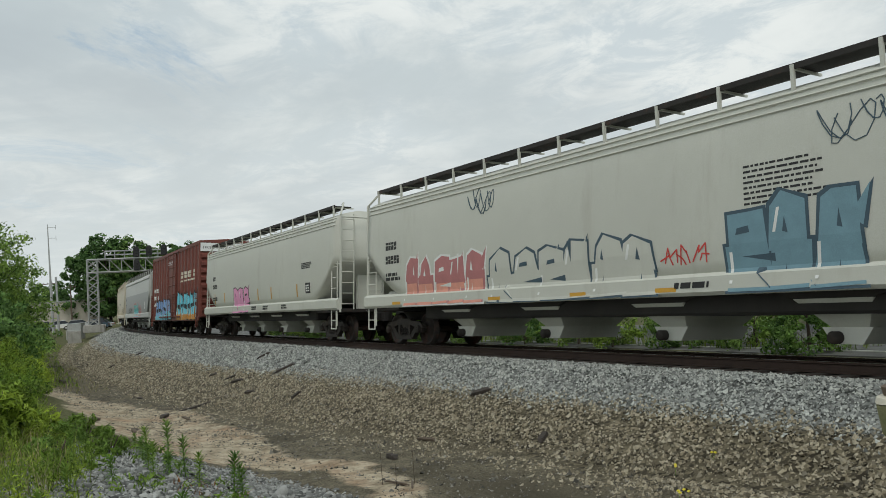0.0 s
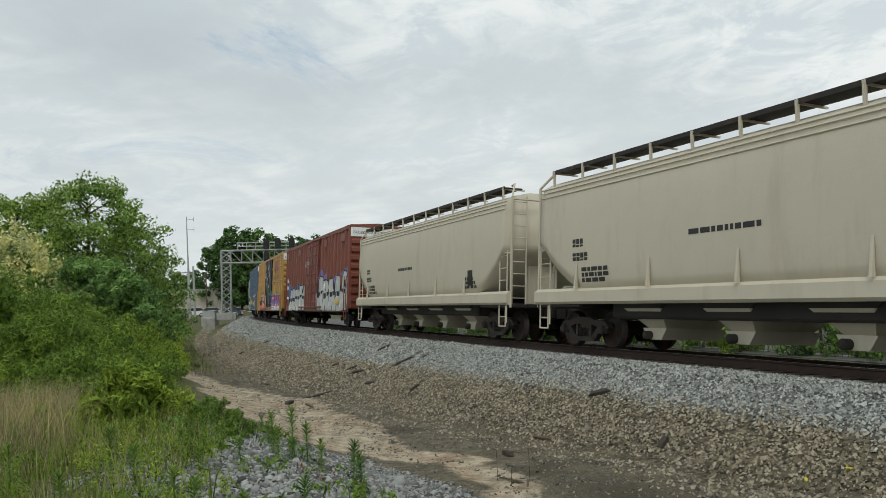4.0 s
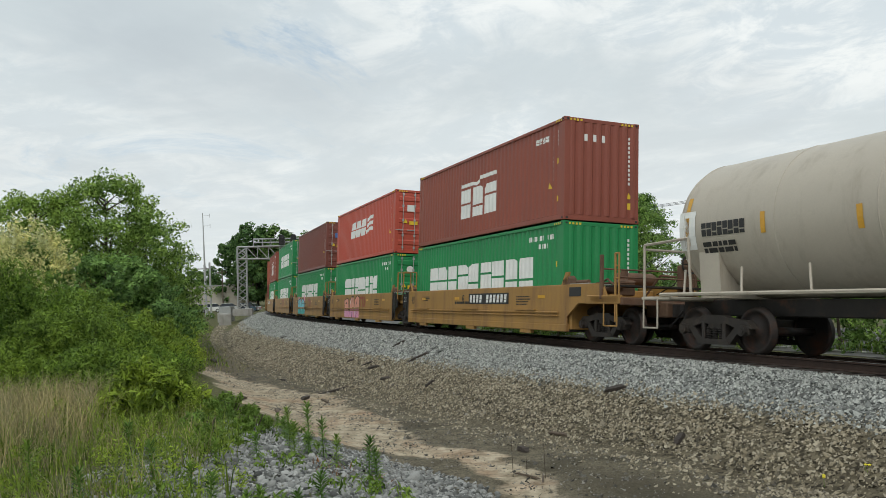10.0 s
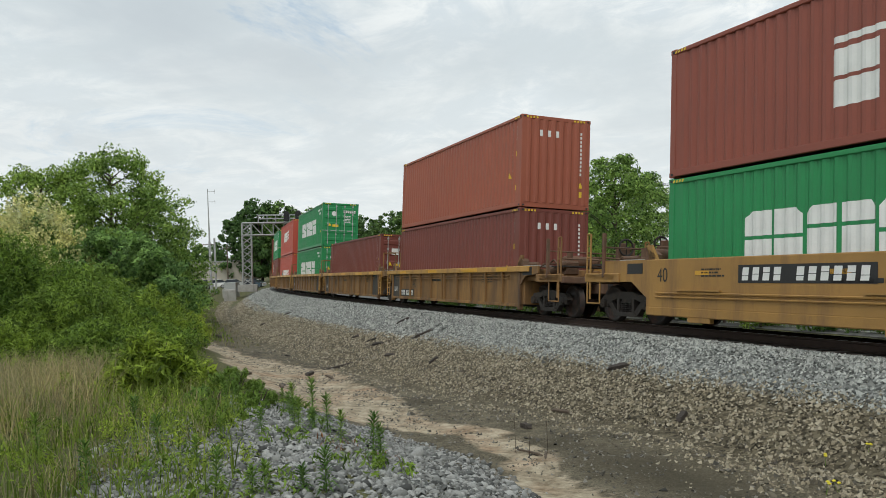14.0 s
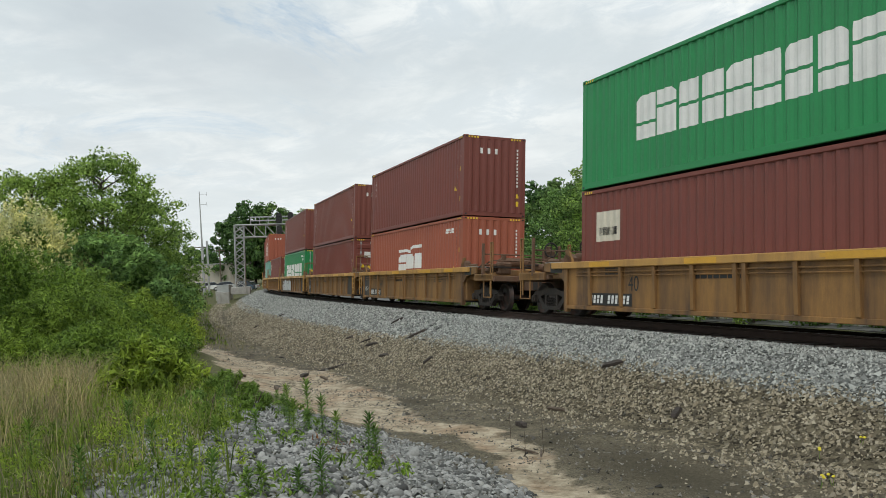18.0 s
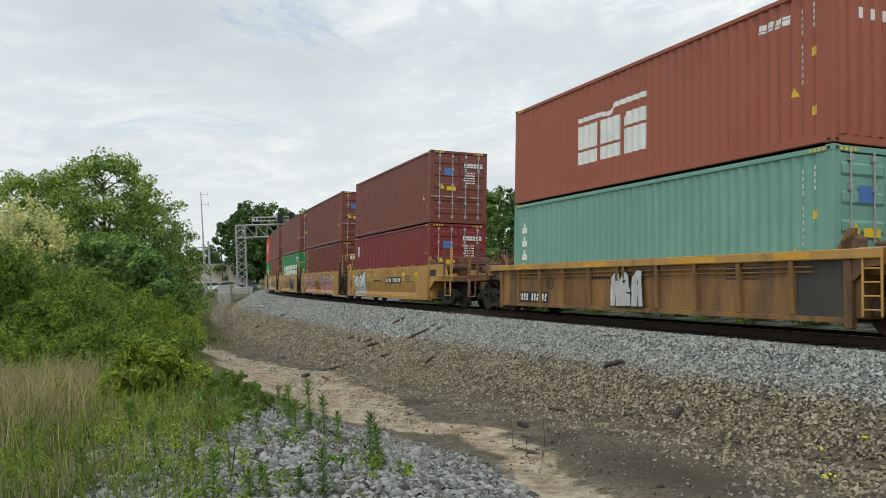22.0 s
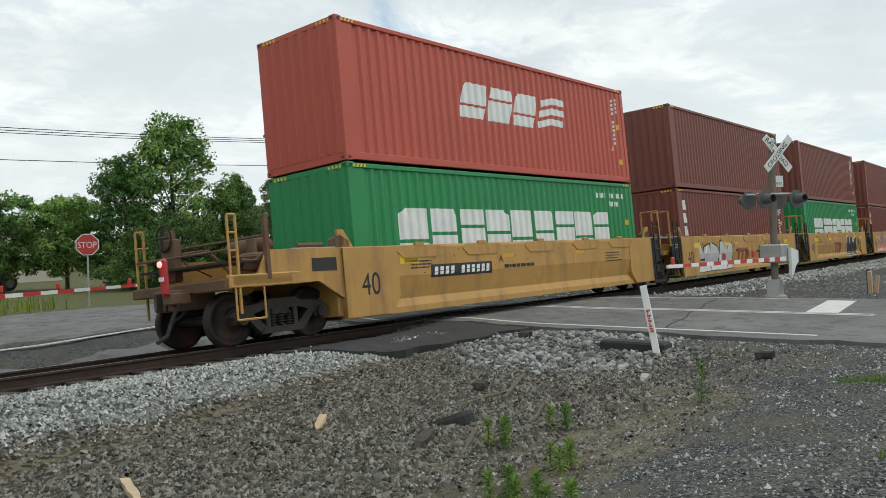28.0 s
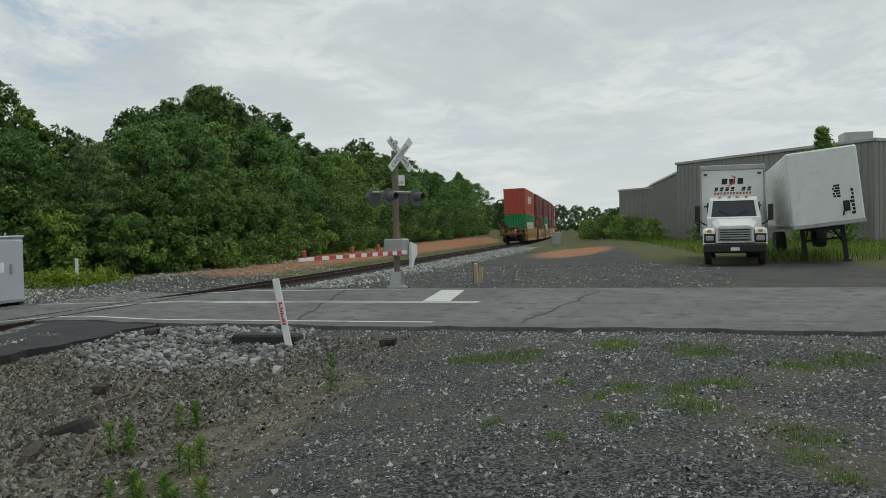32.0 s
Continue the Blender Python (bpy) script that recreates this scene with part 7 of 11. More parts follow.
# two cream hoppers
for u, hl, lb in ((442.6, 8.6, "cream covered hopper car with ribbed sides"), (424.6, 8.35, "cream covered hopper car with rusty streaks")):
    car = runs(covered_hopper("covered_hopper", lb, hl, "hopper_cream", 4), u, hl - 1.95)
    part("lettering", drape(blocks(-6.4, -5.9, 2.5, 2.7, 3, rng) + blocks(-6.4, -5.7, 2.15, 2.35, 4, rng) + bars(-6.0, -4.8, 1.6, 2.0, 3, rng) + bars(-2.0, 0.3, 2.45, 2.6, 1, rng) + bars(4.8, 5.9, 1.6, 2.0, 3, rng), H, (), HOP_Z), MAT["black"], car)
    for x in (-6.2, -3.3, -0.6, 2.3, 4.9):
        part("stake", Shape().prism([(-1.66, 1.45), (-1.575, 1.45), (-1.59, 2.1)], x - 0.03, x + 0.03, "x"), MAT["hopper_cream"], car)
    part("panel", drape([rect(5.1, 5.5, 1.7, 2.2)], H, (), HOP_Z), MAT["black"], car)

# long brown boxcar
u4, hl = 405.2, 9.85
car = runs(boxcar("boxcar", "long brown boxcar with silver graffiti letters", hl, "box_maroon", 0.82, (-1.8, 2.0)), u4, hl - 2.3)
part("lettering", drape(blocks(-9.0, -8.5, 2.75, 3.0, 2, rng) + blocks(-8.3, -7.85, 2.75, 3.0, 2, rng) + blocks(-9.0, -8.5, 2.25, 2.5, 3, rng) + blocks(-8.3, -7.85, 2.25, 2.5, 3, rng) + bars(-9.0, -8.0, 1.6, 1.8, 2, rng), box_side, SIDE["cuts"]), MAT["letter_white"], car)
for x in (-8.6, -4.0, 3.9, 8.3):
    part("vent_panel", Shape().box(x - 0.35, x + 0.35, BOX_Y - 0.09, BOX_Y, 4.4, 4.8, 0.01), MAT["box_maroon"], car)
lettering(car, "CLOSE AND LOCK\nBOTH DOORS BEFORE\nMOVING CAR", -1.5, BOX_Y - 0.166, 3.75, 0.13, MAT["letter_white"])
tag_art(car, rng, -7.8, -2.2, 0.86, 2.5, 5, MAT["p_silver"], MAT["black"], box_side, SIDE["cuts"], (1.12,), MAT["letter_white"], 0.5, MAT["p_blue"])
tag_art(car, rng, 2.0, 9.2, 0.86, 2.9, 5, MAT["p_silver"], MAT["black"], box_side, SIDE["cuts"], (1.12,), MAT["p_silver"], 0.5, MAT["p_violet"])
part("sticker", drape([rect(6.9, 7.6, 1.2, 1.45)], lambda x, z: BOX_Y - 0.11), MAT["yellow_sticker"], car)

# yellow boxcar with black plug doors
u5, hl = 384.6, 9.6
car = runs(boxcar("boxcar", "yellow boxcar with black double doors and bright graffiti", hl, "box_yellow", 1.17, (-2.3, 2.2), mid_rail=(2.05, 3.1, 4.15), door_paint="box_black"), u5, hl - 2.3)
part("lettering", drape(blocks(-7.9, -7.2, 2.62, 2.9, 2, rng, 0.05, 0.4) + blocks(-6.75, -6.05, 2.62, 2.9, 2, rng, 0.05, 0.4) + blocks(-7.9, -7.2, 2.2, 2.48, 2, rng, 0.05, 0.4) + blocks(-6.75, -6.05, 2.2, 2.48, 2, rng, 0.05, 0.4), box_side, SIDE["cuts"]), MAT["black"], car)
lettering(car, "next\nload", -7.92, BOX_Y - 0.008, 3.75, 0.34, MAT["black"], slant=0.2)
lettering(car, "any\nroad", -5.62, BOX_Y - 0.008, 3.8, 0.34, MAT["black"], slant=0.2)
part("logo", drape([[(-6.85, 3.25), (-6.5, 3.25), (-5.85, 4.35), (-6.2, 4.35)]], box_side, SIDE["cuts"]), MAT["p_blue"], car)
part("logo", drape([[(-6.85, 4.35), (-6.5, 4.35), (-5.85, 3.25), (-6.2, 3.25)]], box_side, SIDE["cuts"], (), 0.008), MAT["p_scarlet"], car)
lettering(car, "RAILCAR POOLING EXPERTS", 2.5, BOX_Y - 0.08, 3.25, 0.42, MAT["black"], wide=0.95)
for x in (4.4, 5.2, 6.0):
    part("logo", drape([rect(x, x + 0.6, 3.85, 4.7, 0.1)], lambda x, z: BOX_Y - 0.075), MAT["p_ttx_red"], car)
tag_art(car, rng, -6.8, -1.1, 0.86, 2.3, 5, MAT["p_salmon"], MAT["black"], box_side, SIDE["cuts"], (1.12,), MAT["p_scarlet"], 0.3, MAT["p_sea"])
tag_art(car, rng, 2.3, 8.3, 0.86, 2.2, 6, MAT["p_magenta"], MAT["p_violet"], box_side, SIDE["cuts"], (1.12,), MAT["letter_white"], 0.5, MAT["p_sea"])
for i, tx in ((0, "CLOSE THIS DOOR\nBEFORE CLOSING\nMAIN DOOR"), (1, "CIERRE ESTA PUERTA\nANTES DE CERRAR\nLA PUERTA PRINCIPAL")):
    lettering(car, tx, -2.0, BOX_Y - 0.166, 4.45 - i * 0.6, 0.15, MAT["letter_white"])
    lettering(car, tx, 0.2, BOX_Y - 0.166, 4.45 - i * 0.6, 0.15, MAT["letter_white"])
for x, z in ((-1.4, 2.9), (-0.8, 2.3), (0.6, 2.7), (1.2, 2.0), (-0.4, 3.3)):
    part("sticker", drape([rect(x, x + 0.22, z, z + 0.25)], lambda a, b: BOX_Y - 0.13), MAT["letter_white"], car)

# blue boxcar
u6, hl = 365.6, 8.4
car = runs(boxcar("boxcar", "faded blue boxcar with rust patches and graffiti", hl, "box_blue", 1.02, (-1.7, 1.3), mid_rail=(2.9,), rib=0.1), u6, hl - 2.3)
r6 = random.Random(61)
x, crest = -6.1, []
while x < -1.75:
    crest.append((x, 2.05 + r6.uniform(-0.28, 0.16) + (0.12 if x > -2.8 else 0)))
    x += r6.uniform(0.1, 0.3)
for (xa, za), (xb, zb) in zip(crest, crest[1:]):
    part("overpaint", drape([[(xa, 0.84), (xb, 0.84), (xb, zb), (xa, za)]], box_side, SIDE["cuts"], (1.12,), 0.004), MAT["blue_teal"], car, "mottled teal overpaint")
part("overpaint", drape([rect(-6.25, -6.1, 0.84, 1.3)], box_side, SIDE["cuts"], (1.12,), 0.004), MAT["blue_teal"], car, "mottled teal overpaint")
# thin white tag lines along its crest and loose scrawls
x = -6.0
while x < -1.9:
    path, z = [], 2.0 + r6.uniform(-0.1, 0.15)
    for k in range(r6.randint(4, 9)):
        path.append((x, z + (0.2 if k % 2 else -0.12) * r6.uniform(0.2, 1.2)))
        x += r6.uniform(0.03, 0.12)
    part("graffiti", drape(stroke_polys([path], 0.011, 0.86), box_side, SIDE["cuts"], (1.12,), 0.007, 0.00002), MAT["letter_white"], car, "thin white tag lines")
    x += r6.uniform(0.05, 0.3)
for cx, cz, rx, rz, a0, a1 in ((-6.0, 1.72, 0.16, 0.14, 0.0, 6.0), (-4.75, 1.75, 0.3, 0.3, 0.2, 3.0), (-2.4, 2.62, 0.3, 0.05, 2.6, 6.6), (-7.4, 1.3, 0.12, 0.2, 1.5, 5.5), (-6.6, 1.2, 0.3, 0.24, 3.6, 6.2), (-1.2, 2.0, 0.3, 0.28, 0.2, 3.4), (-0.4, 2.75, 0.25, 0.12, 0.0, 5.0), (-7.55, 3.3, 0.1, 0.35, 1.8, 4.6)):
    arc = [(cx + rx * math.cos(a0 + (a1 - a0) * k / 9), cz + rz * math.sin(a0 + (a1 - a0) * k / 9)) for k in range(10)]
    part("graffiti", drape(stroke_polys([arc], 0.013, 0.86), box_side, SIDE["cuts"], (1.12,), 0.007, 0.00002), MAT["letter_white"], car, "thin white tag lines")
part("graffiti", drape(stroke_polys([[(-2.75, 1.25), (-2.75, 0.88), (-2.9, 1.02)], [(-2.75, 0.88), (-2.6, 1.02)]], 0.015, 0.86), box_side, SIDE["cuts"], (1.12,), 0.008), MAT["letter_white"], car, "white arrow")
placard = part("placard_board", Shape().box(-3.72, -3.02, BOX_Y - 0.105, BOX_Y - 0.005, 1.38, 1.84, 0.01), MAT["blue_teal"], car, "teal placard board")
part("inset", Shape().box(-3.66, -3.08, BOX_Y - 0.113, BOX_Y - 0.104, 1.45, 1.78, 0.003), MAT["box_black"], placard, "dark worn inset")
for xa, xb, za, zb in ((-7.05, -6.36, 2.18, 2.53), (-7.18, -5.86, 1.80, 2.16)):
    part("number_panel", drape([rect(xa, xb, za, zb)], box_side, SIDE["cuts"], (), 0.006), MAT["letter_white"], car)
part("lettering", drape(blocks(-6.95, -6.46, 2.23, 2.48, 2, r6) + blocks(-7.12, -5.9, 1.85, 2.11, 6, r6), box_side, SIDE["cuts"], (), 0.010), MAT["black"], car)
part("lettering", drape(bars(-7.2, -6.6, 1.42, 1.72, 2, r6) + bars(-7.2, -6.5, 0.98, 1.16, 3, r6, 0.5), box_side, SIDE["cuts"], (1.12,), 0.006), MAT["letter_white"], car)
part("sticker", drape([rect(-7.2, -6.4, 1.24, 1.30), rect(-7.2, -6.4, 1.33, 1.36)], box_side, SIDE["cuts"], (), 0.006), MAT["yellow_sticker"], car, "yellow pressing strip")
for xa, za in ((-4.57, 2.17), (-4.68, 1.28)):
    part("stencil", drape([rect(xa, xa + 0.3, za, za + 0.03), rect(xa, xa + 0.3, za + 0.27, za + 0.3), rect(xa, xa + 0.025, za, za + 0.3), rect(xa + 0.275, xa + 0.3, za, za + 0.3), rect(xa + 0.08, xa + 0.22, za + 0.2, za + 0.23), rect(xa + 0.13, xa + 0.16, za + 0.07, za + 0.17)], box_side, SIDE["cuts"], (), 0.007), MAT["letter_white"], car, "small white stencil box")
part("sticker", drape([rect(-2.35, -2.1, 2.62, 2.74)], box_side, SIDE["cuts"], (), 0.006), MAT["letter_white"], car)
for xa, xb in ((-7.9, -1.8), (1.4, 7.9)):
    x = xa
    while x < xb:
        part("rust_patch", drape([[(x, 2.947), (x + 0.96, 2.947), (x + 0.9, 2.985 + 0.03 * r6.random()), (x + 0.05, 2.975 + 0.04 * r6.random())]], box_side, SIDE["cuts"], (), 0.004), MAT["rust_bloom"], car, "rust along the rail")
        x += 1.02
lettering(car, "CLOSE AND LOCK DOORS\nBEFORE MOVING CAR", -0.9, BOX_Y - 0.166, 4.2, 0.12, MAT["letter_white"])
tag_art(car, rng, 1.6, 5.0, 0.88, 2.4, 5, MAT["p_brown"], MAT["letter_white"], box_side, SIDE["cuts"], (1.12,), None, 0.5)
tag_art(car, rng, 5.4, 6.8, 0.88, 1.7, 3, MAT["box_blue"], MAT["letter_white"], box_side, SIDE["cuts"], (1.12,), None, 0.8)
for x, z in ((-5.24, 1.26), (-2.94, 1.26), (-0.74, 1.44), (1.7, 1.26), (4.2, 1.26)):
    part("reflector", Shape().box(x - 0.07, x + 0.07, BOX_Y - (0.2 if abs(x) < 1.3 else 0.125), BOX_Y - 0.09, z, z + 0.5, 0.008), MAT["yellow_sticker"], car, "yellow upright marker bar")
for xa, xb, za, zb in ((-1.6, -1.1, 1.7, 2.0), (-1.62, -0.9, 1.15, 1.45), (-0.5, 0.4, 1.15, 1.5)):
    part("rust_patch", drape([rect(xa, xb, za, zb, 0.1)], lambda a, b: BOX_Y - 0.119, (), (), 0.004), MAT["p_brown"], car, "brown patch on the door")

# mint hopper
u7, hl = 346.0, 10.3
car = runs(covered_hopper("covered_hopper", "rust-streaked white covered hopper car painted over in mint green", hl, "hopper_mint", 4, False), u7, hl - 1.95)
r7, foot = random.Random(71), [1.42] + HOP_Z
for q in ([(-7.1, 1.0), (-1.9, 1.0), (-1.5, 2.4), (-1.5, 3.9), (-6.6, 3.8), (-7.0, 2.5)], [(-1.9, 1.0), (2.4, 1.0), (2.6, 2.4), (2.8, 3.9), (-1.5, 3.9), (-1.5, 2.4)], [(2.4, 1.0), (7.2, 1.0), (7.2, 2.4), (7.0, 3.95), (2.8, 3.9), (2.6, 2.4)]):
    part("graffiti", drape([q], H, (), foot, 0.003), MAT["mint"], car, "pale mint letter form")
for pieces in ([[(-2.05, 1.4), (-1.5, 1.4), (-1.3, 2.4), (-1.35, 3.88), (-1.75, 3.9), (-1.75, 2.4)], [(-2.9, 0.98), (-1.6, 0.98), (-1.5, 1.4), (-2.05, 1.4)]],
               [[(1.5, 2.62), (2.05, 2.5), (2.4, 2.2), (2.75, 2.4), (3.0, 3.2), (2.4, 3.3), (2.05, 2.8)], [(2.4, 3.3), (3.0, 3.2), (3.35, 3.95), (2.6, 3.95)], [(2.5, 1.5), (2.85, 1.4), (2.75, 2.4), (2.4, 2.2)], [(2.3, 0.98), (2.95, 0.98), (2.85, 1.42), (2.5, 1.5)]],
               [[(5.6, 2.62), (6.2, 2.4), (7.15, 2.45), (7.25, 3.0), (6.7, 3.4), (6.3, 2.85)], [(6.7, 3.4), (7.25, 3.0), (7.3, 3.95), (6.6, 3.95)], [(6.2, 2.4), (6.6, 1.6), (7.65, 1.5), (7.6, 2.1), (7.15, 2.45)], [(6.55, 0.98), (7.65, 0.98), (7.65, 1.5), (6.6, 1.6)]],
               [rect(-4.9, -3.1, 2.0, 3.0, 0.06)], [rect(0.0, 1.1, 2.88, 3.45, 0.1)], [rect(-0.1, 1.05, 1.85, 2.32, 0.06)], [rect(3.95, 5.1, 2.65, 3.35, 0.14)], [rect(3.95, 5.2, 1.5, 2.1, 0.02), [(3.85, 0.98), (4.45, 0.98), (4.6, 1.5), (3.95, 1.5)]],
               [[(-7.1, 1.4), (-6.95, 1.4), (-6.85, 2.5), (-6.5, 3.8), (-6.7, 3.8), (-7.0, 2.5)]]):
    part("graffiti", drape(pieces, H, (), foot, 0.006), MAT["mint_dark"], car, "dark mint letter shadow")
part("graffiti", drape([[(-4.4, 2.1), (-3.65, 2.1), (-3.6, 2.5), (-4.0, 2.42), (-4.35, 2.52)]], H, (), HOP_Z, 0.009), MAT["letter_white"], car)
for q in ([(5.0, 3.5), (5.7, 3.45), (6.1, 3.9), (5.3, 3.9)], [(5.2, 2.9), (5.6, 3.0), (5.9, 3.5), (5.3, 3.45)], [(2.0, 3.3), (2.3, 3.4), (2.5, 3.85), (1.9, 3.85)]):
    part("graffiti", drape([q], H, (), HOP_Z, 0.005), MAT["mint_pale"], car, "pale mint highlight")
part("sign_plate", drape([rect(5.62, 6.12, 1.72, 2.06)], H, (), HOP_Z, 0.012), MAT["black"], car)
part("lettering", drape(bars(5.68, 6.06, 1.76, 2.02, 3, r7), H, (), HOP_Z, 0.015), MAT["letter_white"], car)
part("sign_plate", drape([rect(4.62, 5.12, 1.0, 1.36)], H, (), foot, 0.012), MAT["letter_white"], car)
part("lettering", drape(bars(4.5, 5.15, 1.6, 1.95, 4, r7, 0.5), H, (), HOP_Z, 0.012), MAT["letter_white"], car)
part("lettering", drape(blocks(-8.3, -7.5, 2.5, 2.72, 4, r7) + blocks(-8.3, -7.3, 2.05, 2.3, 6, r7) + bars(-8.3, -7.4, 1.5, 1.75, 2, r7) + bars(7.3, 8.1, 2.3, 2.6, 4, r7, 0.6), H, (), HOP_Z), MAT["black"], car)
part("rust_run", drape([[(7.0, 4.02), (8.3, 4.02), (8.2, 3.6), (7.95, 3.1), (7.7, 2.75), (7.5, 2.85), (7.35, 3.2), (7.3, 3.6)]], H, (), HOP_Z, 0.010), MAT["rust_bloom"], car, "broad orange rust run")
for x, za, zb in ((8.05, 1.75, 2.6), (6.45, 1.55, 2.1), (2.95, 1.5, 2.0), (0.1, 1.5, 1.8), (-6.2, 1.5, 1.9), (-7.4, 2.7, 3.6), (-3.9, 1.5, 2.0)):
    part("rust_run", drape([[(x - 0.07, zb), (x + 0.07, zb), (x + 0.05, za + 0.2), (x, za), (x - 0.05, za + 0.2)]], H, (), HOP_Z, 0.011), MAT["rust_bloom"], car)
part("rust_patch", drape([[(-9.3, 3.93), (9.0, 3.98), (9.0, 4.12), (-9.3, 4.16)]], lambda x, z: -1.606, np.arange(-9, 9, 1.0), HOP_Z, 0.004), MAT["rust_bloom"], car, "rusty line along the eave")
for i in range(26):
    x, dz = -9.3 + i * 0.7 * (0.35 if i < 8 else 1.0) + rng.uniform(-0.1, 0.1) - (0 if i < 8 else -3.7), rng.uniform(0.12, 0.4) * (2.6 if i < 8 else 1.0)
    if x < 9.0:
        wx = rng.uniform(0.06, 0.2)
        part("rust_run", drape([[(x - wx, 3.96), (x + wx, 3.96), (x + wx * 0.5, 3.96 - dz * 0.6), (x, 3.96 - dz), (x - wx * 0.7, 3.96 - dz * 0.5)]], H, (), HOP_Z, 0.008), MAT["rust_bloom"], car)

# tank car
runs(tank_car("tank_car", "cream pressure tank car with a railed top platform", 8.25), 327.3, 6.35)

# five-unit well cars
BASE_UP = 0.40
EV, HW, HA = big_blocks, wave_logo, arrow_logo


def load(u, paint, label, upper, door_front, marks=()):
    c = container(label, paint, door_front, rng, marks)
    runs(c, u, WELL / 2, BASE_UP + (CH + 0.028 if upper else 0.0))
    return c


def five(style, us, dark, boards):
    out = []
    for i, u in enumerate(us):
        lb = {"a": "ochre yellow articulated well car unit with pipes along its side", "b": "dirty ochre ribbed well car unit with a bright top chord",
              "c": "bright yellow smooth-sided well car unit"}[style]
        un, side, zs = well_unit(style, lb, rng, True, i == 0, i == 4, i == 0, dark, boards.get(i))
        runs(un, u, WELL / 2)
        out.append((un, side, zs))
    return out


GREEN = "green corrugated shipping container with white block lettering"
BROWN = "brown corrugated shipping container"
MAROON = "dark maroon corrugated shipping container"
REDC = "bright red corrugated shipping container with a white logo"
RUSTC = "rust red corrugated shipping container with a white logo"

ua = [308.9 - i * WELL for i in range(5)]
A = five("a", ua, True, {0: (-0.11, 3.06), 4: (-3.63, -0.47)})
load(ua[0], "c_green", GREEN, False, False, EV(rng, -4.7, 4.3))
load(ua[0], "c_rust", RUSTC, True, False, HA(rng, -1.6))
load(ua[1], "c_green", GREEN, False, True, EV(rng))
load(ua[1], "c_red", REDC, True, True, HW(rng, -2.7))
load(ua[2], "c_green", GREEN, False, True, EV(rng))
load(ua[2], "c_brown", BROWN, True, True)
load(ua[3], "c_green", GREEN, False, True, EV(rng))
load(ua[3], "c_green", GREEN, True, True, EV(rng))
load(ua[4], "c_green", GREEN, False, True, EV(rng))
load(ua[4], "c_rust", RUSTC, True, False, HA(rng, -1.6))
un, sd, zs = A[2]
tag_art(un, rng, -3.9, -0.7, 0.3, 1.45, 4, MAT["p_cyan"], MAT["black"], sd, (), (), MAT["p_teal"], 0.4, MAT["p_pink"])
un, sd, zs = A[1]
tag_art(un, rng, -2.7, 0.6, 0.3, 1.45, 3, MAT["p_salmon"], MAT["black"], sd, (), (), MAT["p_pink"], 0.4)
for k in (1, 2, 3):
    for polys in chevron_mark(0.75, 0.86, 1.36):
        part("logo", drape(polys, A[k][1], (), (), 0.006), MAT["p_ttx_red"], A[k][0])
un, sd, zs = A[4]
lettering(un, "A", 0.18, -1.408, 1.03, 0.42, MAT["black"], slant=0.2)
lettering(A[0][0], "B", -0.75, -1.408, 1.02, 0.4, MAT["black"], slant=0.2)
for tx, x in (("next\nload", 0.72), ("any\nroad", 1.36)):
    lettering(un, tx, x, -1.408, 1.2, 0.13, MAT["black"], slant=0.2)
part("logo", drape([[(1.02, 1.03), (1.1, 1.03), (1.3, 1.32), (1.22, 1.32)]], sd, (), (), 0.004), MAT["p_blue"], un)
part("logo", drape([[(1.22, 1.03), (1.3, 1.03), (1.1, 1.32), (1.02, 1.32)]], sd, (), (), 0.006), MAT["p_scarlet"], un)

ub = [226.95 - i * WELL for i in range(5)]
five("b", ub, True, {0: (-5.5, -3.6), 4: (-5.5, -3.6)})
load(ub[0], "c_maroon", MAROON, False, False)
load(ub[0], "c_orange", "orange-brown corrugated shipping container", True, False)
load(ub[1], "c_maroon", MAROON, False, True)
load(ub[2], "c_green", GREEN, False, True, EV(rng))
load(ub[2], "c_green", GREEN, True, True, EV(rng))
load(ub[3], "c_red", "orange-red corrugated shipping container with white block lettering", False, False, [(slabs(-2.8, 2.7, 0.85, 1.55, 7, rng), "letter_white", "logo"), ([[[(-4.4, 0.55), (-3.1, 0.55), (-3.5, 1.5), (-3.8, 1.6)]]], "p_sea", "logo")])
load(ub[3], "c_red", REDC, True, False, HW(rng, -2.8))
load(ub[4], "c_maroon", MAROON, False, False, [([[rect(-5.4, -4.4, 1.55, 2.3)]], "p_cream", "logo"), ([[rect(-5.3, -4.5, 1.7, 1.9)]], "black", "logo_bar")])
load(ub[4], "c_green", GREEN, True, True, EV(rng))

uc = [144.4 - i * WELL for i in range(5)]
Cc = five("b", uc, True, {0: (-5.5, -3.6), 4: (-5.5, -3.6)})
load(uc[0], "c_orange", "orange-brown corrugated shipping container with a white logo", False, False, HA(rng, -1.5))
load(uc[0], "c_maroon", MAROON, True, False, side_word(rng))
load(uc[1], "c_maroon", MAROON, False, True, side_word(rng))
load(uc[1], "c_brown", BROWN, True, False, side_word(rng, n=6))
load(uc[2], "c_green", GREEN, False, True, EV(rng, -4.7, 4.3))
load(uc[2], "c_brown", BROWN, True, False, side_word(rng, n=6))
load(uc[3], "c_maroon", MAROON, False, True, [([[rect(-5.6, -4.9, 1.8, 2.4)]], "p_cream", "logo"), ([[rect(-5.5, -5.0, 1.95, 2.1)]], "black", "logo_bar")])
load(uc[4], "c_mint", "faded mint green corrugated shipping container", False, True, side_word(rng, -5.6, 5, 2.4, 0.4, 0.3))
load(uc[4], "c_orange", RUSTC, True, False, HA(rng, -2.4))
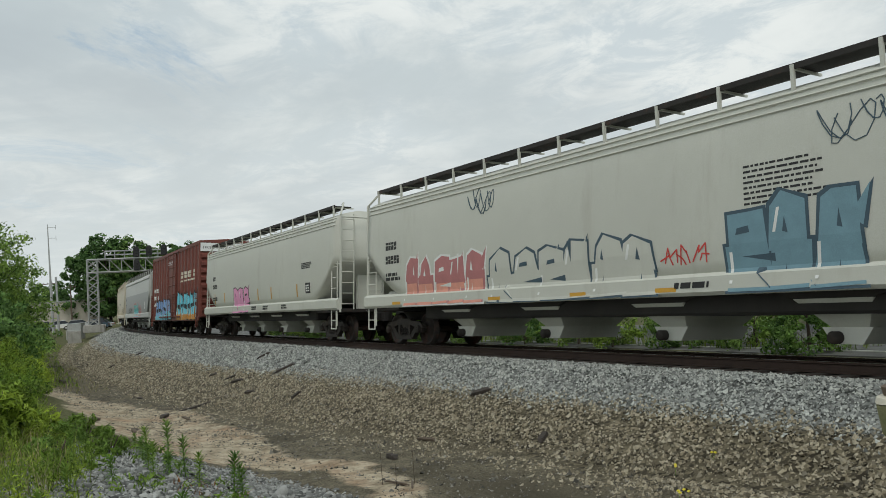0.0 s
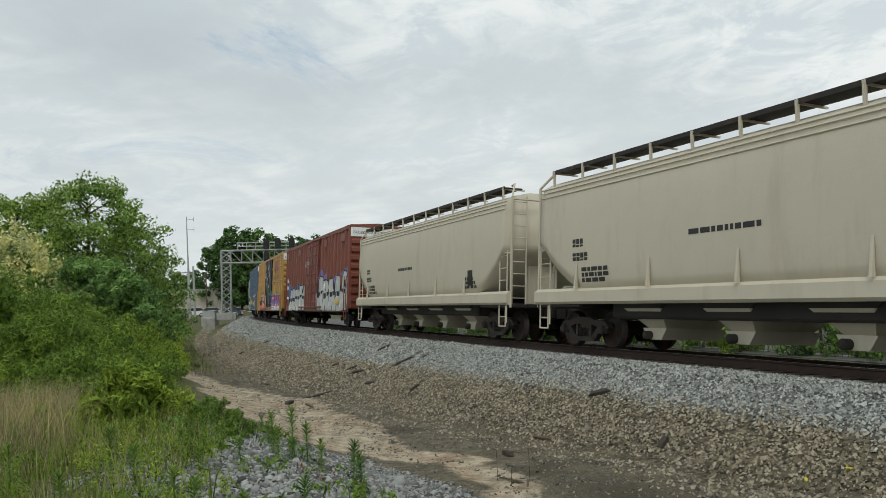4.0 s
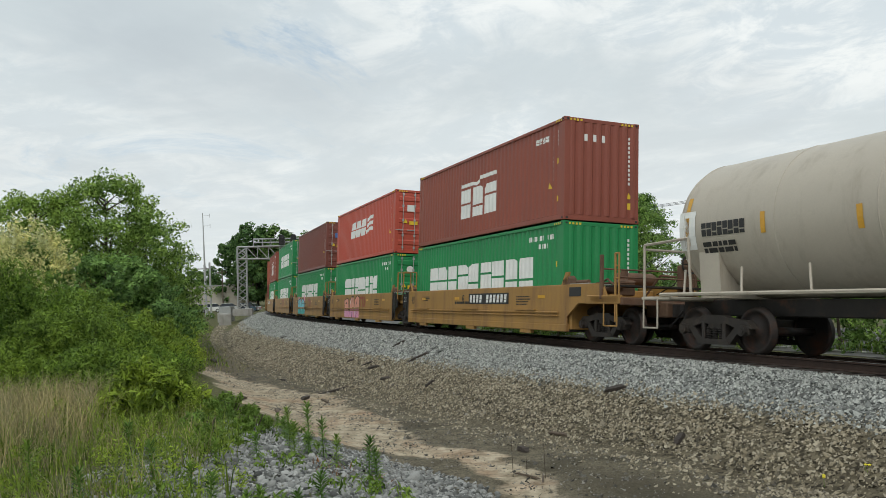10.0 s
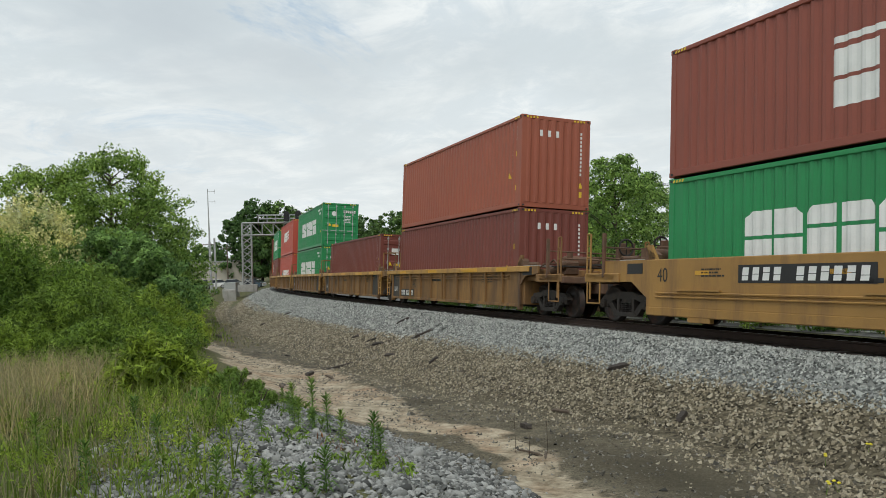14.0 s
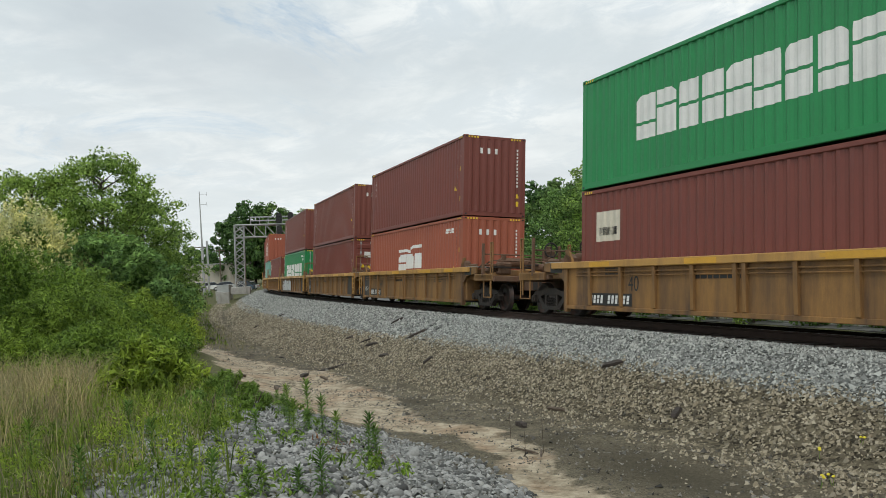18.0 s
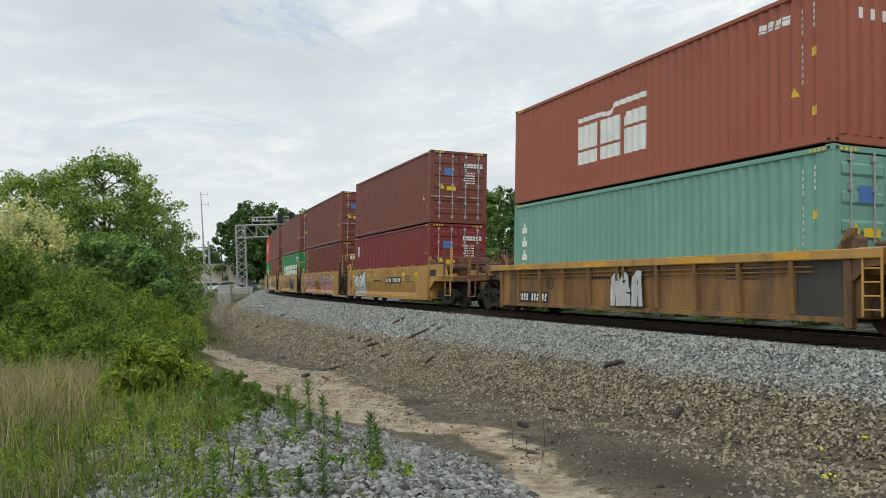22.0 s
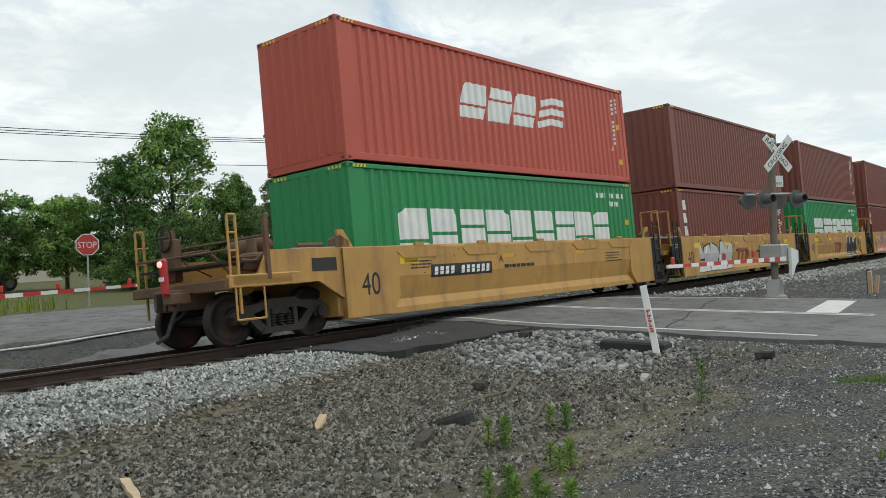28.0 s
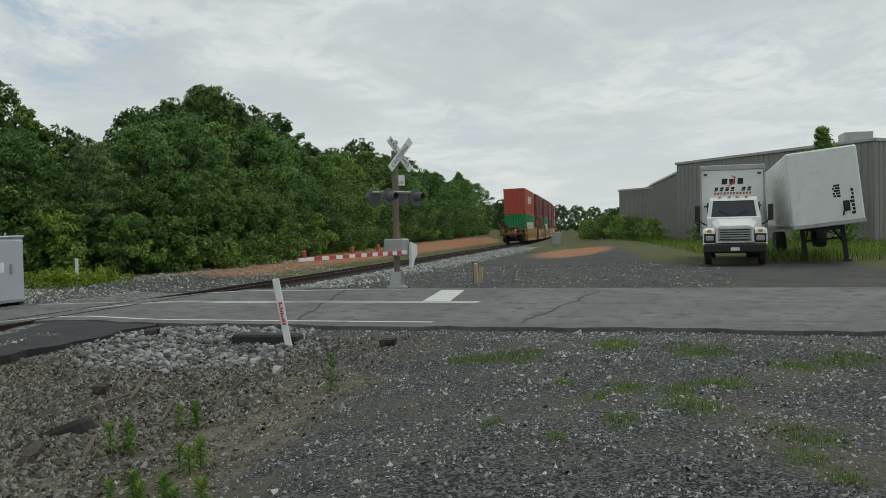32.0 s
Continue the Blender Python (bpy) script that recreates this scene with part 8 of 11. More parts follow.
for k, (pm, em) in ((2, ("p_silver", "black")), (4, ("p_silver", "black"))):
    tag_art(Cc[k][0], rng, -0.4 if k == 4 else -4.8, 0.9 if k == 4 else 0.2, 0.35, 1.2, 3 if k == 4 else 6, MAT[pm], MAT[em], lambda x, z: -1.43, (), (), None, 0.5)

ud = [62.3 - i * WELL for i in range(5)]
D = five("c", ud, False, {0: (0.72, 3.04), 4: (-4.1, -1.9)})
load(ud[0], "c_crimson", "crimson corrugated shipping container", False, True, [([[rect(-5.5, -5.1, 1.9, 2.4)]], "letter_white", "logo"), ([[rect(-5.45, -5.15, 1.95, 2.3)]], "p_blue", "logo_bar")])
load(ud[0], "c_brown", BROWN, True, True)
load(ud[1], "c_maroon", MAROON, False, True, side_word(rng, -5.6, 3, 2.6, 0.45, 0.25))
load(ud[1], "c_brown", BROWN, True, True)
load(ud[2], "c_green", GREEN, False, True, EV(rng, -4.28, 4.6))
load(ud[2], "c_brown", BROWN, True, True)
load(ud[3], "c_maroon", MAROON, False, True, side_word(rng, -5.6, 3, 2.6, 0.45, 0.25))
load(ud[3], "c_brown", BROWN, True, True)
load(ud[4], "c_green", GREEN, False, True, EV(rng, -4.7, 4.6, 0.9, 2.0))
load(ud[4], "c_red", REDC, True, True, HW(rng, -2.3))
CZ = (0.52, 0.98)
tag_art(D[0][0], rng, -5.45, -2.94, 0.27, 1.5, 4, MAT["letter_white"], MAT["black"], D[0][1], (), CZ, MAT["p_silver"], 0.4, MAT["p_blue"])
tag_art(D[1][0], rng, -6.5, -5.6, 0.32, 1.3, 2, MAT["p_cyan"], MAT["p_slate"], D[1][1], (), CZ, MAT["p_teal"], 0.3)
tag_art(D[1][0], rng, -5.5, -0.9, 0.3, 1.58, 5, MAT["p_blush"], MAT["black"], D[1][1], (), CZ, MAT["p_salmon"], 0.3)
tag_art(D[1][0], rng, 0.9, 6.1, 0.3, 1.52, 5, MAT["p_blush"], MAT["black"], D[1][1], (), CZ, MAT["p_salmon"], 0.3, MAT["p_sea"])
tag_art(D[2][0], rng, 1.4, 3.9, 0.3, 1.52, 2, MAT["black"], MAT["letter_white"], D[2][1], (), CZ, None, 0.4)
tag_art(D[2][0], rng, 4.2, 4.95, 0.75, 1.4, 3, MAT["black"], MAT["black"], D[2][1], (), CZ, None, 0.9)
tag_art(D[3][0], rng, -6.3, -1.7, 0.35, 1.5, 3, MAT["p_silver"], MAT["black"], D[3][1], (), CZ, None, 0.5)
tag_art(D[3][0], rng, 1.2, 4.3, 0.35, 1.5, 4, MAT["black"], MAT["black"], D[3][1], (), CZ, None, 0.8)
for k in (1, 2, 3):
    for polys in chevron_mark(-1.2, 0.5, 1.1):
        part("logo", drape(polys, D[k][1], (), CZ, 0.012), MAT["p_ttx_red"], D[k][0])
for k, tx, x in ((0, "B", 0.15), (1, "C", -3.3), (2, "D", -3.3), (3, "E", -3.3)):
    lettering(D[k][0], tx, x, -1.427, 0.96, 0.3, MAT["black"])
for k in range(4):
    for x in (-5.55, -2.6, 3.2, 4.9):
        part("sticker", drape([rect(x, x + 0.45, 1.2, 1.36)], D[k][1], (), CZ, 0.016), MAT["yellow_sticker"], D[k][0])
part("unit_bracket", Shape().box(-WELL / 2 - 1.9, -WELL / 2 - 1.5, -0.45, -0.2, 0.8, 1.0, 0.02), MAT["brown_gear"], D[4][0])
# the red light on the last coupler
mk, _, _ = D[4]
part("tail_marker", Shape().box(-WELL / 2 - 2.0, -WELL / 2 - 1.88, -0.46, -0.31, 0.95, 1.58, 0.04), MAT["tail_red"], mk, "red end-of-train unit")
MAT["lamp_red"] = bpy.data.materials.new("red_lamp")
MAT["lamp_red"].use_nodes = True
MAT["lamp_red"].node_tree.nodes["Principled BSDF"].inputs["Emission Color"].default_value = (1, 0.15, 0.12, 1)
MAT["lamp_red"].node_tree.nodes["Principled BSDF"].inputs["Emission Strength"].default_value = 2
part("tail_lamp", Shape().turned([(0.01, -0.03), (0.05, -0.02), (0.055, 0.01)], (-WELL / 2 - 2.01, -0.385, 1.48), "x", 12), MAT["lamp_red"], mk, "glowing red lamp")
part("stripe", Shape().box(-WELL / 2 - 2.004, -WELL / 2 - 1.99, -0.455, -0.315, 1.2, 1.27), MAT["letter_white"], mk)
part("air_hose", Shape().pipe([(-WELL / 2 - 1.6, -0.4, 0.95), (-WELL / 2 - 1.85, -0.42, 0.6), (-WELL / 2 - 2.0, -0.45, 0.3), (-WELL / 2 - 2.2, -0.45, 0.2)], 0.035, 8), MAT["rubber"], mk)


# ---- fixtures along the line ----
def bar(sh, a, b, w):
    """A square bar from a to b."""
    a, b = Vector(a), Vector(b)
    d = (b - a).normalized()
    u = d.orthogonal().normalized() * w / 2
    v = d.cross(u).normalized() * w / 2
    sh.loft([[p + u + v, p + u - v, p - u - v, p - u + v] for p in (a, b)])


def signal_gantry():
    g = thing("signal_gantry", "galvanised lattice signal gantry reaching over the tracks", "signal gantry")
    o, al, aw, up = track_frame(-117.5)
    m = Matrix((al, aw, Vector((0, 0, 1)))).transposed().to_4x4()
    m.translation = Vector((-116.6, 18.6, -0.1))
    g.matrix_basis = m
    G, hgt, hw = MAT["galv"], 8.75, 0.62
    part("footing", Shape().box(-1.3, 1.3, -1.3, 1.3, -0.8, 0.2, 0.05), MAT["concrete"], g)
    for x in (-hw, hw):
        for y in (-hw, hw):
            sh = Shape()
            bar(sh, (x, y, 0.15), (x, y, hgt), 0.14)
            part("leg", sh, G, g)
    for i in range(9):
        z0, z1 = 0.2 + i * 0.94, 0.2 + (i + 1) * 0.94
        for k in (-hw, hw):
            for p, q in (((-hw, k, z0), (hw, k, z1)), ((hw, k, z0), (-hw, k, z1)), ((k, -hw, z0), (k, hw, z1)), ((k, hw, z0), (k, -hw, z1))):
                sh = Shape()
                bar(sh, p, q, 0.07)
                part("brace", sh, G, g)
    end = 9.6
    for x in (-hw, hw):
        for z in (7.05, hgt):
            sh = Shape()
            bar(sh, (x, -hw, z), (x, end, z), 0.15)
            part("chord", sh, G, g)
    for i in range(6):
        y0, y1 = hw + i * 1.5, hw + (i + 1) * 1.5
        for p, q, w in [((x, y0, hgt), (x, y1, 7.05), 0.09) for x in (-hw, hw)] + [((x, y1, hgt), (x, y1, 7.05), 0.08) for x in (-hw, hw)] + [((-hw, y1, 7.05), (hw, y1, 7.05), 0.07), ((-hw, y0, hgt), (hw, y1, hgt), 0.06)]:
            sh = Shape()
            bar(sh, p, q, w)
            part("brace", sh, G, g)
    part("walkway", Shape().box(-hw, hw, 0.8, end, hgt + 0.08, hgt + 0.12), G, g)
    for y0, y1 in ((1.6, 5.2), (5.9, 9.4)):
        for x in (-hw, hw):
            sh = Shape()
            for z in (hgt + 0.6, hgt + 1.1):
                bar(sh, (x, y0, z), (x, y1, z), 0.06)
            for k in range(4):
                y = y0 + (y1 - y0) * k / 3
                bar(sh, (x, y, hgt), (x, y, hgt + 1.1), 0.06)
            part("handrail", sh, G, g)
    for y, z in ((5.5, hgt + 0.15), (7.1, hgt + 0.25), (9.0, hgt + 0.3), (5.5, hgt - 1.6), (9.0, hgt - 1.6)):
        h = part("signal_head", Shape().prism([(y - 0.38, z), (y + 0.38, z), (y + 0.42, z + 0.5), (y + 0.38, z + 1.15), (y + 0.2, z + 1.4), (y - 0.2, z + 1.4), (y - 0.38, z + 1.15), (y - 0.42, z + 0.5)], hw + 0.1, hw + 0.22, "x"), MAT["black"], g, "black signal head with round hoods")
        for k in range(3):
            part("hood", Shape().cyl((hw + 0.2, y, z + 0.25 + k * 0.4), (hw + 0.5, y, z + 0.25 + k * 0.4), 0.14, n=12), MAT["black"], h)


signal_gantry()


def radio_mast():
    t = thing("radio_mast", "tall thin steel radio mast with small aerials", "mast", m=pose(-124.5, 14.6, land_at(-124.5, 14.6), 0, -0.8, 0))
    part("pole", Shape().cyl((0, 0, 0), (0, 0, 7.5), 0.19, 0.17).cyl((0, 0, 7.5), (0, 0, 15.3), 0.13, 0.05), MAT["galv"], t)
    part("side_pole", Shape().cyl((0.0, 0.7, 0), (0, 0.7, 8.0), 0.16, 0.14), MAT["galv"], t)
    for z in (14.9, 13.4):
        part("aerial", Shape().pipe([(0, 0, z), (0, 1.0, z)], 0.03).pipe([(0, 1.0, z - 0.3), (0, 1.0, z + 0.3)], 0.03), MAT["galv"], t)


radio_mast()


def utility_pole(x, y, h, lean=0, arm=True, dark=True):
    t = thing("utility_pole", "weathered wooden utility pole", "pole", "utility poles", m=pose(x, y, land_at(x, y) - 0.1, lean, 0, 0))
    part("pole", Shape().cyl((0, 0, 0), (0, 0, h), 0.16, 0.11), MAT["wood"], t)
    if arm:
        part("crossarm", Shape().box(-0.06, 0.06, -1.1, 1.1, h - 0.7, h - 0.55), MAT["wood"], t)
        for k in (-1, -0.4, 0.4, 1):
            part("insulator", Shape().cyl((0, k, h - 0.55), (0, k, h - 0.38), 0.05, 0.03, 8), MAT["galv"], t)
    return t


for x, y, h in ((-150, 17.5, 8.5), (-190, 26, 9), (-165, 13, 8)):
    utility_pole(x, y, h)
utility_pole(32, 40, 9.5, 0, True)
utility_pole(-18, 44, 9.5, 0, True)


def wire(p, q, sag, r=0.018):
    sh = Shape()
    pts = [Vector(p).lerp(Vector(q), i / 10) - Vector((0, 0, sag * 4 * (i / 10) * (1 - i / 10))) for i in range(11)]
    sh.loft([[c + Vector((0, r * math.cos(k * 1.571), r * math.sin(k * 1.571))) for k in range(4)] for c in pts])
    tagged(part("overhead_wire", sh, MAT["black"]), "thin black overhead wire slung between poles", "wire", "overhead wires")


for k in (-0.9, 0.0, 0.9):
    wire((-18, 44 + k, 8.4), (32, 40 + k, 8.3), 0.6)
    wire((-18, 44 + k, 8.4), (-70, 48 + k, 8.4), 0.6)
wire((-18, 44, 6.9), (32, 40, 6.8), 0.5)


def plain_wall_building(name, label, pts, h, mat, roof_mat, rise=0.0, ribs=1.2, category="building"):
    """A building over a four-cornered plan; ribbed cladding on each wall."""
    b = thing(name, label, category)
    P = MAT[mat]
    n = len(pts)
    for i in range(n):
        (xa, ya), (xb, yb) = pts[i], pts[(i + 1) % n]
        L = math.hypot(xb - xa, yb - ya)
        m = Matrix.Translation((xa, ya, 0)) @ pose(0, 0, 0, 0, 0, math.degrees(math.atan2(yb - ya, xb - xa)))
        w = part("wall", Shape().box(0, L, 0, 0.2, -1.5, h), P, b, "", False, m)
        if ribs:
            rib = shared(("clad", h), lambda: Shape().prism([(-0.07, 0.0), (-0.04, -0.06), (0.04, -0.06), (0.07, 0.0)], -1.5, h - 0.05, "z").mesh("rib"))
            for k in range(1, int(L / ribs)):
                put("rib", rib, P, w, "", pose(k * ribs, 0, 0))
        part("eave", Shape().box(-0.1, L + 0.1, -0.15, 0.1, h - 0.05, h + 0.18, 0.02), MAT[roof_mat], w)
    top = [(x, y, h + 0.05) for x, y in pts]
    cx, cy = sum(p[0] for p in pts) / n, sum(p[1] for p in pts) / n
    part("roof", Shape().loft([top, [(cx + (x - cx) * 0.1, cy + (y - cy) * 0.1, h + 0.1 + rise) for x, y in pts]]), MAT[roof_mat], b)
    return b


hall = plain_wall_building("warehouse", "long grey ribbed-metal warehouse with a low roof", [(63.4, -14.3), (96, -46), (113, -30), (80.5, -1.3)], 7.1, "steel_sheet", "galv", 0.8, 0.55)
part("roof_unit", Shape().box(69, 71.5, -15.5, -13.5, 7.1, 8.3, 0.05), MAT["galv"], hall)
part("bare_panel", Shape().box(10.5, 14.2, -0.09, -0.07, 0.5, 4.6), MAT["wood"], hall, "rusty patched wall panel", False, Matrix.Translation((63.4, -14.3, 0)) @ pose(0, 0, 0, 0, 0, 37.3))
plain_wall_building("warehouse", "weathered grey metal shed with ribbed walls", [(81, -1.6), (110, -12), (116, 2), (106, 1.2)], 6.4, "steel_sheet", "galv", 0.5, 0.55)
plain_wall_building("warehouse", "low grey metal annex beside the sheds", [(106.5, 1.2), (124, -6), (140, 4), (112, 5.6)], 6.0, "steel_sheet", "galv", 0.5, 0.55)
plain_wall_building("warehouse", "low beige flat-roofed warehouse behind parked cars", [(-196, 21.5), (-196, 34), (-215, 34), (-215, 17)], 4.6, "beige_wall", "galv", 0.2, 0)
plain_wall_building("warehouse", "long low warehouse with a pale roof", [(16, 60), (29, 62), (29, 75), (16, 75)], 3.4, "beige_wall", "white", 1.3, 0)


def wheel_part(parent, x, y, r, w, name="wheel"):
    k = -1 if y < 0 else 1
    ty = part(name, Shape().turned([(r * 0.6, -w / 2), (r * 0.92, -w / 2), (r, -w / 2 + 0.04), (r, w / 2 - 0.04), (r * 0.92, w / 2), (r * 0.6, w / 2)], (x, y, r), "y", 22), MAT["rubber"], parent, "black tyre")
    part("rim", Shape().turned([(0.02, k * w * 0.25), (r * 0.3, k * w * 0.3), (r * 0.5, k * w * 0.15), (r * 0.62, k * w * 0.45)], (x, y, r), "y", 18), MAT["galv"], ty)


def box_truck():
    """Its front looks along -x."""
    t = thing("box_truck", "white box truck with a short bonnet, parked on gravel", "truck", m=pose(33.0, -2.62, land_at(33.6, -2.8) + 0.04, 0, 0, -3))
    Wt, K = MAT["white"], MAT["black"]
    part("frame_rail", Shape().box(0.3, 9.6, -0.5, 0.5, 0.55, 0.85), K, t)
    body = part("cargo_box", Shape().box(3.1, 10.4, -1.26, 1.26, 1.05, 3.98, 0.05), Wt, t)
    for sh in (Shape().box(3.05, 3.14, -1.27, 1.27, 3.78, 4.0, 0.03), Shape().box(3.05, 3.14, -1.28, -1.2, 1.05, 3.8, 0.02), Shape().box(3.05, 3.14, 1.2, 1.28, 1.05, 3.8, 0.02)):
        part("box_edge", sh, MAT["galv"], body)
    for y, z in ((-1.05, 3.62), (1.05, 3.62), (-1.05, 2.3), (1.05, 2.3)):
        part("marker_lamp", Shape().box(3.02, 3.06, y - 0.07, y + 0.07, z - 0.035, z + 0.035, 0.01), K, body)
    # cab with rounded roof edges
    prof = [(1.05, 0.85), (2.95, 0.85), (2.95, 2.48), (2.82, 2.62), (2.5, 2.66), (1.92, 2.6), (1.78, 2.5), (1.42, 1.86), (1.05, 1.8)]
    rings = []
    for y, k in ((-1.0, 0.0), (-0.98, 1.0), (0.98, 1.0), (1.0, 0.0)):
        rings.append([(x, y * (1.0 if z < 1.9 else 0.9), z - (0.06 if k < 0.5 and z > 2.4 else 0.0)) for x, z in prof])
    cab = part("cab", Shape().loft(rings), Wt, t)
    part("windscreen", Shape().loft([[(1.40, -0.84, 1.88), (1.40, 0.84, 1.88), (1.76, 0.76, 2.49), (1.76, -0.76, 2.49)], [(1.45, -0.84, 1.86), (1.45, 0.84, 1.86), (1.80, 0.76, 2.47), (1.80, -0.76, 2.47)]]), MAT["glass"], cab, "dark windscreen")
    part("dashboard", Shape().box(1.36, 1.42, -0.86, 0.86, 1.83, 1.88, 0.01), K, cab)
    for k in (-1, 1):
        part("wiper", Shape().pipe([(1.385, k * 0.1, 1.9), (1.5, k * 0.55, 2.1)], 0.012), K, cab)
        part("side_window", Shape().prism([(1.65, 1.88), (2.45, 1.88), (2.45, 2.42), (1.95, 2.42)], k * 0.965 - 0.03, k * 0.965 + 0.03), MAT["glass"], cab)
        mr = part("mirror", Shape().box(1.35, 1.45, k * 1.36 - 0.1, k * 1.36 + 0.1, 1.68, 2.32, 0.04), K, cab)
        part("mirror_arm", Shape().pipe([(1.4, k * 0.98, 1.5), (1.4, k * 1.2, 1.62), (1.4, k * 1.34, 1.75)], 0.03), K, mr)
        arch = [(0.15, 0.82), (0.13, 1.12), (0.22, 1.32), (0.5, 1.42), (1.0, 1.42), (1.3, 1.28), (1.42, 0.95), (1.3, 0.95), (1.18, 1.08), (0.85, 1.14), (0.52, 1.05), (0.42, 0.82)]
        rr = [[(x, k * w, z - d) for x, z in arch] for w, d in ((0.72, 0.0), (1.06, 0.0), (1.16, 0.05))]
        part("fender", Shape().loft(rr), Wt, t)
        hl = part("headlight", Shape().box(0.08, 0.16, min(k * 0.76, k * 1.06), max(k * 0.76, k * 1.06), 0.92, 1.12, 0.03), MAT["galv"], t, "clear headlight")
        part("bezel", Shape().box(0.12, 0.2, min(k * 0.7, k * 1.13), max(k * 0.7, k * 1.13), 0.84, 1.2, 0.03), K, hl)
        part("turn_lamp", Shape().box(0.16, 0.24, min(k * 0.84, k * 1.0), max(k * 0.84, k * 1.0), 1.25, 1.36, 0.02), MAT["orange"], t)
        part("tow_hook", Shape().box(-0.1, 0.0, k * 0.4 - 0.04, k * 0.4 + 0.04, 0.5, 0.62, 0.02), K, t)
        wheel_part(t, 0.85, k * 0.98, 0.48, 0.26)
        wheel_part(t, 6.9, k * 0.92, 0.48, 0.5)
    hood = [[(0.14, -0.7, 0.85), (0.14, 0.7, 0.85), (0.14, 0.66, 1.42), (0.14, 0.5, 1.5), (0.14, -0.5, 1.5), (0.14, -0.66, 1.42)],
            [(0.4, -0.74, 0.85), (0.4, 0.74, 0.85), (0.4, 0.72, 1.5), (0.4, 0.52, 1.62), (0.4, -0.52, 1.62), (0.4, -0.72, 1.5)],
            [(1.4, -0.96, 0.85), (1.4, 0.96, 0.85), (1.4, 0.92, 1.72), (1.4, 0.7, 1.85), (1.4, -0.7, 1.85), (1.4, -0.92, 1.72)]]
    part("hood", Shape().loft(hood), Wt, t)
    gr = part("grille", Shape().box(0.08, 0.15, -0.6, 0.6, 0.92, 1.42, 0.03), MAT["galv"], t, "chrome grille with dark slots")
    for i in range(5):
        part("grille_slot", Shape().box(0.065, 0.1, -0.55, 0.55, 0.96 + i * 0.09, 1.0 + i * 0.09, 0.01), K, gr)
    bp = part("bumper", Shape().box(-0.05, 0.14, -1.14, 1.14, 0.46, 0.82, 0.06), K, t)
    part("plate", Shape().box(-0.062, -0.05, -0.16, 0.16, 0.55, 0.68), MAT["white"], bp)
    for k in (-0.5, -0.15, 0.15, 0.5):
        part("roof_lamp", Shape().box(1.9, 2.04, k - 0.06, k + 0.06, 2.58, 2.68, 0.02), MAT["orange"], cab)
    # emblem and name on the box, as plain shapes
    turn = (([rect(-0.42, -0.2, 3.2, 3.44, 0.02), rect(0.2, 0.42, 3.2, 3.44, 0.02), rect(-0.11, 0.11, 3.22, 3.42)], "black"),
            (characters(-0.72, 0.78, 2.92, 3.08, 7, 4, 0.05), "black"), (characters(-0.72, 0.76, 2.78, 2.87, 12, 99, 0.02), "p_ttx_red"),
            ([[(-0.2, 3.14), (-0.1, 3.14), (0.05, 3.2), (0.0, 3.24)], [(-0.02, 3.2), (0.05, 3.2), (0.14, 3.5), (0.1, 3.52)], [(0.08, 3.46), (0.13, 3.46), (0.02, 3.56), (-0.04, 3.56)]], "red"))
    for n_, (polys, mt) in enumerate(turn):
        sh = drape(polys, lambda x, z: 0.0, (), (), 0.0)
        sh.v = [(3.094 - n_ * 0.002, -x, z) for x, y, z in sh.v]
        part("logo", sh, MAT[mt], body)


box_truck()


def semi_trailer():
    t = thing("semi_trailer", "white semi-trailer standing on its landing legs in grass", "trailer", m=pose(34.0, -6.25, land_at(38, -7) + 0.2, -6.3, 0, -3))
    body = part("body", Shape().box(0, 14.6, -1.25, 1.25, 1.35, 4.2, 0.06), MAT["white"], t)
    part("bottom_rail", Shape().box(0.02, 14.6, -1.27, 1.27, 1.25, 1.42, 0.02), MAT["galv"], t)
    sheet = shared("tr_rib", lambda: Shape().box(-0.012, 0.012, 1.25, 1.262, 1.45, 4.1).mesh("rib"))
    for i in range(24):
        put("rib", sheet, MAT["white"], body, "", pose(0.5 + i * 0.6, 0, 0))
        put("rib", sheet, MAT["white"], body, "", pose(0.5 + i * 0.6, 0, 0, 0, 0, 180))
    for y in (-0.75, 0.75):
        part("landing_leg", Shape().box(2.3, 2.5, y - 0.08, y + 0.08, -0.2, 1.3).box(2.2, 2.6, y - 0.16, y + 0.16, -0.3, -0.2), MAT["black"], t)
    part("leg_brace", Shape().pipe([(2.4, -0.75, 0.7), (2.4, 0.75, 0.7)], 0.04).pipe([(2.4, 0.75, 0.4), (3.4, 0.4, 1.3)], 0.04).pipe([(2.4, -0.75, 0.4), (3.4, -0.4, 1.3)], 0.04), MAT["black"], t)
    part("underframe", Shape().box(0.5, 14, -0.5, 0.5, 1.1, 1.3), MAT["black"], t)
    for x in (11.8, 13.0):
        for y in (-0.95, 0.95):
            wheel_part(t, x, y, 0.5, 0.5)
    part("hose_box", Shape().box(-0.06, 0, -0.78, -0.55, 1.75, 2.15, 0.02).pipe([(-0.05, -0.7, 2.1), (-0.12, -0.6, 1.9), (-0.05, -0.5, 1.6)], 0.03), MAT["black"], t)
    part("sticker", Shape().box(-0.012, -0.004, 0.05, 0.5, 3.25, 3.4).box(-0.012, -0.004, -0.9, -0.6, 3.75, 3.95), MAT["letter_white"], t)
    r2 = random.Random(8)
    s = drape(bars(-0.1, 0.25, 2.3, 2.8, 5, r2) + bars(-0.55, -0.4, 1.6, 2.6, 7, r2), lambda x, z: 0.0, (), (), 0.0)
    s.v = [(-0.01, x - 0.4, z) for x, y, z in s.v]
    tagged(part("marking", s, MAT["black"], t), kind="stuff")


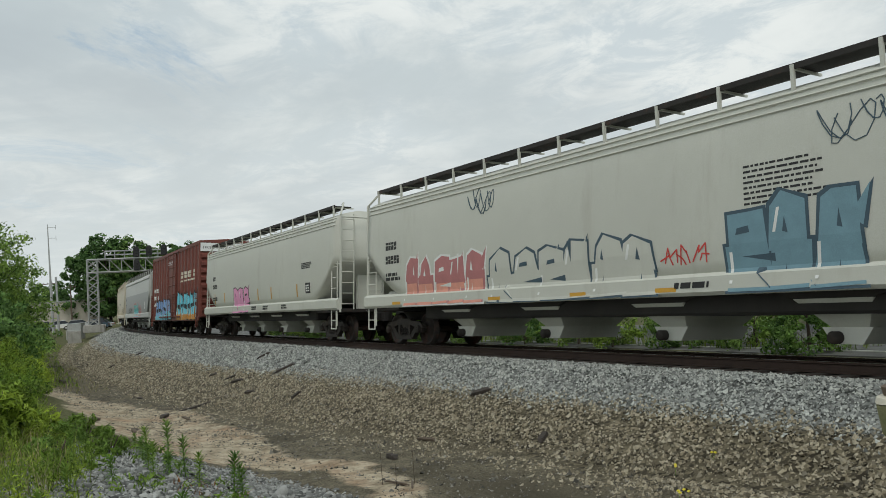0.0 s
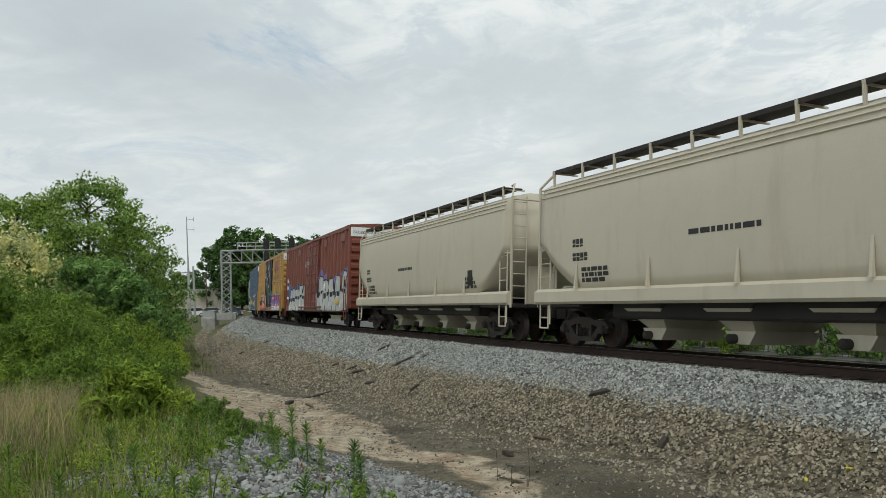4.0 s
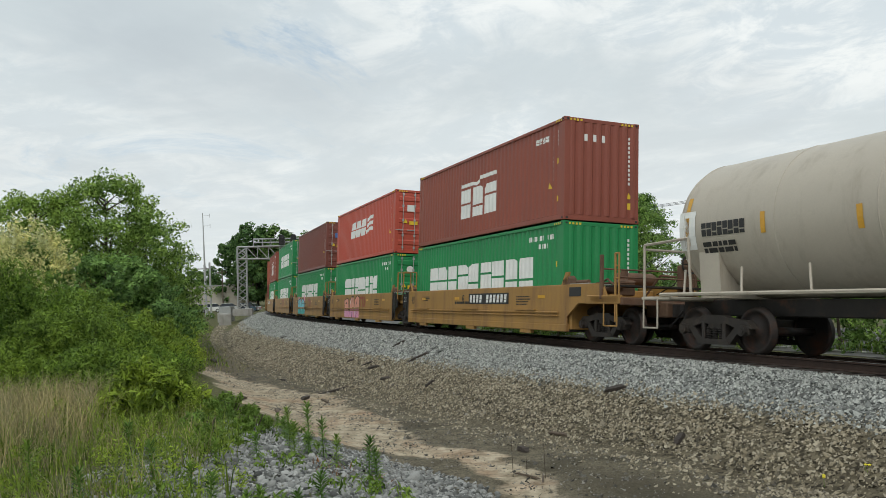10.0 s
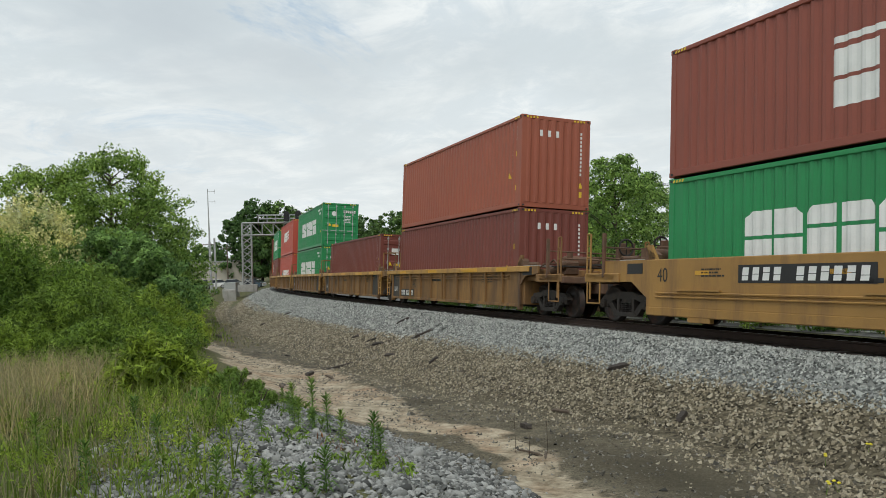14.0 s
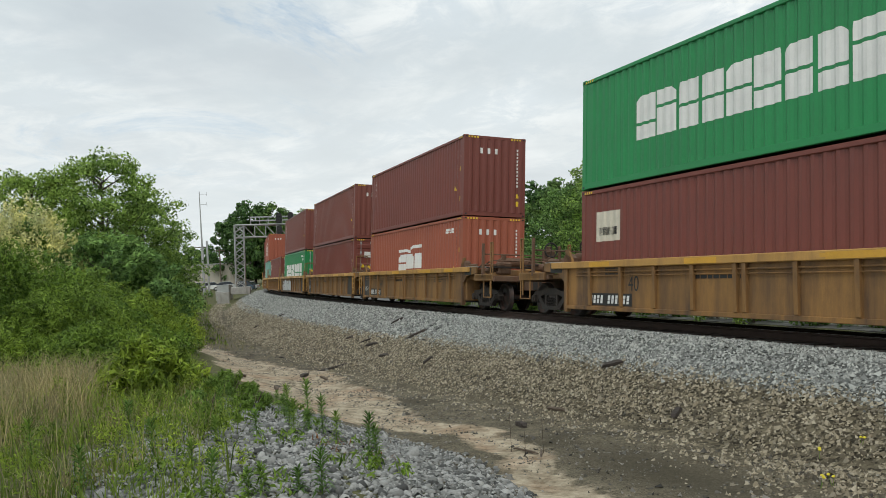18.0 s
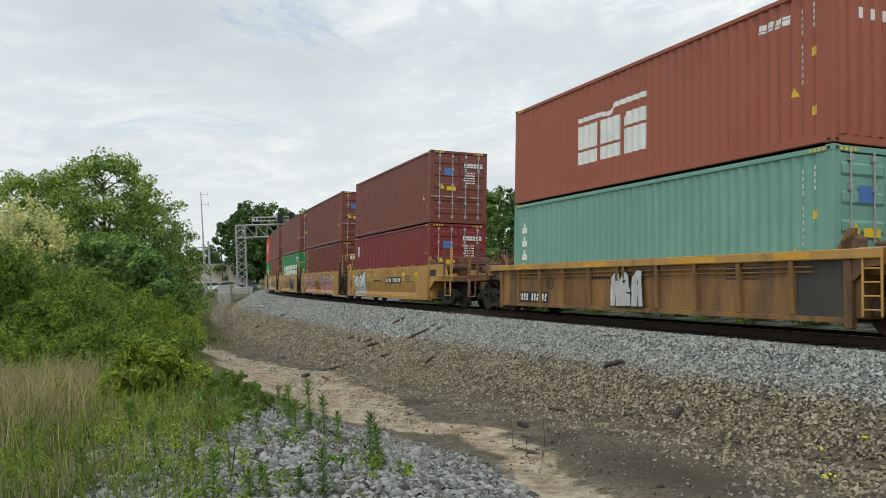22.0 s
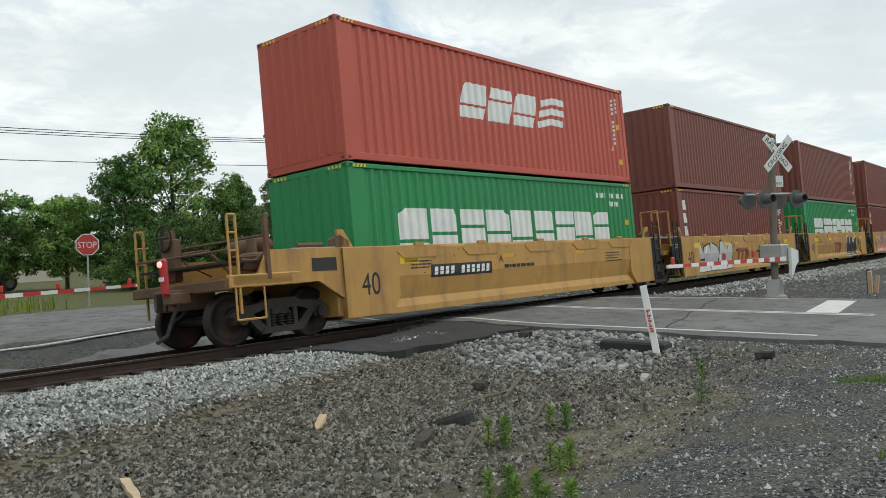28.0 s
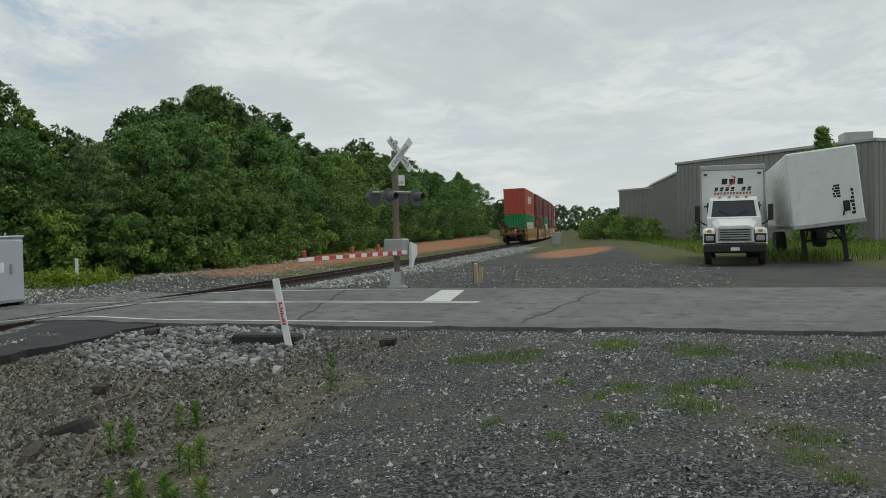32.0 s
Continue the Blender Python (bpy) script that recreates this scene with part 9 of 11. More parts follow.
semi_trailer()


MAT["mast"] = surface("weathered_mast", (0.20, 0.165, 0.125), 0.8, 0.1, 0.2, 3, (0.08, 0.06, 0.045), (0.5, 0.8))


MAT["lamp_back"] = surface("faded_lamp_backing", (0.11, 0.115, 0.115), 0.6, 0, 0.15, 3)


def crossing_signal(x, y, face, arm_to, label):
    """A mast with crossed boards, two pairs of lamps and a lowered gate. face: degrees the lamps look from -y."""
    t = thing("crossing_signal", label, "crossing signal", "crossing signals", m=pose(x, y, land_at(x, y), 0, 0, face))
    G, R = MAT["galv"], pose(0.16, 0, 0, 0, 0, -27)
    part("footing", Shape().turned([(0.3, -0.1), (0.3, 0.05), (0.22, 0.1), (0.05, 0.1)], (0, 0, 0), "z", 16), MAT["concrete"], t)
    part("base", Shape().prism([(-0.2, 0.1), (0.2, 0.1), (0.11, 0.5), (-0.11, 0.5)], -0.16, 0.16), G, t)
    part("mast", Shape().cyl((0, 0, 0.1), (0, 0, 4.0), 0.095, n=14), MAT["mast"], t, "weathered brown steel mast")
    cross = part("crossbuck", Shape().box(-0.62, 0.62, -0.11, -0.09, -0.11, 0.11).moved(pose(0, -0.05, 3.9, 0, 45, 0)), MAT["white"], t, "white crossed boards with black words", m=R)
    part("board", Shape().box(-0.62, 0.62, -0.135, -0.115, -0.11, 0.11).moved(pose(0, -0.05, 3.9, 0, -45, 0)), MAT["white"], cross)
    for ang, word, off in ((45, "RAIL  ROAD", -0.165), (-45, "CROSSING", -0.19)):
        lettering(cross, word, -0.52 if ang < 0 else -0.56, off, -0.065, 0.19, MAT["black"], m=pose(0, 0, 3.9, 0, ang, 0))
    sgn = part("track_sign", Shape().box(-0.22, 0.22, -0.11, -0.09, 3.0, 3.3, 0.005), MAT["white"], t, m=R)
    lettering(sgn, "TRACKS", -0.2, -0.115, 3.04, 0.12, MAT["black"], wide=0.85)
    for yy in (-0.28, 0.28):
        arm = part("lamp_arm", Shape().cyl((-0.75, yy * 0.6, 2.8), (0.75, yy * 0.6, 2.8), 0.03, n=8), G, t, m=pose(0, 0, 0, 0, 0, -27))
        for k in (-0.55, 0.55):
            sg = -1 if yy < 0 else 1
            disc = part("lamp_disc", Shape().cyl((k, yy, 2.65), (k, yy + sg * 0.03, 2.65), 0.25, n=20), MAT["lamp_back"], arm, "dark grey round lamp backing")
            part("visor", Shape().turned([(0.13, 0), (0.145, 0), (0.11, sg * 0.3), (0.10, sg * 0.3)], (k, yy, 2.67), "y", 14), MAT["lamp_back"], disc)
            part("lens", Shape().cyl((k, yy + sg * 0.03, 2.65), (k, yy + sg * 0.05, 2.65), 0.12, n=14), MAT["red"], disc)
    box = part("gate_motor", Shape().box(-0.28, 0.28, -0.3, 0.3, 0.95, 1.45, 0.03), G, t, "grey gate motor housing")
    part("counterweight", Shape().prism([(0.15, 1.35), (0.75, 1.25), (0.75, 0.95), (0.5, 0.85), (0.3, 0.6), (0.15, 0.6)], -0.40, -0.32), MAT["white"], box)
    L = arm_to
    g = part("gate_arm", Shape().prism([(-0.2, 1.01), (-L, 1.12), (-L, 1.19), (-0.2, 1.12)], -0.37, -0.33), MAT["white"], t, "white gate arm with red stripes")
    n = int(L / 0.8)
    for i in range(n):
        xa = -0.7 - i * 0.8
        if xa - 0.4 < -L:
            break

        def zz(q):
            return (1.01 + 0.11 * (-q - 0.2) / (L - 0.2), 1.12 + 0.07 * (-q - 0.2) / (L - 0.2))
        part("stripe", Shape().prism([(xa, zz(xa)[0] - 0.001), (xa - 0.4, zz(xa - 0.4)[0] - 0.001), (xa - 0.4, zz(xa - 0.4)[1] + 0.001), (xa, zz(xa)[1] + 0.001)], -0.374, -0.326), MAT["red"], g)
    for q in (-L + 0.25, -L * 0.6, -L * 0.35):
        part("arm_lamp", Shape().box(q - 0.05, q + 0.05, -0.38, -0.32, 1.18, 1.34, 0.02), MAT["red"], g)
    part("bell", Shape().turned([(0.12, 0), (0.1, 0.08), (0.03, 0.12)], (0, 0, 4.2), "z", 12), G, t)


crossing_signal(22.8, 7.5, 0, 7.4, "crossing signal with a lowered striped gate, seen from behind a road")
crossing_signal(6.0, 19.4, 180, 5.2, "crossing signal mast on the far side with a lowered gate")


def signal_cabinet():
    x, y = 16.6, 15.95
    t = thing("signal_cabinet", "silver-grey steel railway equipment cabinet on feet", "cabinet", m=pose(x, y, land_at(x, y), 0, 0, 2) @ Matrix.Scale(0.995, 4))
    part("body", Shape().box(-0.6, 0.6, -0.48, 0.48, 0.14, 1.74, 0.02), MAT["white_box"], t)
    part("roof", Shape().box(-0.63, 0.63, -0.51, 0.51, 1.74, 1.8, 0.02), MAT["white_box"], t)
    for k in (-0.5, 0.5):
        part("foot", Shape().box(k - 0.08, k + 0.08, -0.45, 0.45, -0.05, 0.14), MAT["steel_dark"], t)
    d = part("door", Shape().box(-0.56, 0.56, -0.51, -0.48, 0.2, 1.68, 0.01), MAT["white_box"], t)
    part("handle", Shape().box(0.1, 0.16, -0.55, -0.51, 0.85, 1.1, 0.01), MAT["galv"], d)
    part("nameplate", Shape().box(-0.35, -0.1, -0.514, -0.51, 0.9, 1.15), MAT["letter_white"], d)
    for k in (-0.58, 0.58):
        part("lifting_eye", Shape().turned([(0.03, 0), (0.05, 0.015), (0.03, 0.03)], (k, 0, 1.82), "y", 10), MAT["galv"], t)


MAT["white_box"] = surface("silver_paint", (0.46, 0.48, 0.52), 0.5, 0.1, 0.06, 1, (0.36, 0.36, 0.36), (0.6, 0.9))
signal_cabinet()
utility_pole(23.6, 23.0, 4.7, 2, False)


def stop_sign():
    t = thing("stop_sign", "red octagonal stop sign on a steel post", "road sign", m=pose(13.9, 27.8, land_at(13.9, 27.8), 0, 0, -26))
    part("post", Shape().box(-0.03, 0.03, -0.02, 0.02, 0, 2.5), MAT["galv"], t)
    oc = [(0.4 * math.cos(math.radians(22.5 + 45 * i)), 2.15 + 0.4 * math.sin(math.radians(22.5 + 45 * i))) for i in range(8)]
    b = part("border", Shape().prism(oc, -0.035, -0.02), MAT["white"], t)
    inn = [(x * 0.92, 2.15 + (z - 2.15) * 0.92) for x, z in oc]
    part("face", Shape().prism(inn, -0.041, -0.03), MAT["red"], b)
    lettering(b, "STOP", -0.31, -0.046, 2.04, 0.30, MAT["white"], wide=0.85)


stop_sign()


def leaning_post():
    t = thing("marker_post", "leaning white plastic marker post with a faded red label", "post", m=pose(11.9, 5.68, land_at(11.94, 5.63) - 0.3, -12, 3, 0) @ pose(0, 0, 0, 0, 0, -66))
    part("post", Shape().box(-0.055, 0.055, -0.02, 0.02, 0, 1.44, 0.01), MAT["white"], t)
    part("label", Shape().box(-0.04, 0.04, -0.024, -0.021, 0.66, 1.09), MAT["letter_white"], t)
    r2 = random.Random(2)
    tagged(part("writing", drape(bars(-0.03, 0.03, 0.69, 1.06, 9, r2), lambda x, z: -0.026, (), (), 0.0), MAT["red"], t), kind="stuff")


leaning_post()
for px, py, hh in ((24.7, 20.0, 0.98),):
    t = thing("marker_post", "plain white marker post in weeds", "post", m=pose(px, py, land_at(px, py) - 0.05))
    part("post", Shape().cyl((0, 0, 0), (0, 0, hh), 0.06, n=10), MAT["white"], t)
    part("cap", Shape().cyl((0, 0, hh), (0, 0, hh + 0.04), 0.07, n=10), MAT["white"], t)


def wood_stakes():
    t = thing("wooden_marker", "short stained wooden survey stakes with a pipe stub", "stake", m=pose(24.6, 5.5, land_at(24.6, 5.5)))
    part("stake", Shape().box(-0.06, 0.06, -0.05, 0.05, 0, 0.62).moved(pose(-0.05, 0.05, 0, 0, -6, 0)), MAT["fresh_wood"], t)
    part("stake", Shape().box(-0.05, 0.05, -0.05, 0.05, 0, 0.5).moved(pose(0.1, -0.05, 0, 4, 5, 0)), MAT["fresh_wood"], t)
    part("pipe", Shape().cyl((0.0, 0.1, 0), (0.02, 0.12, 0.66), 0.05), MAT["wood"], t)


wood_stakes()


def parked_car(x, y, yaw, paint, label, name="car", tall=0.0, L=4.5):
    """A plain passenger car: body, cabin, glass, wheels."""
    t = thing(name, label, "car", "parked cars", m=pose(x, y, land_at(x, y), 0, 0, yaw))
    h = L / 2
    P = MAT[paint]
    low = [(-h, 0.35), (-h, 0.8 + tall * 0.3), (-h + 0.9, 0.95 + tall * 0.3), (h - 0.6, 1.0 + tall * 0.3), (h, 0.85 + tall * 0.3), (h, 0.35)]
    part("body", Shape().loft([[(px, -0.88, z) for px, z in low], [(px, -0.9, z * 0.98) for px, z in low], [(px, 0.9, z * 0.98) for px, z in low], [(px, 0.88, z) for px, z in low]]), P, t)
    cab = [(-h + 1.0, 0.9 + tall * 0.3), (-h + 1.7, 1.45 + tall), (h - 1.1, 1.47 + tall), (h - 0.3, 0.95 + tall * 0.3)]
    c = part("cabin", Shape().loft([[(px, -0.82, z) if z < 1.2 else (px, -0.66, z) for px, z in cab], [(px, 0.82, z) if z < 1.2 else (px, 0.66, z) for px, z in cab]]), MAT["glass"], t, "dark tinted windows")
    part("roof", Shape().box(-h + 1.65, h - 1.05, -0.68, 0.68, 1.44 + tall, 1.5 + tall, 0.02), P, c)
    for wx in (-h + 0.85, h - 0.9):
        for wy in (-0.82, 0.82):
            wheel_part(t, wx, wy, 0.33, 0.22)
    for wy in (-0.62, 0.62):
        part("headlight", Shape().box(-h - 0.01, -h + 0.05, wy - 0.18, wy + 0.18, 0.62, 0.76, 0.01), MAT["galv"], t)
        part("tail_light", Shape().box(h - 0.05, h + 0.01, wy - 0.14, wy + 0.14, 0.65, 0.85, 0.01), MAT["red"], t)
    return t


for i, (x, y, yw, pt, lb, tl) in enumerate(((-150, 18.2, 80, "white", "white saloon car parked by a warehouse", 0.1), (-151, 21.0, 85, "p_silver", "silver car parked by a warehouse", 0.0), (-152, 23.8, 80, "white", "white estate car parked by a warehouse", 0.2),
                                            (-149, 15.6, 82, "hopper_band", "grey car parked by a warehouse", 0.1), (-162, 27.0, 60, "p_silver", "pale car parked under trees", 0.1), (-158, 25.5, 70, "p_slate", "dark blue car parked by a warehouse", 0.3),
                                            (-170, 33.0, 20, "white", "white van parked by a warehouse", 0.4))):
    parked_car(x, y, yw, pt, lb, tall=tl)
parked_car(4.5, 25.0, 8, "black", "black sport utility vehicle waiting on the far road", "suv", 0.25, 4.8)


def relay_box(x, y, yaw, s=(0.6, 0.4, 1.5), paint="galv"):
    t = thing("relay_case", "grey steel trackside relay case on a plinth", "cabinet", "trackside cases", m=pose(x, y, land_at(x, y), 0, 0, yaw))
    part("body", Shape().box(-s[0], s[0], -s[1], s[1], 0.15, s[2], 0.02), MAT[paint], t)
    part("roof", Shape().box(-s[0] - 0.05, s[0] + 0.05, -s[1] - 0.05, s[1] + 0.05, s[2], s[2] + 0.06, 0.01), MAT[paint], t)
    part("plinth", Shape().box(-s[0], s[0], -s[1], s[1], -0.3, 0.15), MAT["concrete"], t)
    part("door", Shape().box(-s[0] + 0.06, s[0] - 0.06, -s[1] - 0.02, -s[1], 0.22, s[2] - 0.06, 0.005), MAT[paint], t)


relay_box(-121, 17.0, 60, (0.9, 0.7, 2.1))
relay_box(-122, 35.2, 60, (0.6, 0.5, 2.0), "white")
relay_box(-125, 37.5, 60, (0.6, 0.5, 2.0), "white")
relay_box(78, 9.8, 10, (0.5, 0.4, 1.2), "galv")

tagged(part("culvert_wall", Shape().box(-118, -108, 15.3, 15.7, -2.2, -0.35, 0.03).box(-108.3, -107.9, 14.2, 15.7, -2.2, -0.4, 0.03), MAT["concrete"]), "pale concrete culvert headwall by the track", "culvert", kind="structure")


def mixer_truck(x, y, yaw):
    t = thing("mixer_truck", "white concrete mixer truck parked far behind the tracks", "truck", m=pose(x, y, land_at(x, y), 0, 0, yaw))
    part("cab", Shape().prism([(-4.2, 0.7), (-2.4, 0.7), (-2.4, 2.9), (-3.6, 2.9), (-4.2, 1.9)], -1.15, 1.15), MAT["white"], t)
    part("chassis", Shape().box(-4, 4, -0.5, 0.5, 0.6, 0.9), MAT["black"], t)
    part("drum", Shape().turned([(0.3, -2.4), (0.9, -1.6), (1.2, 0), (1.1, 1.2), (0.6, 2.8), (0.5, 3.2)], (0, 0, 0), "x", 22).moved(pose(0.6, 0, 2.2, 0, -8, 0)), MAT["white"], t)
    part("windscreen", Shape().prism([(-4.19, 1.95), (-3.65, 2.8), (-3.62, 2.78), (-4.16, 1.93)], -1.0, 1.0), MAT["glass"], t)
    for wx in (-3.3, 1.2, 2.5):
        for wy in (-1.0, 1.0):
            wheel_part(t, wx, wy, 0.5, 0.35)


mixer_truck(-172, 42, 30)
mixer_truck(-182, 47, 30)


def lift_machine():
    t = thing("boom_lift", "orange boom lift parked beyond the far road", "lift", m=pose(17.9, 47.6, land_at(17.9, 47.6), 0, 0, 10))
    part("base", Shape().box(-1.2, 1.2, -0.9, 0.9, 0.5, 1.2, 0.05), MAT["p_salmon"], t)
    part("boom", Shape().box(-1.8, 1.6, -0.2, 0.2, 1.3, 1.7, 0.04).box(-0.3, 0.3, -0.4, 0.4, 1.2, 1.6, 0.03), MAT["p_salmon"], t)
    for wx in (-0.9, 0.9):
        for wy in (-0.95, 0.95):
            wheel_part(t, wx, wy, 0.45, 0.3)


lift_machine()
# the side road beyond the track
def side_z(x, y):
    return max(land_at(x, y), -0.9) + 0.03


far_road = Shape()
rings = []
for x, y0, y1 in ((-90, 21, 29), (-65, 20.5, 28.5), (-40, 20, 28), (-25, 19.2, 27.6), (-10, 18.4, 27), (2, 17.4, 27), (8, 16.8, 27), (11, 16.4, 27), (13.6, 15.9, 26.6), (15.2, 18.3, 26), (16.2, 20.2, 25)):
    rings.append([(x, y, side_z(x, y)) for y in np.linspace(y0, y1, 5)] + [(x, y1, -1.3), (x, y0, -1.3)])
far_road.loft(rings)
tagged(part("side_road", far_road, MAT["asphalt"]), "grey asphalt side road beyond the railway", "road", kind="structure")
tagged(part("side_line", Shape().loft([[(x, y - 0.06, side_z(x, y) + 0.02), (x, y + 0.06, side_z(x, y) + 0.02), (x, y + 0.06, side_z(x, y)), (x, y - 0.06, side_z(x, y))] for x, y in ((-40, 21.0), (-25, 20.1), (-10, 19.3), (2, 18.5), (8, 18.2), (11, 18.6), (13.3, 19.4))]), MAT["line"]), "white painted edge line on the side road", "road line", kind="structure")


# ---- trees, bushes, weeds ----
def leaf_cloud(rs, centres, radii, per, size, flat=0.6, droop=0.0, aspect=1.7):
    """Leaves strewn over the shells of clumps: returns arrays of corners and faces."""
    V = []
    for c, r in zip(centres, radii):
        n = per
        d = rs.normal(size=(n, 3))
        d /= np.linalg.norm(d, axis=1)[:, None]
        p = c + d * (r * rs.uniform(0.55, 1.08, n)[:, None]) * np.array([1, 1, flat])
        nrm = d + rs.normal(size=(n, 3)) * 0.6 + np.array([0, 0, 0.5])
        nrm /= np.linalg.norm(nrm, axis=1)[:, None]
        a = np.cross(nrm, rs.normal(size=(n, 3)))
        a /= np.linalg.norm(a, axis=1)[:, None] + 1e-9
        b = np.cross(nrm, a)
        s = size * rs.uniform(0.6, 1.3, n)[:, None]
        a, b = a * s, b * s * aspect
        b[:, 2] -= droop * s[:, 0]
        V.append(np.stack([p - b, p + a * 1.25 + b * 0.25, p - a * 0.75 + b], 1).reshape(-1, 3))
    v = np.concatenate(V)
    return v, np.arange(len(v)).reshape(-1, 3)


def tree_parts(rs, h, spread, clumps, per, leaf, trunk_h=0.3, shape="round", aspect=1.3):
    """Meshes of a tree: tapered trunk with limbs, and a crown of many small flat sprays of leaves with gaps between."""
    sh = Shape()
    lean = rs.uniform(-0.04, 0.04, 2) * h
    top = Vector((lean[0], lean[1], h * 0.86))
    r0 = 0.016 * h + 0.04
    sh.cyl((0, 0, -0.3), (lean[0] * 0.4, lean[1] * 0.4, h * 0.4), r0, r0 * 0.7, 9)
    sh.cyl((lean[0] * 0.4, lean[1] * 0.4, h * 0.4), top, r0 * 0.7, r0 * 0.12, 8)
    ph = rs.uniform(0, 6.283, 4)
    cs, rr = [], []
    for i in range(clumps):
        f = rs.uniform(0, 1) ** (1.15 if shape == "cone" else 0.9)
        a = i * 2.399 + rs.uniform(-0.6, 0.6)
        if shape == "cone":
            w = spread * (1.03 - f) ** 0.72 + 0.05 * spread
        elif shape == "spire":
            w = spread * min(math.sqrt(max(0.05, 1 - ((f - 0.36) / 0.74) ** 2)), 1.45 * (1.03 - f) ** 0.5)
        else:
            w = spread * math.sqrt(max(0.03, 1 - ((f - 0.42) / 0.61) ** 2))
        lobe = 1 + 0.20 * math.sin(3 * a + ph[0] + 5 * f) + 0.15 * math.sin(5 * a + ph[1] - 9 * f) + 0.10 * math.sin(17 * f + ph[2] + 2 * a)
        q = w * lobe * math.sqrt(rs.uniform(0.06, 1.0))
        z = h * (trunk_h + (0.97 - trunk_h) * f) - 0.10 * q + 0.04 * h * math.sin(2 * a + ph[3])
        cs.append(np.array([math.cos(a) * q + lean[0] * f, math.sin(a) * q + lean[1] * f, max(z, 0.04 * h)]))
        rr.append((0.45 + 0.55 * spread) * rs.uniform(0.15, 0.31) * (1.1 - 0.25 * f))
        if i % 9 == 0:
            c = cs[-1]
            z0 = max(h * 0.12, c[2] - q * 0.8)
            sh.cyl((lean[0] * z0 / h, lean[1] * z0 / h, z0), tuple(c * 0.97), r0 * 0.3, r0 * 0.05, 5, False)
    v, f = leaf_cloud(rs, cs, rr, per, leaf, 0.7, 0.2, aspect)
    return sh.mesh("trunk"), np_mesh("crown", v, f)


TREES = {}


def tree(x, y, kind, scale=1.0, turn=0.0, label="broad-leaved tree in full summer leaf", group="trees along the railway", z=None, name="tree", height=0):
    spec = {"oak": (11.0, 3.8, 400, 52, 0.085, 0.14, "spire", "leaf", 1.3), "tall": (13.0, 3.0, 230, 36, 0.12, 0.3, "spire", "leaf_dark", 1.3), "pine": (14.0, 2.6, 330, 62, 0.05, 0.3, "round", "leaf_dark", 3.6),
            "young": (8.0, 2.2, 280, 48, 0.068, 0.06, "cone", "leaf", 1.4), "shrub": (3.6, 2.0, 110, 42, 0.072, 0.04, "round", "leaf_mid", 1.6), "far": (15.0, 6.5, 200, 40, 0.25, 0.10, "round", "leaf_dark", 1.2),
            "sumac": (5.2, 2.6, 190, 58, 0.06, 0.2, "round", "leaf", 2.2), "scrub": (4.5, 2.6, 200, 50, 0.066, 0.02, "round", "leaf_dark", 1.4), "walnut": (12.0, 5.2, 430, 62, 0.082, 0.14, "round", "leaf_mid", 1.5),
            "poplar": (10.0, 2.4, 360, 62, 0.062, 0.04, "round", "leaf_grey", 1.2), "maple": (9.0, 3.0, 380, 56, 0.07, 0.03, "spire", "leaf", 1.3)}[kind]
    if kind not in TREES:
        rs = np.random.RandomState(len(TREES) * 7 + 3)
        tm, cm = tree_parts(rs, spec[0], spec[1], spec[2], spec[3], spec[4], spec[5], spec[6], spec[8])
        TREES[kind] = (tm, cm)
    tm, cm = TREES[kind]
    if height:
        scale = height / spec[0]
    t = thing(name, label, "tree" if name == "tree" else "bush", group, m=Matrix.Translation((x, y, land_at(x, y) if z is None else z)) @ pose(0, 0, 0, 0, 0, turn) @ Matrix.Scale(scale, 4))
    put("trunk", tm, MAT["bark"], t)
    put("crown", cm, MAT[spec[7]], t)
    return t


tr = random.Random(21)
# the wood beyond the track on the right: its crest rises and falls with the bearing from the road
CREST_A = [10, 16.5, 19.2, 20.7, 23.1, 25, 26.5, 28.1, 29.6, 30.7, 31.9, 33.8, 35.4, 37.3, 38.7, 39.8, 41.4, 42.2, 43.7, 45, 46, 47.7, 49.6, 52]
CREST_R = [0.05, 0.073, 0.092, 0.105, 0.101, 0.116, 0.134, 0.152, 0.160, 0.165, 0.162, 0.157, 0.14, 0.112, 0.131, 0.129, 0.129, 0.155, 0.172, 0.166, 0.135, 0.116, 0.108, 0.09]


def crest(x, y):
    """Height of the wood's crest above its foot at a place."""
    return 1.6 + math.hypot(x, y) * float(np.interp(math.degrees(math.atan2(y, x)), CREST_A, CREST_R))


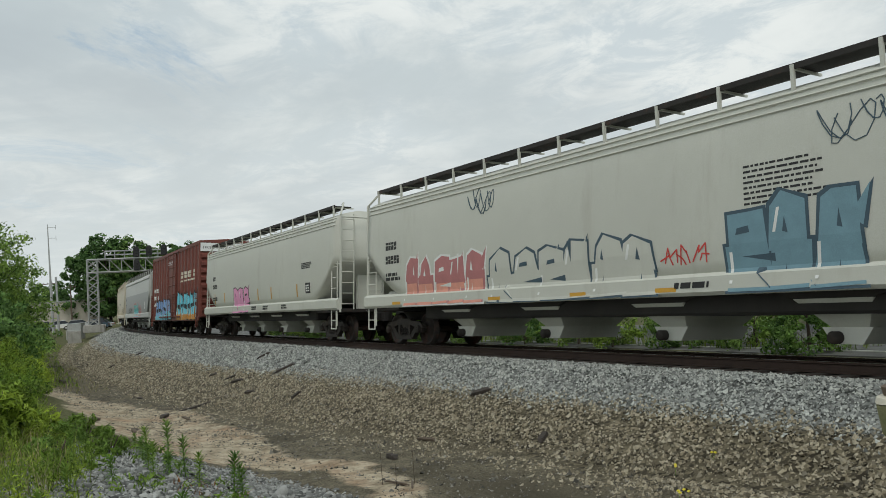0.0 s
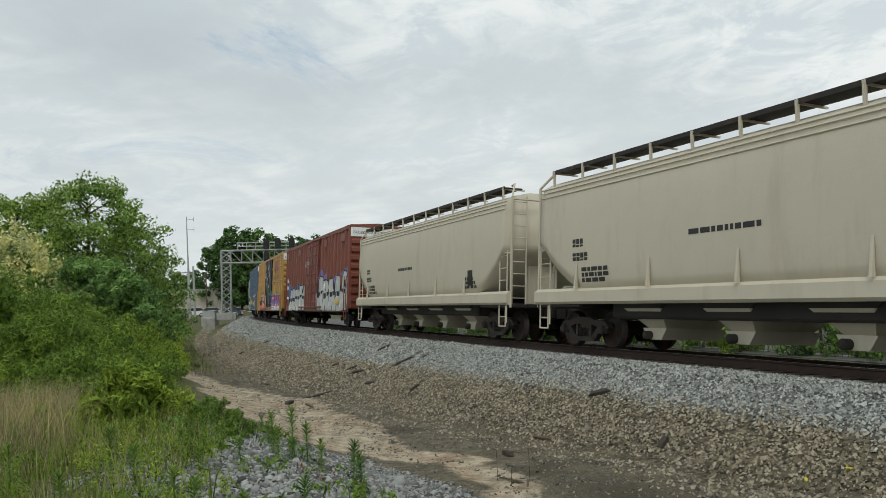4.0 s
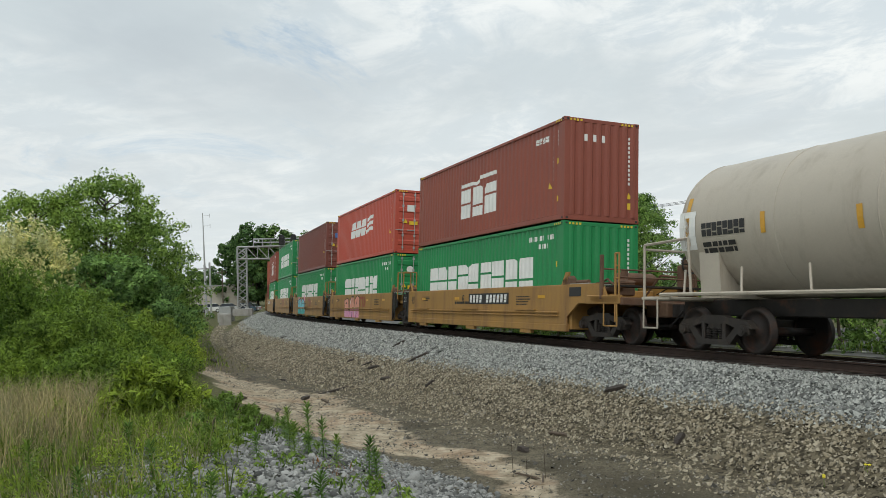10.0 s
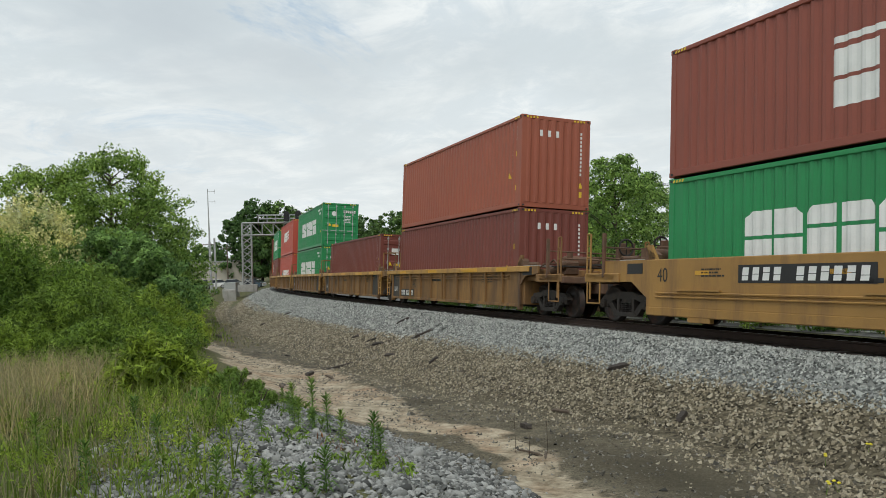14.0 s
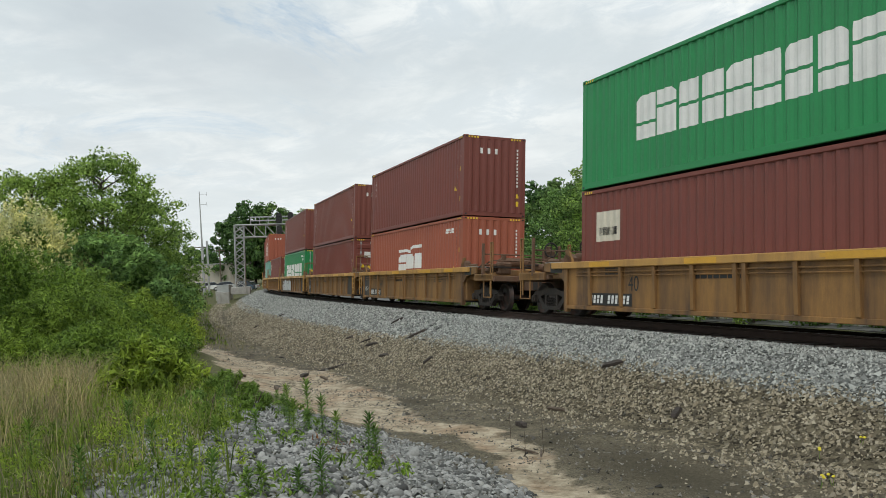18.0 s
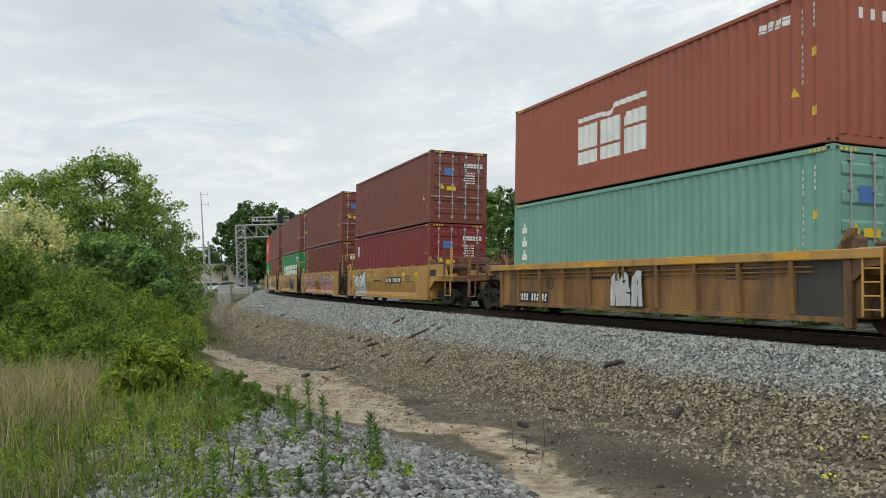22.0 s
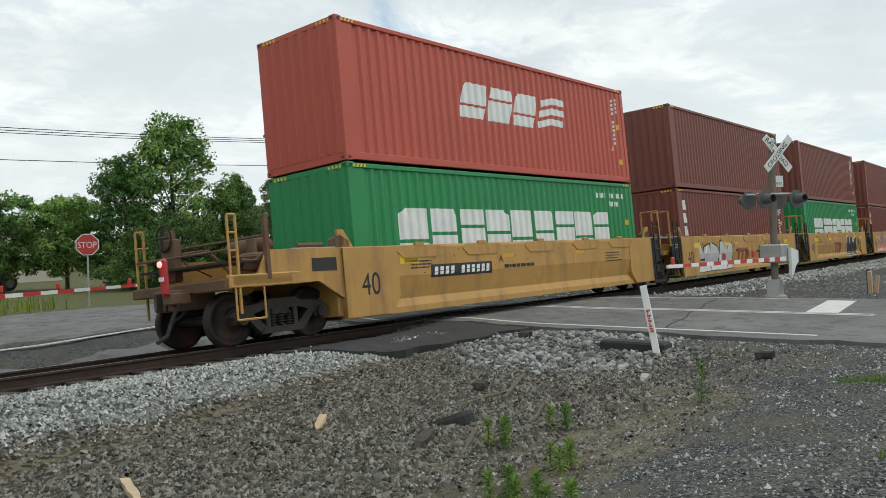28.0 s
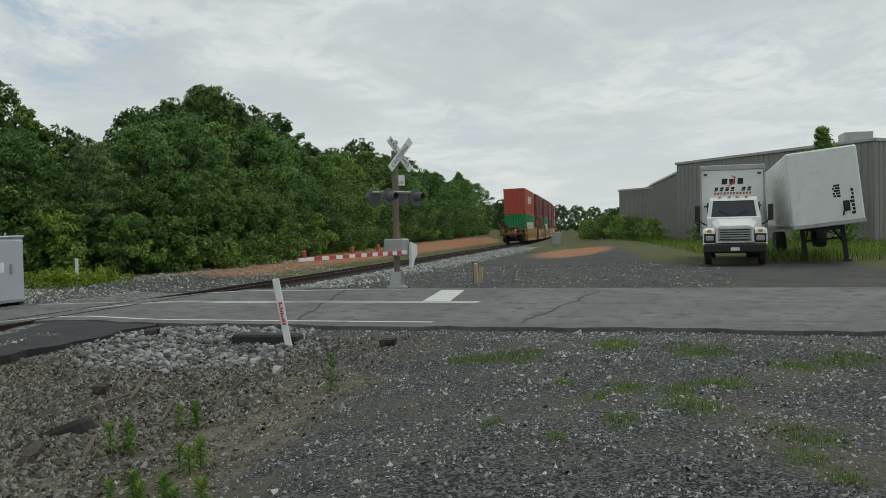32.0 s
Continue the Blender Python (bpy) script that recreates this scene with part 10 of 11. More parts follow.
FRONT = [(25.8, 31.5), (27.2, 28), (28.8, 25.2), (31.2, 23.6), (34, 23), (37.5, 22.8), (41.5, 23.2), (46, 23.6), (51, 24.0), (57, 24.4), (64, 25), (72, 25.6), (81, 26.4), (92, 27.6), (105, 29), (120, 30.5), (138, 32.5), (160, 35.5)]
KINDS = ["poplar", "maple", "maple", "poplar", "maple", "maple", "young", "maple", "maple", "oak", "maple", "young", "oak", "maple", "oak", "maple", "oak", "oak"]
for i, (x, y) in enumerate(FRONT):
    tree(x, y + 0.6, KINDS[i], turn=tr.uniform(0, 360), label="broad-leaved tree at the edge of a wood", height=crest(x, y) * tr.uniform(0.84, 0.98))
    gx, gy = (FRONT[min(i + 1, len(FRONT) - 1)][0] + x) / 2, (FRONT[min(i + 1, len(FRONT) - 1)][1] + y) / 2
    tree(gx, gy - 0.4, "scrub", tr.uniform(0.75, 1.05), tr.uniform(0, 360), "dense undergrowth shrub at a wood's edge", "undergrowth shrubs", name="bush")
    tree(x - 0.5, y - 1.1, "shrub", tr.uniform(0.65, 0.9), tr.uniform(0, 360), "low leafy shrub at a wood's edge", "undergrowth shrubs", name="bush")
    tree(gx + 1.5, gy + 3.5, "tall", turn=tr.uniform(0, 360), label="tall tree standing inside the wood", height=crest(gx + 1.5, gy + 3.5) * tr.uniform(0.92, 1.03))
    if x < 110:
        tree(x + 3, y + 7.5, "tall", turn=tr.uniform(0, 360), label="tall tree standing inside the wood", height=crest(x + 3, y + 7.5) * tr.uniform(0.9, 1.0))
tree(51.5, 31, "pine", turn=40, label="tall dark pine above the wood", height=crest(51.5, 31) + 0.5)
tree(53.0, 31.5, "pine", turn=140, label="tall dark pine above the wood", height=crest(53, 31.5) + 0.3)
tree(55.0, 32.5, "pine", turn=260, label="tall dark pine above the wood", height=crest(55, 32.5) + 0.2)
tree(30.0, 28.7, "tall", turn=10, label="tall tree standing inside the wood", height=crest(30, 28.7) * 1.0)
for x, y, k, s in ((30.5, 42, "young", 0.8), (33.5, 41.0, "maple", 0.6), (27.6, 39, "maple", 0.62), (25.2, 40.5, "maple", 1.02), (23.0, 41.5, "maple", 0.78), (20.6, 43.5, "sumac", 0.95), (18.0, 45.0, "sumac", 1.0), (15.0, 47.0, "maple", 0.6), (24.0, 38, "scrub", 0.9), (21.5, 37.5, "scrub", 0.7), (28.5, 37, "scrub", 0.9), (4, 52, "maple", 0.9), (-1, 49, "maple", 0.95), (-6, 50, "sumac", 1.2), (0.5, 45, "sumac", 1.05)):
    tree(x, y, k, s, tr.uniform(0, 360), "broad-leaved tree beside the far road")
for i in range(16):
    tree(-75 + i * 8 + tr.uniform(-2, 2), 92 + tr.uniform(-6, 8), "far", tr.uniform(0.85, 1.1) if i < 10 else tr.uniform(0.38, 0.5), tr.uniform(0, 360), "distant tree in full summer leaf", "distant trees")
for i in range(8):
    tree(-60 + i * 9 + tr.uniform(-2, 2), 46 + tr.uniform(-3, 5), tr.choice(["oak", "young", "sumac"]), tr.uniform(0.7, 1.0), tr.uniform(0, 360), "broad-leaved tree beyond the far road")
for i in range(14):
    tree(180 + i * 16, 34 + tr.uniform(-4, 14) + i * 1.5, "far", tr.uniform(0.45, 0.62), tr.uniform(0, 360), "distant tree in full summer leaf", "distant trees")
for i in range(9):
    tree(240 + i * 18, 14 - i * 2 + tr.uniform(-3, 3), "far", tr.uniform(0.38, 0.5), tr.uniform(0, 360), "distant tree in full summer leaf", "distant trees")
for x, y, s in ((215, 17, 0.62), (212, 21, 0.68), (208, 25, 0.7), (204, 29, 0.75), (222, 12, 0.6), (198, 33, 0.75), (235, 8, 0.62)):
    tree(x, y, "far", s * 0.66, tr.uniform(0, 360), "distant tree at the end of the line", "distant trees")
for x, y in ((104, 8.2), (98, 6.8), (92, 4.5), (86, 3.0), (110, 9.5), (80, 1.0), (74, -3.5), (120, 10.5)):
    tree(x, y, "shrub", tr.uniform(0.45, 0.75), tr.uniform(0, 360), "low scrubby bush in front of sheds", "scrub by the sheds", name="bush")
tree(60, -10.5, "young", 0.98, 30, "slim young tree between trailer and warehouse", "trees by the lot")
# behind and left: wood round the gantry and warehouse
for x, y, s in ((-199, 31, 1.05), (-197, 35, 1.3), (-195, 40, 1.25), (-205, 42, 1.05), (-196, 46, 1.2), (-188, 50, 1.1), (-178, 54, 0.95), (-168, 58, 0.95), (-156, 60, 0.9), (-146, 62, 0.95), (-134, 60, 0.9), (-122, 58, 0.85), (-110, 56, 0.9), (-98, 55, 0.85), (-86, 53, 0.8), (-210, 54, 1.1), (-175, 66, 1.1),
                (-290, 30, 0.85), (-300, 36, 0.8), (-285, 24, 0.7), (-310, 20, 0.7), (-320, 12, 0.7), (-330, 4, 0.7), (-240, 46, 0.7), (-255, 40, 0.6)):
    tree(x, y, "far", s, tr.uniform(0, 360), "large dark tree in a distant wood", "distant trees")
# scrub along the far side of the track, seen beneath the cars
for i in range(26):
    s_ = -58 + i * 2.5
    if 9 < s_ < 26:
        continue
    o, al, aw, up = track_frame(s_)
    p = o + aw * (6.2 + tr.uniform(-0.6, 1.4))
    tree(p.x, p.y, "shrub", tr.uniform(0.42, 0.62), tr.uniform(0, 360), "low green bush beyond the track", "bushes beyond the track", name="bush")
for i in range(14):
    o, al, aw, up = track_frame(-95 + i * 6.5)
    p = o + aw * (12 + tr.uniform(-1, 4))
    if p.x < 2:
        tree(p.x, p.y, tr.choice(["oak", "sumac", "young"]), tr.uniform(0.5, 0.75), tr.uniform(0, 360), "broad-leaved tree beyond the track", "trees beyond the track")
# left of the ditch: a big tree, flowering shrub, bushes
tree(-60, 0.6, "walnut", 0.96, 20, "large spreading walnut-like tree behind bushes", "trees by the ditch")
tree(-61.5, 3.2, "walnut", 0.72, 130, "large spreading walnut-like tree behind bushes", "trees by the ditch")
tree(-58.5, -3.4, "walnut", 0.86, 250, "large spreading walnut-like tree behind bushes", "trees by the ditch")
for x, y, k, s in ((-43, 0.6, "sumac", 1.02), (-44, 1.8, "sumac", 0.9), (-46, 2.5, "shrub", 1.0), (-50, 3.3, "shrub", 0.9), (-55, 4.1, "shrub", 0.85), (-62, 5.3, "shrub", 0.8), (-37, -0.6, "shrub", 0.95), (-70, 6.0, "shrub", 0.9), (-80, 6.8, "scrub", 0.9), (-52, 1.5, "shrub", 1.4)):
    tree(x, y, k, s, tr.uniform(0, 360), "leafy bush on the bank of a ditch", "bushes by the ditch", name="bush")


def bush(x, y, r, h, n, leaf, mat, label, seed, upright=True, name="bush", group="bushes by the ditch"):
    """A bush of many thin upright sprays."""
    rs = np.random.RandomState(seed)
    t = thing(name, label, "bush", group, m=pose(x, y, land_at(x, y)))
    cs = rs.normal(size=(n, 3)) * np.array([r * 0.45, r * 0.45, 0])
    d = np.hypot(cs[:, 0], cs[:, 1]) / r
    cs[:, 2] = h * (1 - 0.6 * np.clip(d, 0, 1) ** 1.6) * rs.uniform(0.2, 1.0, n)
    v, f = leaf_cloud(rs, cs, np.full(n, r * 0.16), 90 if r < 1.2 else 170, leaf * (0.7 if r < 1.2 else 0.5), 1.3 if upright else 0.8, -0.9 if upright else 0.2, 3.4 if upright else 1.8)
    put("foliage", np_mesh("foliage", v, f), MAT[mat], t)
    st = Shape()
    for i in range(14):
        a, q = rs.uniform(0, 6.28), rs.uniform(0.1, 0.6) * r
        st.cyl((math.cos(a) * q * 0.3, math.sin(a) * q * 0.3, -0.1), (math.cos(a) * q, math.sin(a) * q, h * rs.uniform(0.5, 0.85)), 0.018, 0.006, 5, False)
    tagged(part("stems", st, MAT["bark"], t), kind="stuff")
    return t


bush(-30.0, -2.9, 3.0, 4.1, 300, 0.05, "leaf_bright", "large bright green willow-leaved bush", 1)
bush(-31.5, -0.4, 2.6, 3.0, 230, 0.05, "leaf_bright", "large green willow-leaved bush", 2)
bush(-27.5, -0.9, 2.2, 2.4, 190, 0.045, "leaf_bright", "leafy green bush on a bank", 3)
bush(-28.5, 0.5, 1.9, 1.8, 160, 0.045, "leaf_bright", "bright green feathery bush", 4)
bush(-23.5, -0.1, 1.5, 1.3, 140, 0.04, "leaf_bright", "bright green feathery bush", 5)
bush(-15.7, 0.75, 0.85, 1.15, 110, 0.032, "leaf_bright", "low bright green feathery bush", 6)
bush(-19.4, 1.2, 0.9, 0.95, 90, 0.035, "leaf_bright", "low bright green feathery bush", 7)
bush(-34.5, 1.7, 1.7, 2.3, 150, 0.045, "leaf_bright", "leafy green bush on a bank", 8)
bush(-32.0, 1.3, 1.5, 1.9, 130, 0.04, "leaf_bright", "bright green feathery bush", 12)
bush(-24.0, -3.4, 1.9, 1.7, 140, 0.045, "leaf_bright", "bright green feathery bush", 10)
# the flowering shrub: dark leaves with cream tufts outside
fs = bush(-43.0, -2.9, 2.6, 6.0, 330, 0.075, "leaf", "tall shrub covered with cream flower heads", 9, False, group="flowering shrubs")
rs = np.random.RandomState(31)
n = 320
dd = rs.normal(size=(n, 3))
dd /= np.linalg.norm(dd, axis=1)[:, None]
dd[:, 2] = np.abs(dd[:, 2]) * 1.15 + 0.02
dd *= rs.uniform(0.86, 1.10, n)[:, None] * (1 + 0.13 * np.sin(4 * np.arctan2(dd[:, 1], dd[:, 0]) + 5 * dd[:, 2]))[:, None]
v, f = leaf_cloud(rs, dd * np.array([2.25, 2.25, 3.1]) + np.array([0, 0, 2.6]), rs.uniform(0.2, 0.36, n), 44, 0.05, 1.5, -0.5, 1.6)
put("blossom", np_mesh("blossom", v, f), MAT["blossom"], fs, "cream tufts of blossom")


def blades(rs, xy, h, w, lean=0.35):
    """Grass blades: bent narrow triangles in two pieces."""
    n = len(xy)
    z = rough_land(xy[:, 0], xy[:, 1])
    b = np.column_stack([xy, z])
    a = rs.uniform(0, 6.283, n)
    d = np.column_stack([np.cos(a), np.sin(a), np.zeros(n)])
    hh = h * rs.uniform(0.5, 1.2, n)[:, None]
    ww = w * rs.uniform(0.7, 1.3, n)[:, None]
    sd = np.column_stack([-d[:, 1], d[:, 0], np.zeros(n)]) * ww
    le = lean * rs.uniform(0.2, 1.6, n)[:, None]
    m = b + d * hh * le * 0.3 + np.array([0, 0, 1]) * hh * 0.55
    t = b + d * hh * le + np.array([0, 0, 1]) * hh * 0.97
    v = np.stack([b - sd, b + sd, m + sd * 0.7, m - sd * 0.7, t], 1).reshape(-1, 3)
    k = np.arange(n)[:, None] * 5
    f = np.concatenate([k + np.array([[0, 1, 2]]), k + np.array([[0, 2, 3]]), k + np.array([[3, 2, 4]])])
    return v, f


def sward(name, label, rs, xy, h, w, mat, lean=0.35):
    v, f = blades(rs, np.asarray(xy), h, w, lean)
    ob = put(name, np_mesh(name, v, f), MAT[mat])
    return tagged(ob, label, "grass", kind="stuff")


rs = np.random.RandomState(5)


def strewn(n, x0, x1, y0, y1, keep):
    x, y = rs.uniform(x0, x1, n), rs.uniform(y0, y1, n)
    k = keep(x, y)
    return np.column_stack([x[k], y[k]])


def bank_side(x):
    """Near edge of the ditch's bare bed, where the weeds begin."""
    return np.interp(x, [-70, -45, -30, -20, -15, -12, -8, -5], [5.0, 3.3, 2.7, 2.2, 2.0, 1.9, 1.2, 0.3])


def tufted(x, y, k=1.1, cut=0.0):
    return np.sin(x * k + np.sin(y * 1.7)) * np.sin(y * k * 1.3 + 2 * np.sin(x * 0.7)) > cut


sward("tall_grass", "tall green and yellowing grass on a bank", rs, strewn(60000, -48, -6.5, -9, 4.5, lambda x, y: (y < bank_side(x) - 0.1) & (np.hypot(x, y) > 7.5) & (rs.uniform(0, 1, len(x)) < np.clip((-x - 6) / 9, 0.10, 1)) & ((x < -22) | tufted(x, y, 1.7, -0.45))), 0.5, 0.007, "grass", 0.6)
sward("dry_grass", "dry straw-coloured grass among weeds", rs, strewn(24000, -30, -7.2, -7, 1.9, lambda x, y: (y < bank_side(x) - 0.4) & (np.hypot(x, y) > 7.6) & tufted(x, y, 1.1, -0.15)), 0.42, 0.005, "straw", 0.7)
sward("dry_grass", "pale dead grass stems in a tangle", rs, strewn(5500, -24, -11, -3.6, 0.5, lambda x, y: np.hypot((x + 17.0) / 5.5, (y + 1.5) / 1.7) < 1), 0.85, 0.006, "straw", 0.8)


sward("grass", "low green grass thinning out into gravel", rs, strewn(2600, -11.5, -5.8, -3.0, 0.9, lambda x, y: (np.hypot(x, y) > 6.2) & tufted(x, y, 2.2, -0.35)), 0.24, 0.007, "grass", 0.7)
sward("dead_weeds", "rusty dead weeds matted on gravel", rs, strewn(900, -12, -6, 1.5, 5, lambda x, y: np.hypot((x + 9.6) / 0.8, (y - 2.75) / 0.5) < 1), 0.10, 0.008, "russet", 1.2)


def weed_cover(name, label, n, keep, spread, leaf, mat, per=26, hh=0.3):
    """Low leafy growth: many small clumps."""
    xy = keep(n)
    z = rough_land(xy[:, 0], xy[:, 1])
    h = rs.uniform(0.1, 1.0, len(xy)) * hh
    v, f = leaf_cloud(rs, np.column_stack([xy, z + h]), rs.uniform(0.5, 1.2, len(xy)) * spread, per, leaf, 1.2, -0.9, 3.2)
    return tagged(put(name, np_mesh(name, v, f), MAT[mat]), label, "weeds", kind="stuff")


weed_cover("weed_cover", "low leafy weeds on a grassy bank", 2600, lambda n: strewn(n, -30, -7.5, -6, 3.2, lambda x, y: (y < bank_side(x) + 0.1) & (np.hypot(x, y) > 8) & tufted(x, y, 1.3, -0.1) & ((y > -1.0) | tufted(x, y, 0.5, 0.0))), 0.13, 0.009, "leaf_bright", 44)
weed_cover("weed_cover", "low leafy weeds at the edge of gravel", 340, lambda n: strewn(n, -17, -6.8, 0.2, 3.4, lambda x, y: tufted(x, y, 2.1, 0.12)), 0.09, 0.013, "leaf_bright", 22, 0.14)
weed_cover("weed_cover", "leafy scrub filling a bank", 1700, lambda n: strewn(n, -50, -26, -9, 4.4, lambda x, y: y < bank_side(x) - 0.7), 0.30, 0.016, "leaf_bright", 80, 1.0)
weed_cover("weed_cover", "green weeds beside a signal cabinet", 200, lambda n: strewn(n, 23.2, 27.2, 19.4, 22.5, lambda x, y: y > 0), 0.18, 0.03, "leaf_bright", 24, 0.4)
sward("roadside_grass", "yellow-green grass along the ditch far off", rs, strewn(16000, -110, -45, -4, 13, lambda x, y: (sl_of(x, y)[1] < -7.4)), 0.24, 0.02, "grass", 0.8)
sward("roadside_grass", "dry grass along the ditch far off", rs, strewn(9000, -100, -40, -4, 13, lambda x, y: (sl_of(x, y)[1] < -6.6)), 0.2, 0.015, "straw", 0.9)
sward("verge_grass", "green grass beyond the track", rs, strewn(16000, -70, 20, 15.5, 21, lambda x, y: (sl_of(x, y)[1] > 6.6) & ~((x > -12) & (x < 14) & (y > 16.2)) & ~((x > 11) & (x < 24))), 0.45, 0.012, "grass")
sward("verge_grass", "tall grass by the far road", rs, strewn(9000, 4, 34, 27.3, 42, lambda x, y: ~((x > 13) & (x < 23))), 0.6, 0.015, "grass")
sward("lot_grass", "long green grass by the sheds and parked trucks", rs, strewn(36000, 36, 105, -22, 8, lambda x, y: (y < -3.0 + 0.12 * (x - 36)) & ~((x > 33) & (x < 44.5) & (y > -4.3) & (y < -1.4))), 0.4, 0.016, "grass")
PATCHES = ((10.43, 2.32, 0.56, 0.51), (10.49, 1.74, 0.56, 0.29), (8.64, 1.02, 0.31, 0.13), (8.59, 0.38, 0.37, 0.24), (8.06, 0.65, 0.25, 0.14), (6.81, 1.43, 0.25, 0.11), (6.99, 0.36, 0.31, 0.19), (6.36, 0.8, 0.19, 0.11), (11.58, 0.65, 0.62, 0.32), (11.19, -0.45, 0.62, 0.46), (8.52, -0.12, 0.37, 0.18), (7.72, -0.25, 0.37, 0.37), (8.87, -0.52, 0.37, 0.37), (6.78, -1.05, 0.37, 0.28), (6.17, -0.92, 0.25, 0.17), (5.72, -1.09, 0.25, 0.16), (10.51, -2.07, 0.56, 0.44), (10.02, -1.44, 0.37, 0.35))


def in_patch(x, y):
    k = np.zeros(len(x), bool)
    for px, py, a, b in PATCHES:
        k |= np.hypot((x - px) / a, (y - py) / b) < rs.uniform(0.4, 1.15, len(x))
    return k


sward("lot_weeds", "small green weed patches in gravel", rs, strewn(170000, 4, 14, -6, 4, in_patch), 0.045, 0.004, "grass", 0.9)
sward("wood_edge_grass", "weeds at the wood's edge", rs, strewn(9000, 24, 60, 19, 36, lambda x, y: np.abs(y - np.interp(x, [24, 36, 44, 52, 60], [26, 33, 28, 23.6, 21.6])) < 2.2), 0.4, 0.012, "grass")


def weed(x, y, h, seed, label="tall leafy horseweed on gravel", lean=0.0, group="weeds in the gravel"):
    """An upright weed: a stem ringed with narrow leaves."""
    q = np.random.RandomState(seed)
    t = thing("weed", label, "weed", group, m=pose(x, y, land_at(x, y), lean, lean * 0.5, q.uniform(0, 360)))
    part("stem", Shape().cyl((0, 0, -0.03), (0.01, 0, h), 0.008, 0.003, 5), MAT["leaf_weed"], t)
    n = int(34 + 110 * h)
    z = np.linspace(0.05, 1.0, n) ** 0.9 * h
    a = np.arange(n) * 2.4 + q.uniform(-0.3, 0.3, n)
    L = (0.15 * (1.05 - 0.62 * z / h) * q.uniform(0.75, 1.2, n) + 0.015) * min(1.0, 0.45 + h)
    rise = 0.35 + 0.9 * (z / h) ** 2
    d = np.column_stack([np.cos(a), np.sin(a), rise])
    sd = np.column_stack([-np.sin(a), np.cos(a), np.zeros(n)]) * (0.0095 + 0.03 * L)[:, None]
    b = np.column_stack([np.zeros(n), np.zeros(n), z])
    m = b + d * (L * 0.5)[:, None]
    e = b + d * L[:, None] - np.column_stack([np.zeros(n), np.zeros(n), 0.55 * L * (1 - 0.6 * z / h)])
    v = np.stack([b, m + sd, e, m - sd], 1).reshape(-1, 3)
    put("leaves", np_mesh("leaves", v, np.arange(len(v)).reshape(-1, 4)), MAT["leaf_weed"], t)
    return t


WEEDS = ((-6.78, 1.66, 0.36), (-7.0, 1.2, 0.26), (-11.23, 2.63, 0.68), (-11.0, 2.75, 0.5), (-13.06, 2.73, 0.48), (-12.8, 2.6, 0.35), (-8.86, 2.71, 0.5), (-9.0, 2.85, 0.38), (-9.72, 1.17, 0.32), (-10.15, 1.72, 0.28), (-8.49, 0.79, 0.3), (-7.38, 0.84, 0.36), (-9.86, 2.62, 0.38), (-10.37, 2.22, 0.42), (-15.65, 3.05, 0.25),
         (-10.6, 2.45, 0.3), (-11.5, 2.4, 0.36), (-9.4, 0.5, 0.42), (-8.2, -0.2, 0.4), (-12.3, 1.6, 0.4), (-13.8, 1.9, 0.35), (-7.1, 1.1, 0.22), (-6.95, 1.5, 0.2), (9.25, 3.93, 0.42), (6.25, 3.98, 0.2), (-9.9, -0.7, 0.5), (-11.2, 0.3, 0.45))
for i, (x, y, h) in enumerate(WEEDS):
    weed(x, y, h, 50 + i, lean=tr.uniform(-5, 5))
for i, (x, y, r, h) in enumerate(((-13.74, 2.22, 0.4, 0.3), (-15.2, 1.9, 0.5, 0.4), (-13.0, 1.4, 0.45, 0.35), (-11.2, 1.2, 0.4, 0.3), (-16.8, 2.3, 0.5, 0.4), (5.45, 4.03, 0.2, 0.16), (5.37, 3.71, 0.1, 0.1), (5.11, 3.24, 0.16, 0.08), (7.0, 5.2, 0.18, 0.2), (7.9, 5.0, 0.14, 0.14), (6.5, 4.1, 0.2, 0.12), (9.0, -3.3, 0.35, 0.15))):
    if x > 0:
        for j in range(3):
            weed(x + 0.12 * math.cos(j * 2.1), y + 0.12 * math.sin(j * 2.1), 0.12 + h * (0.5 + 0.2 * j), 300 + i * 3 + j, "small bright green weed in gravel")
        continue
    bush(x, y, r, h, 16, 0.022, "leaf_weed", "small bright green weed clump", 200 + i, name="weed", group="weed clumps")


def wildflower(x, y, h, seed):
    """A slight stem with a few yellow heads."""
    q = random.Random(seed)
    t = thing("wildflower", "small yellow wildflower on a stony slope", "flower", "yellow wildflowers", m=pose(x, y, land_at(x, y), q.uniform(-8, 8), q.uniform(-8, 8), q.uniform(0, 360)))
    for i in range(2):
        a, r = i * 2.1, 0.03 + 0.03 * q.random()
        tip = (math.cos(a) * r, math.sin(a) * r, h * q.uniform(0.75, 1.0))
        part("stem", Shape().cyl((0, 0, -0.03), tip, 0.004, 0.002, 5), MAT["leaf_weed"], t)
        petals = Shape()
        ring = [(tip[0] + 0.022 * math.cos(j * 0.7854), tip[1] + 0.022 * math.sin(j * 0.7854), tip[2] + (0.022 if j % 2 else 0.012)) for j in range(8)]
        petals.add(ring + [tip, (tip[0], tip[1], tip[2] + 0.034)], [(j, (j + 1) % 8, 9) for j in range(8)] + [((j + 1) % 8, j, 8) for j in range(8)])
        part("flower_head", petals, MAT["petal"], t, "bright yellow flower head")


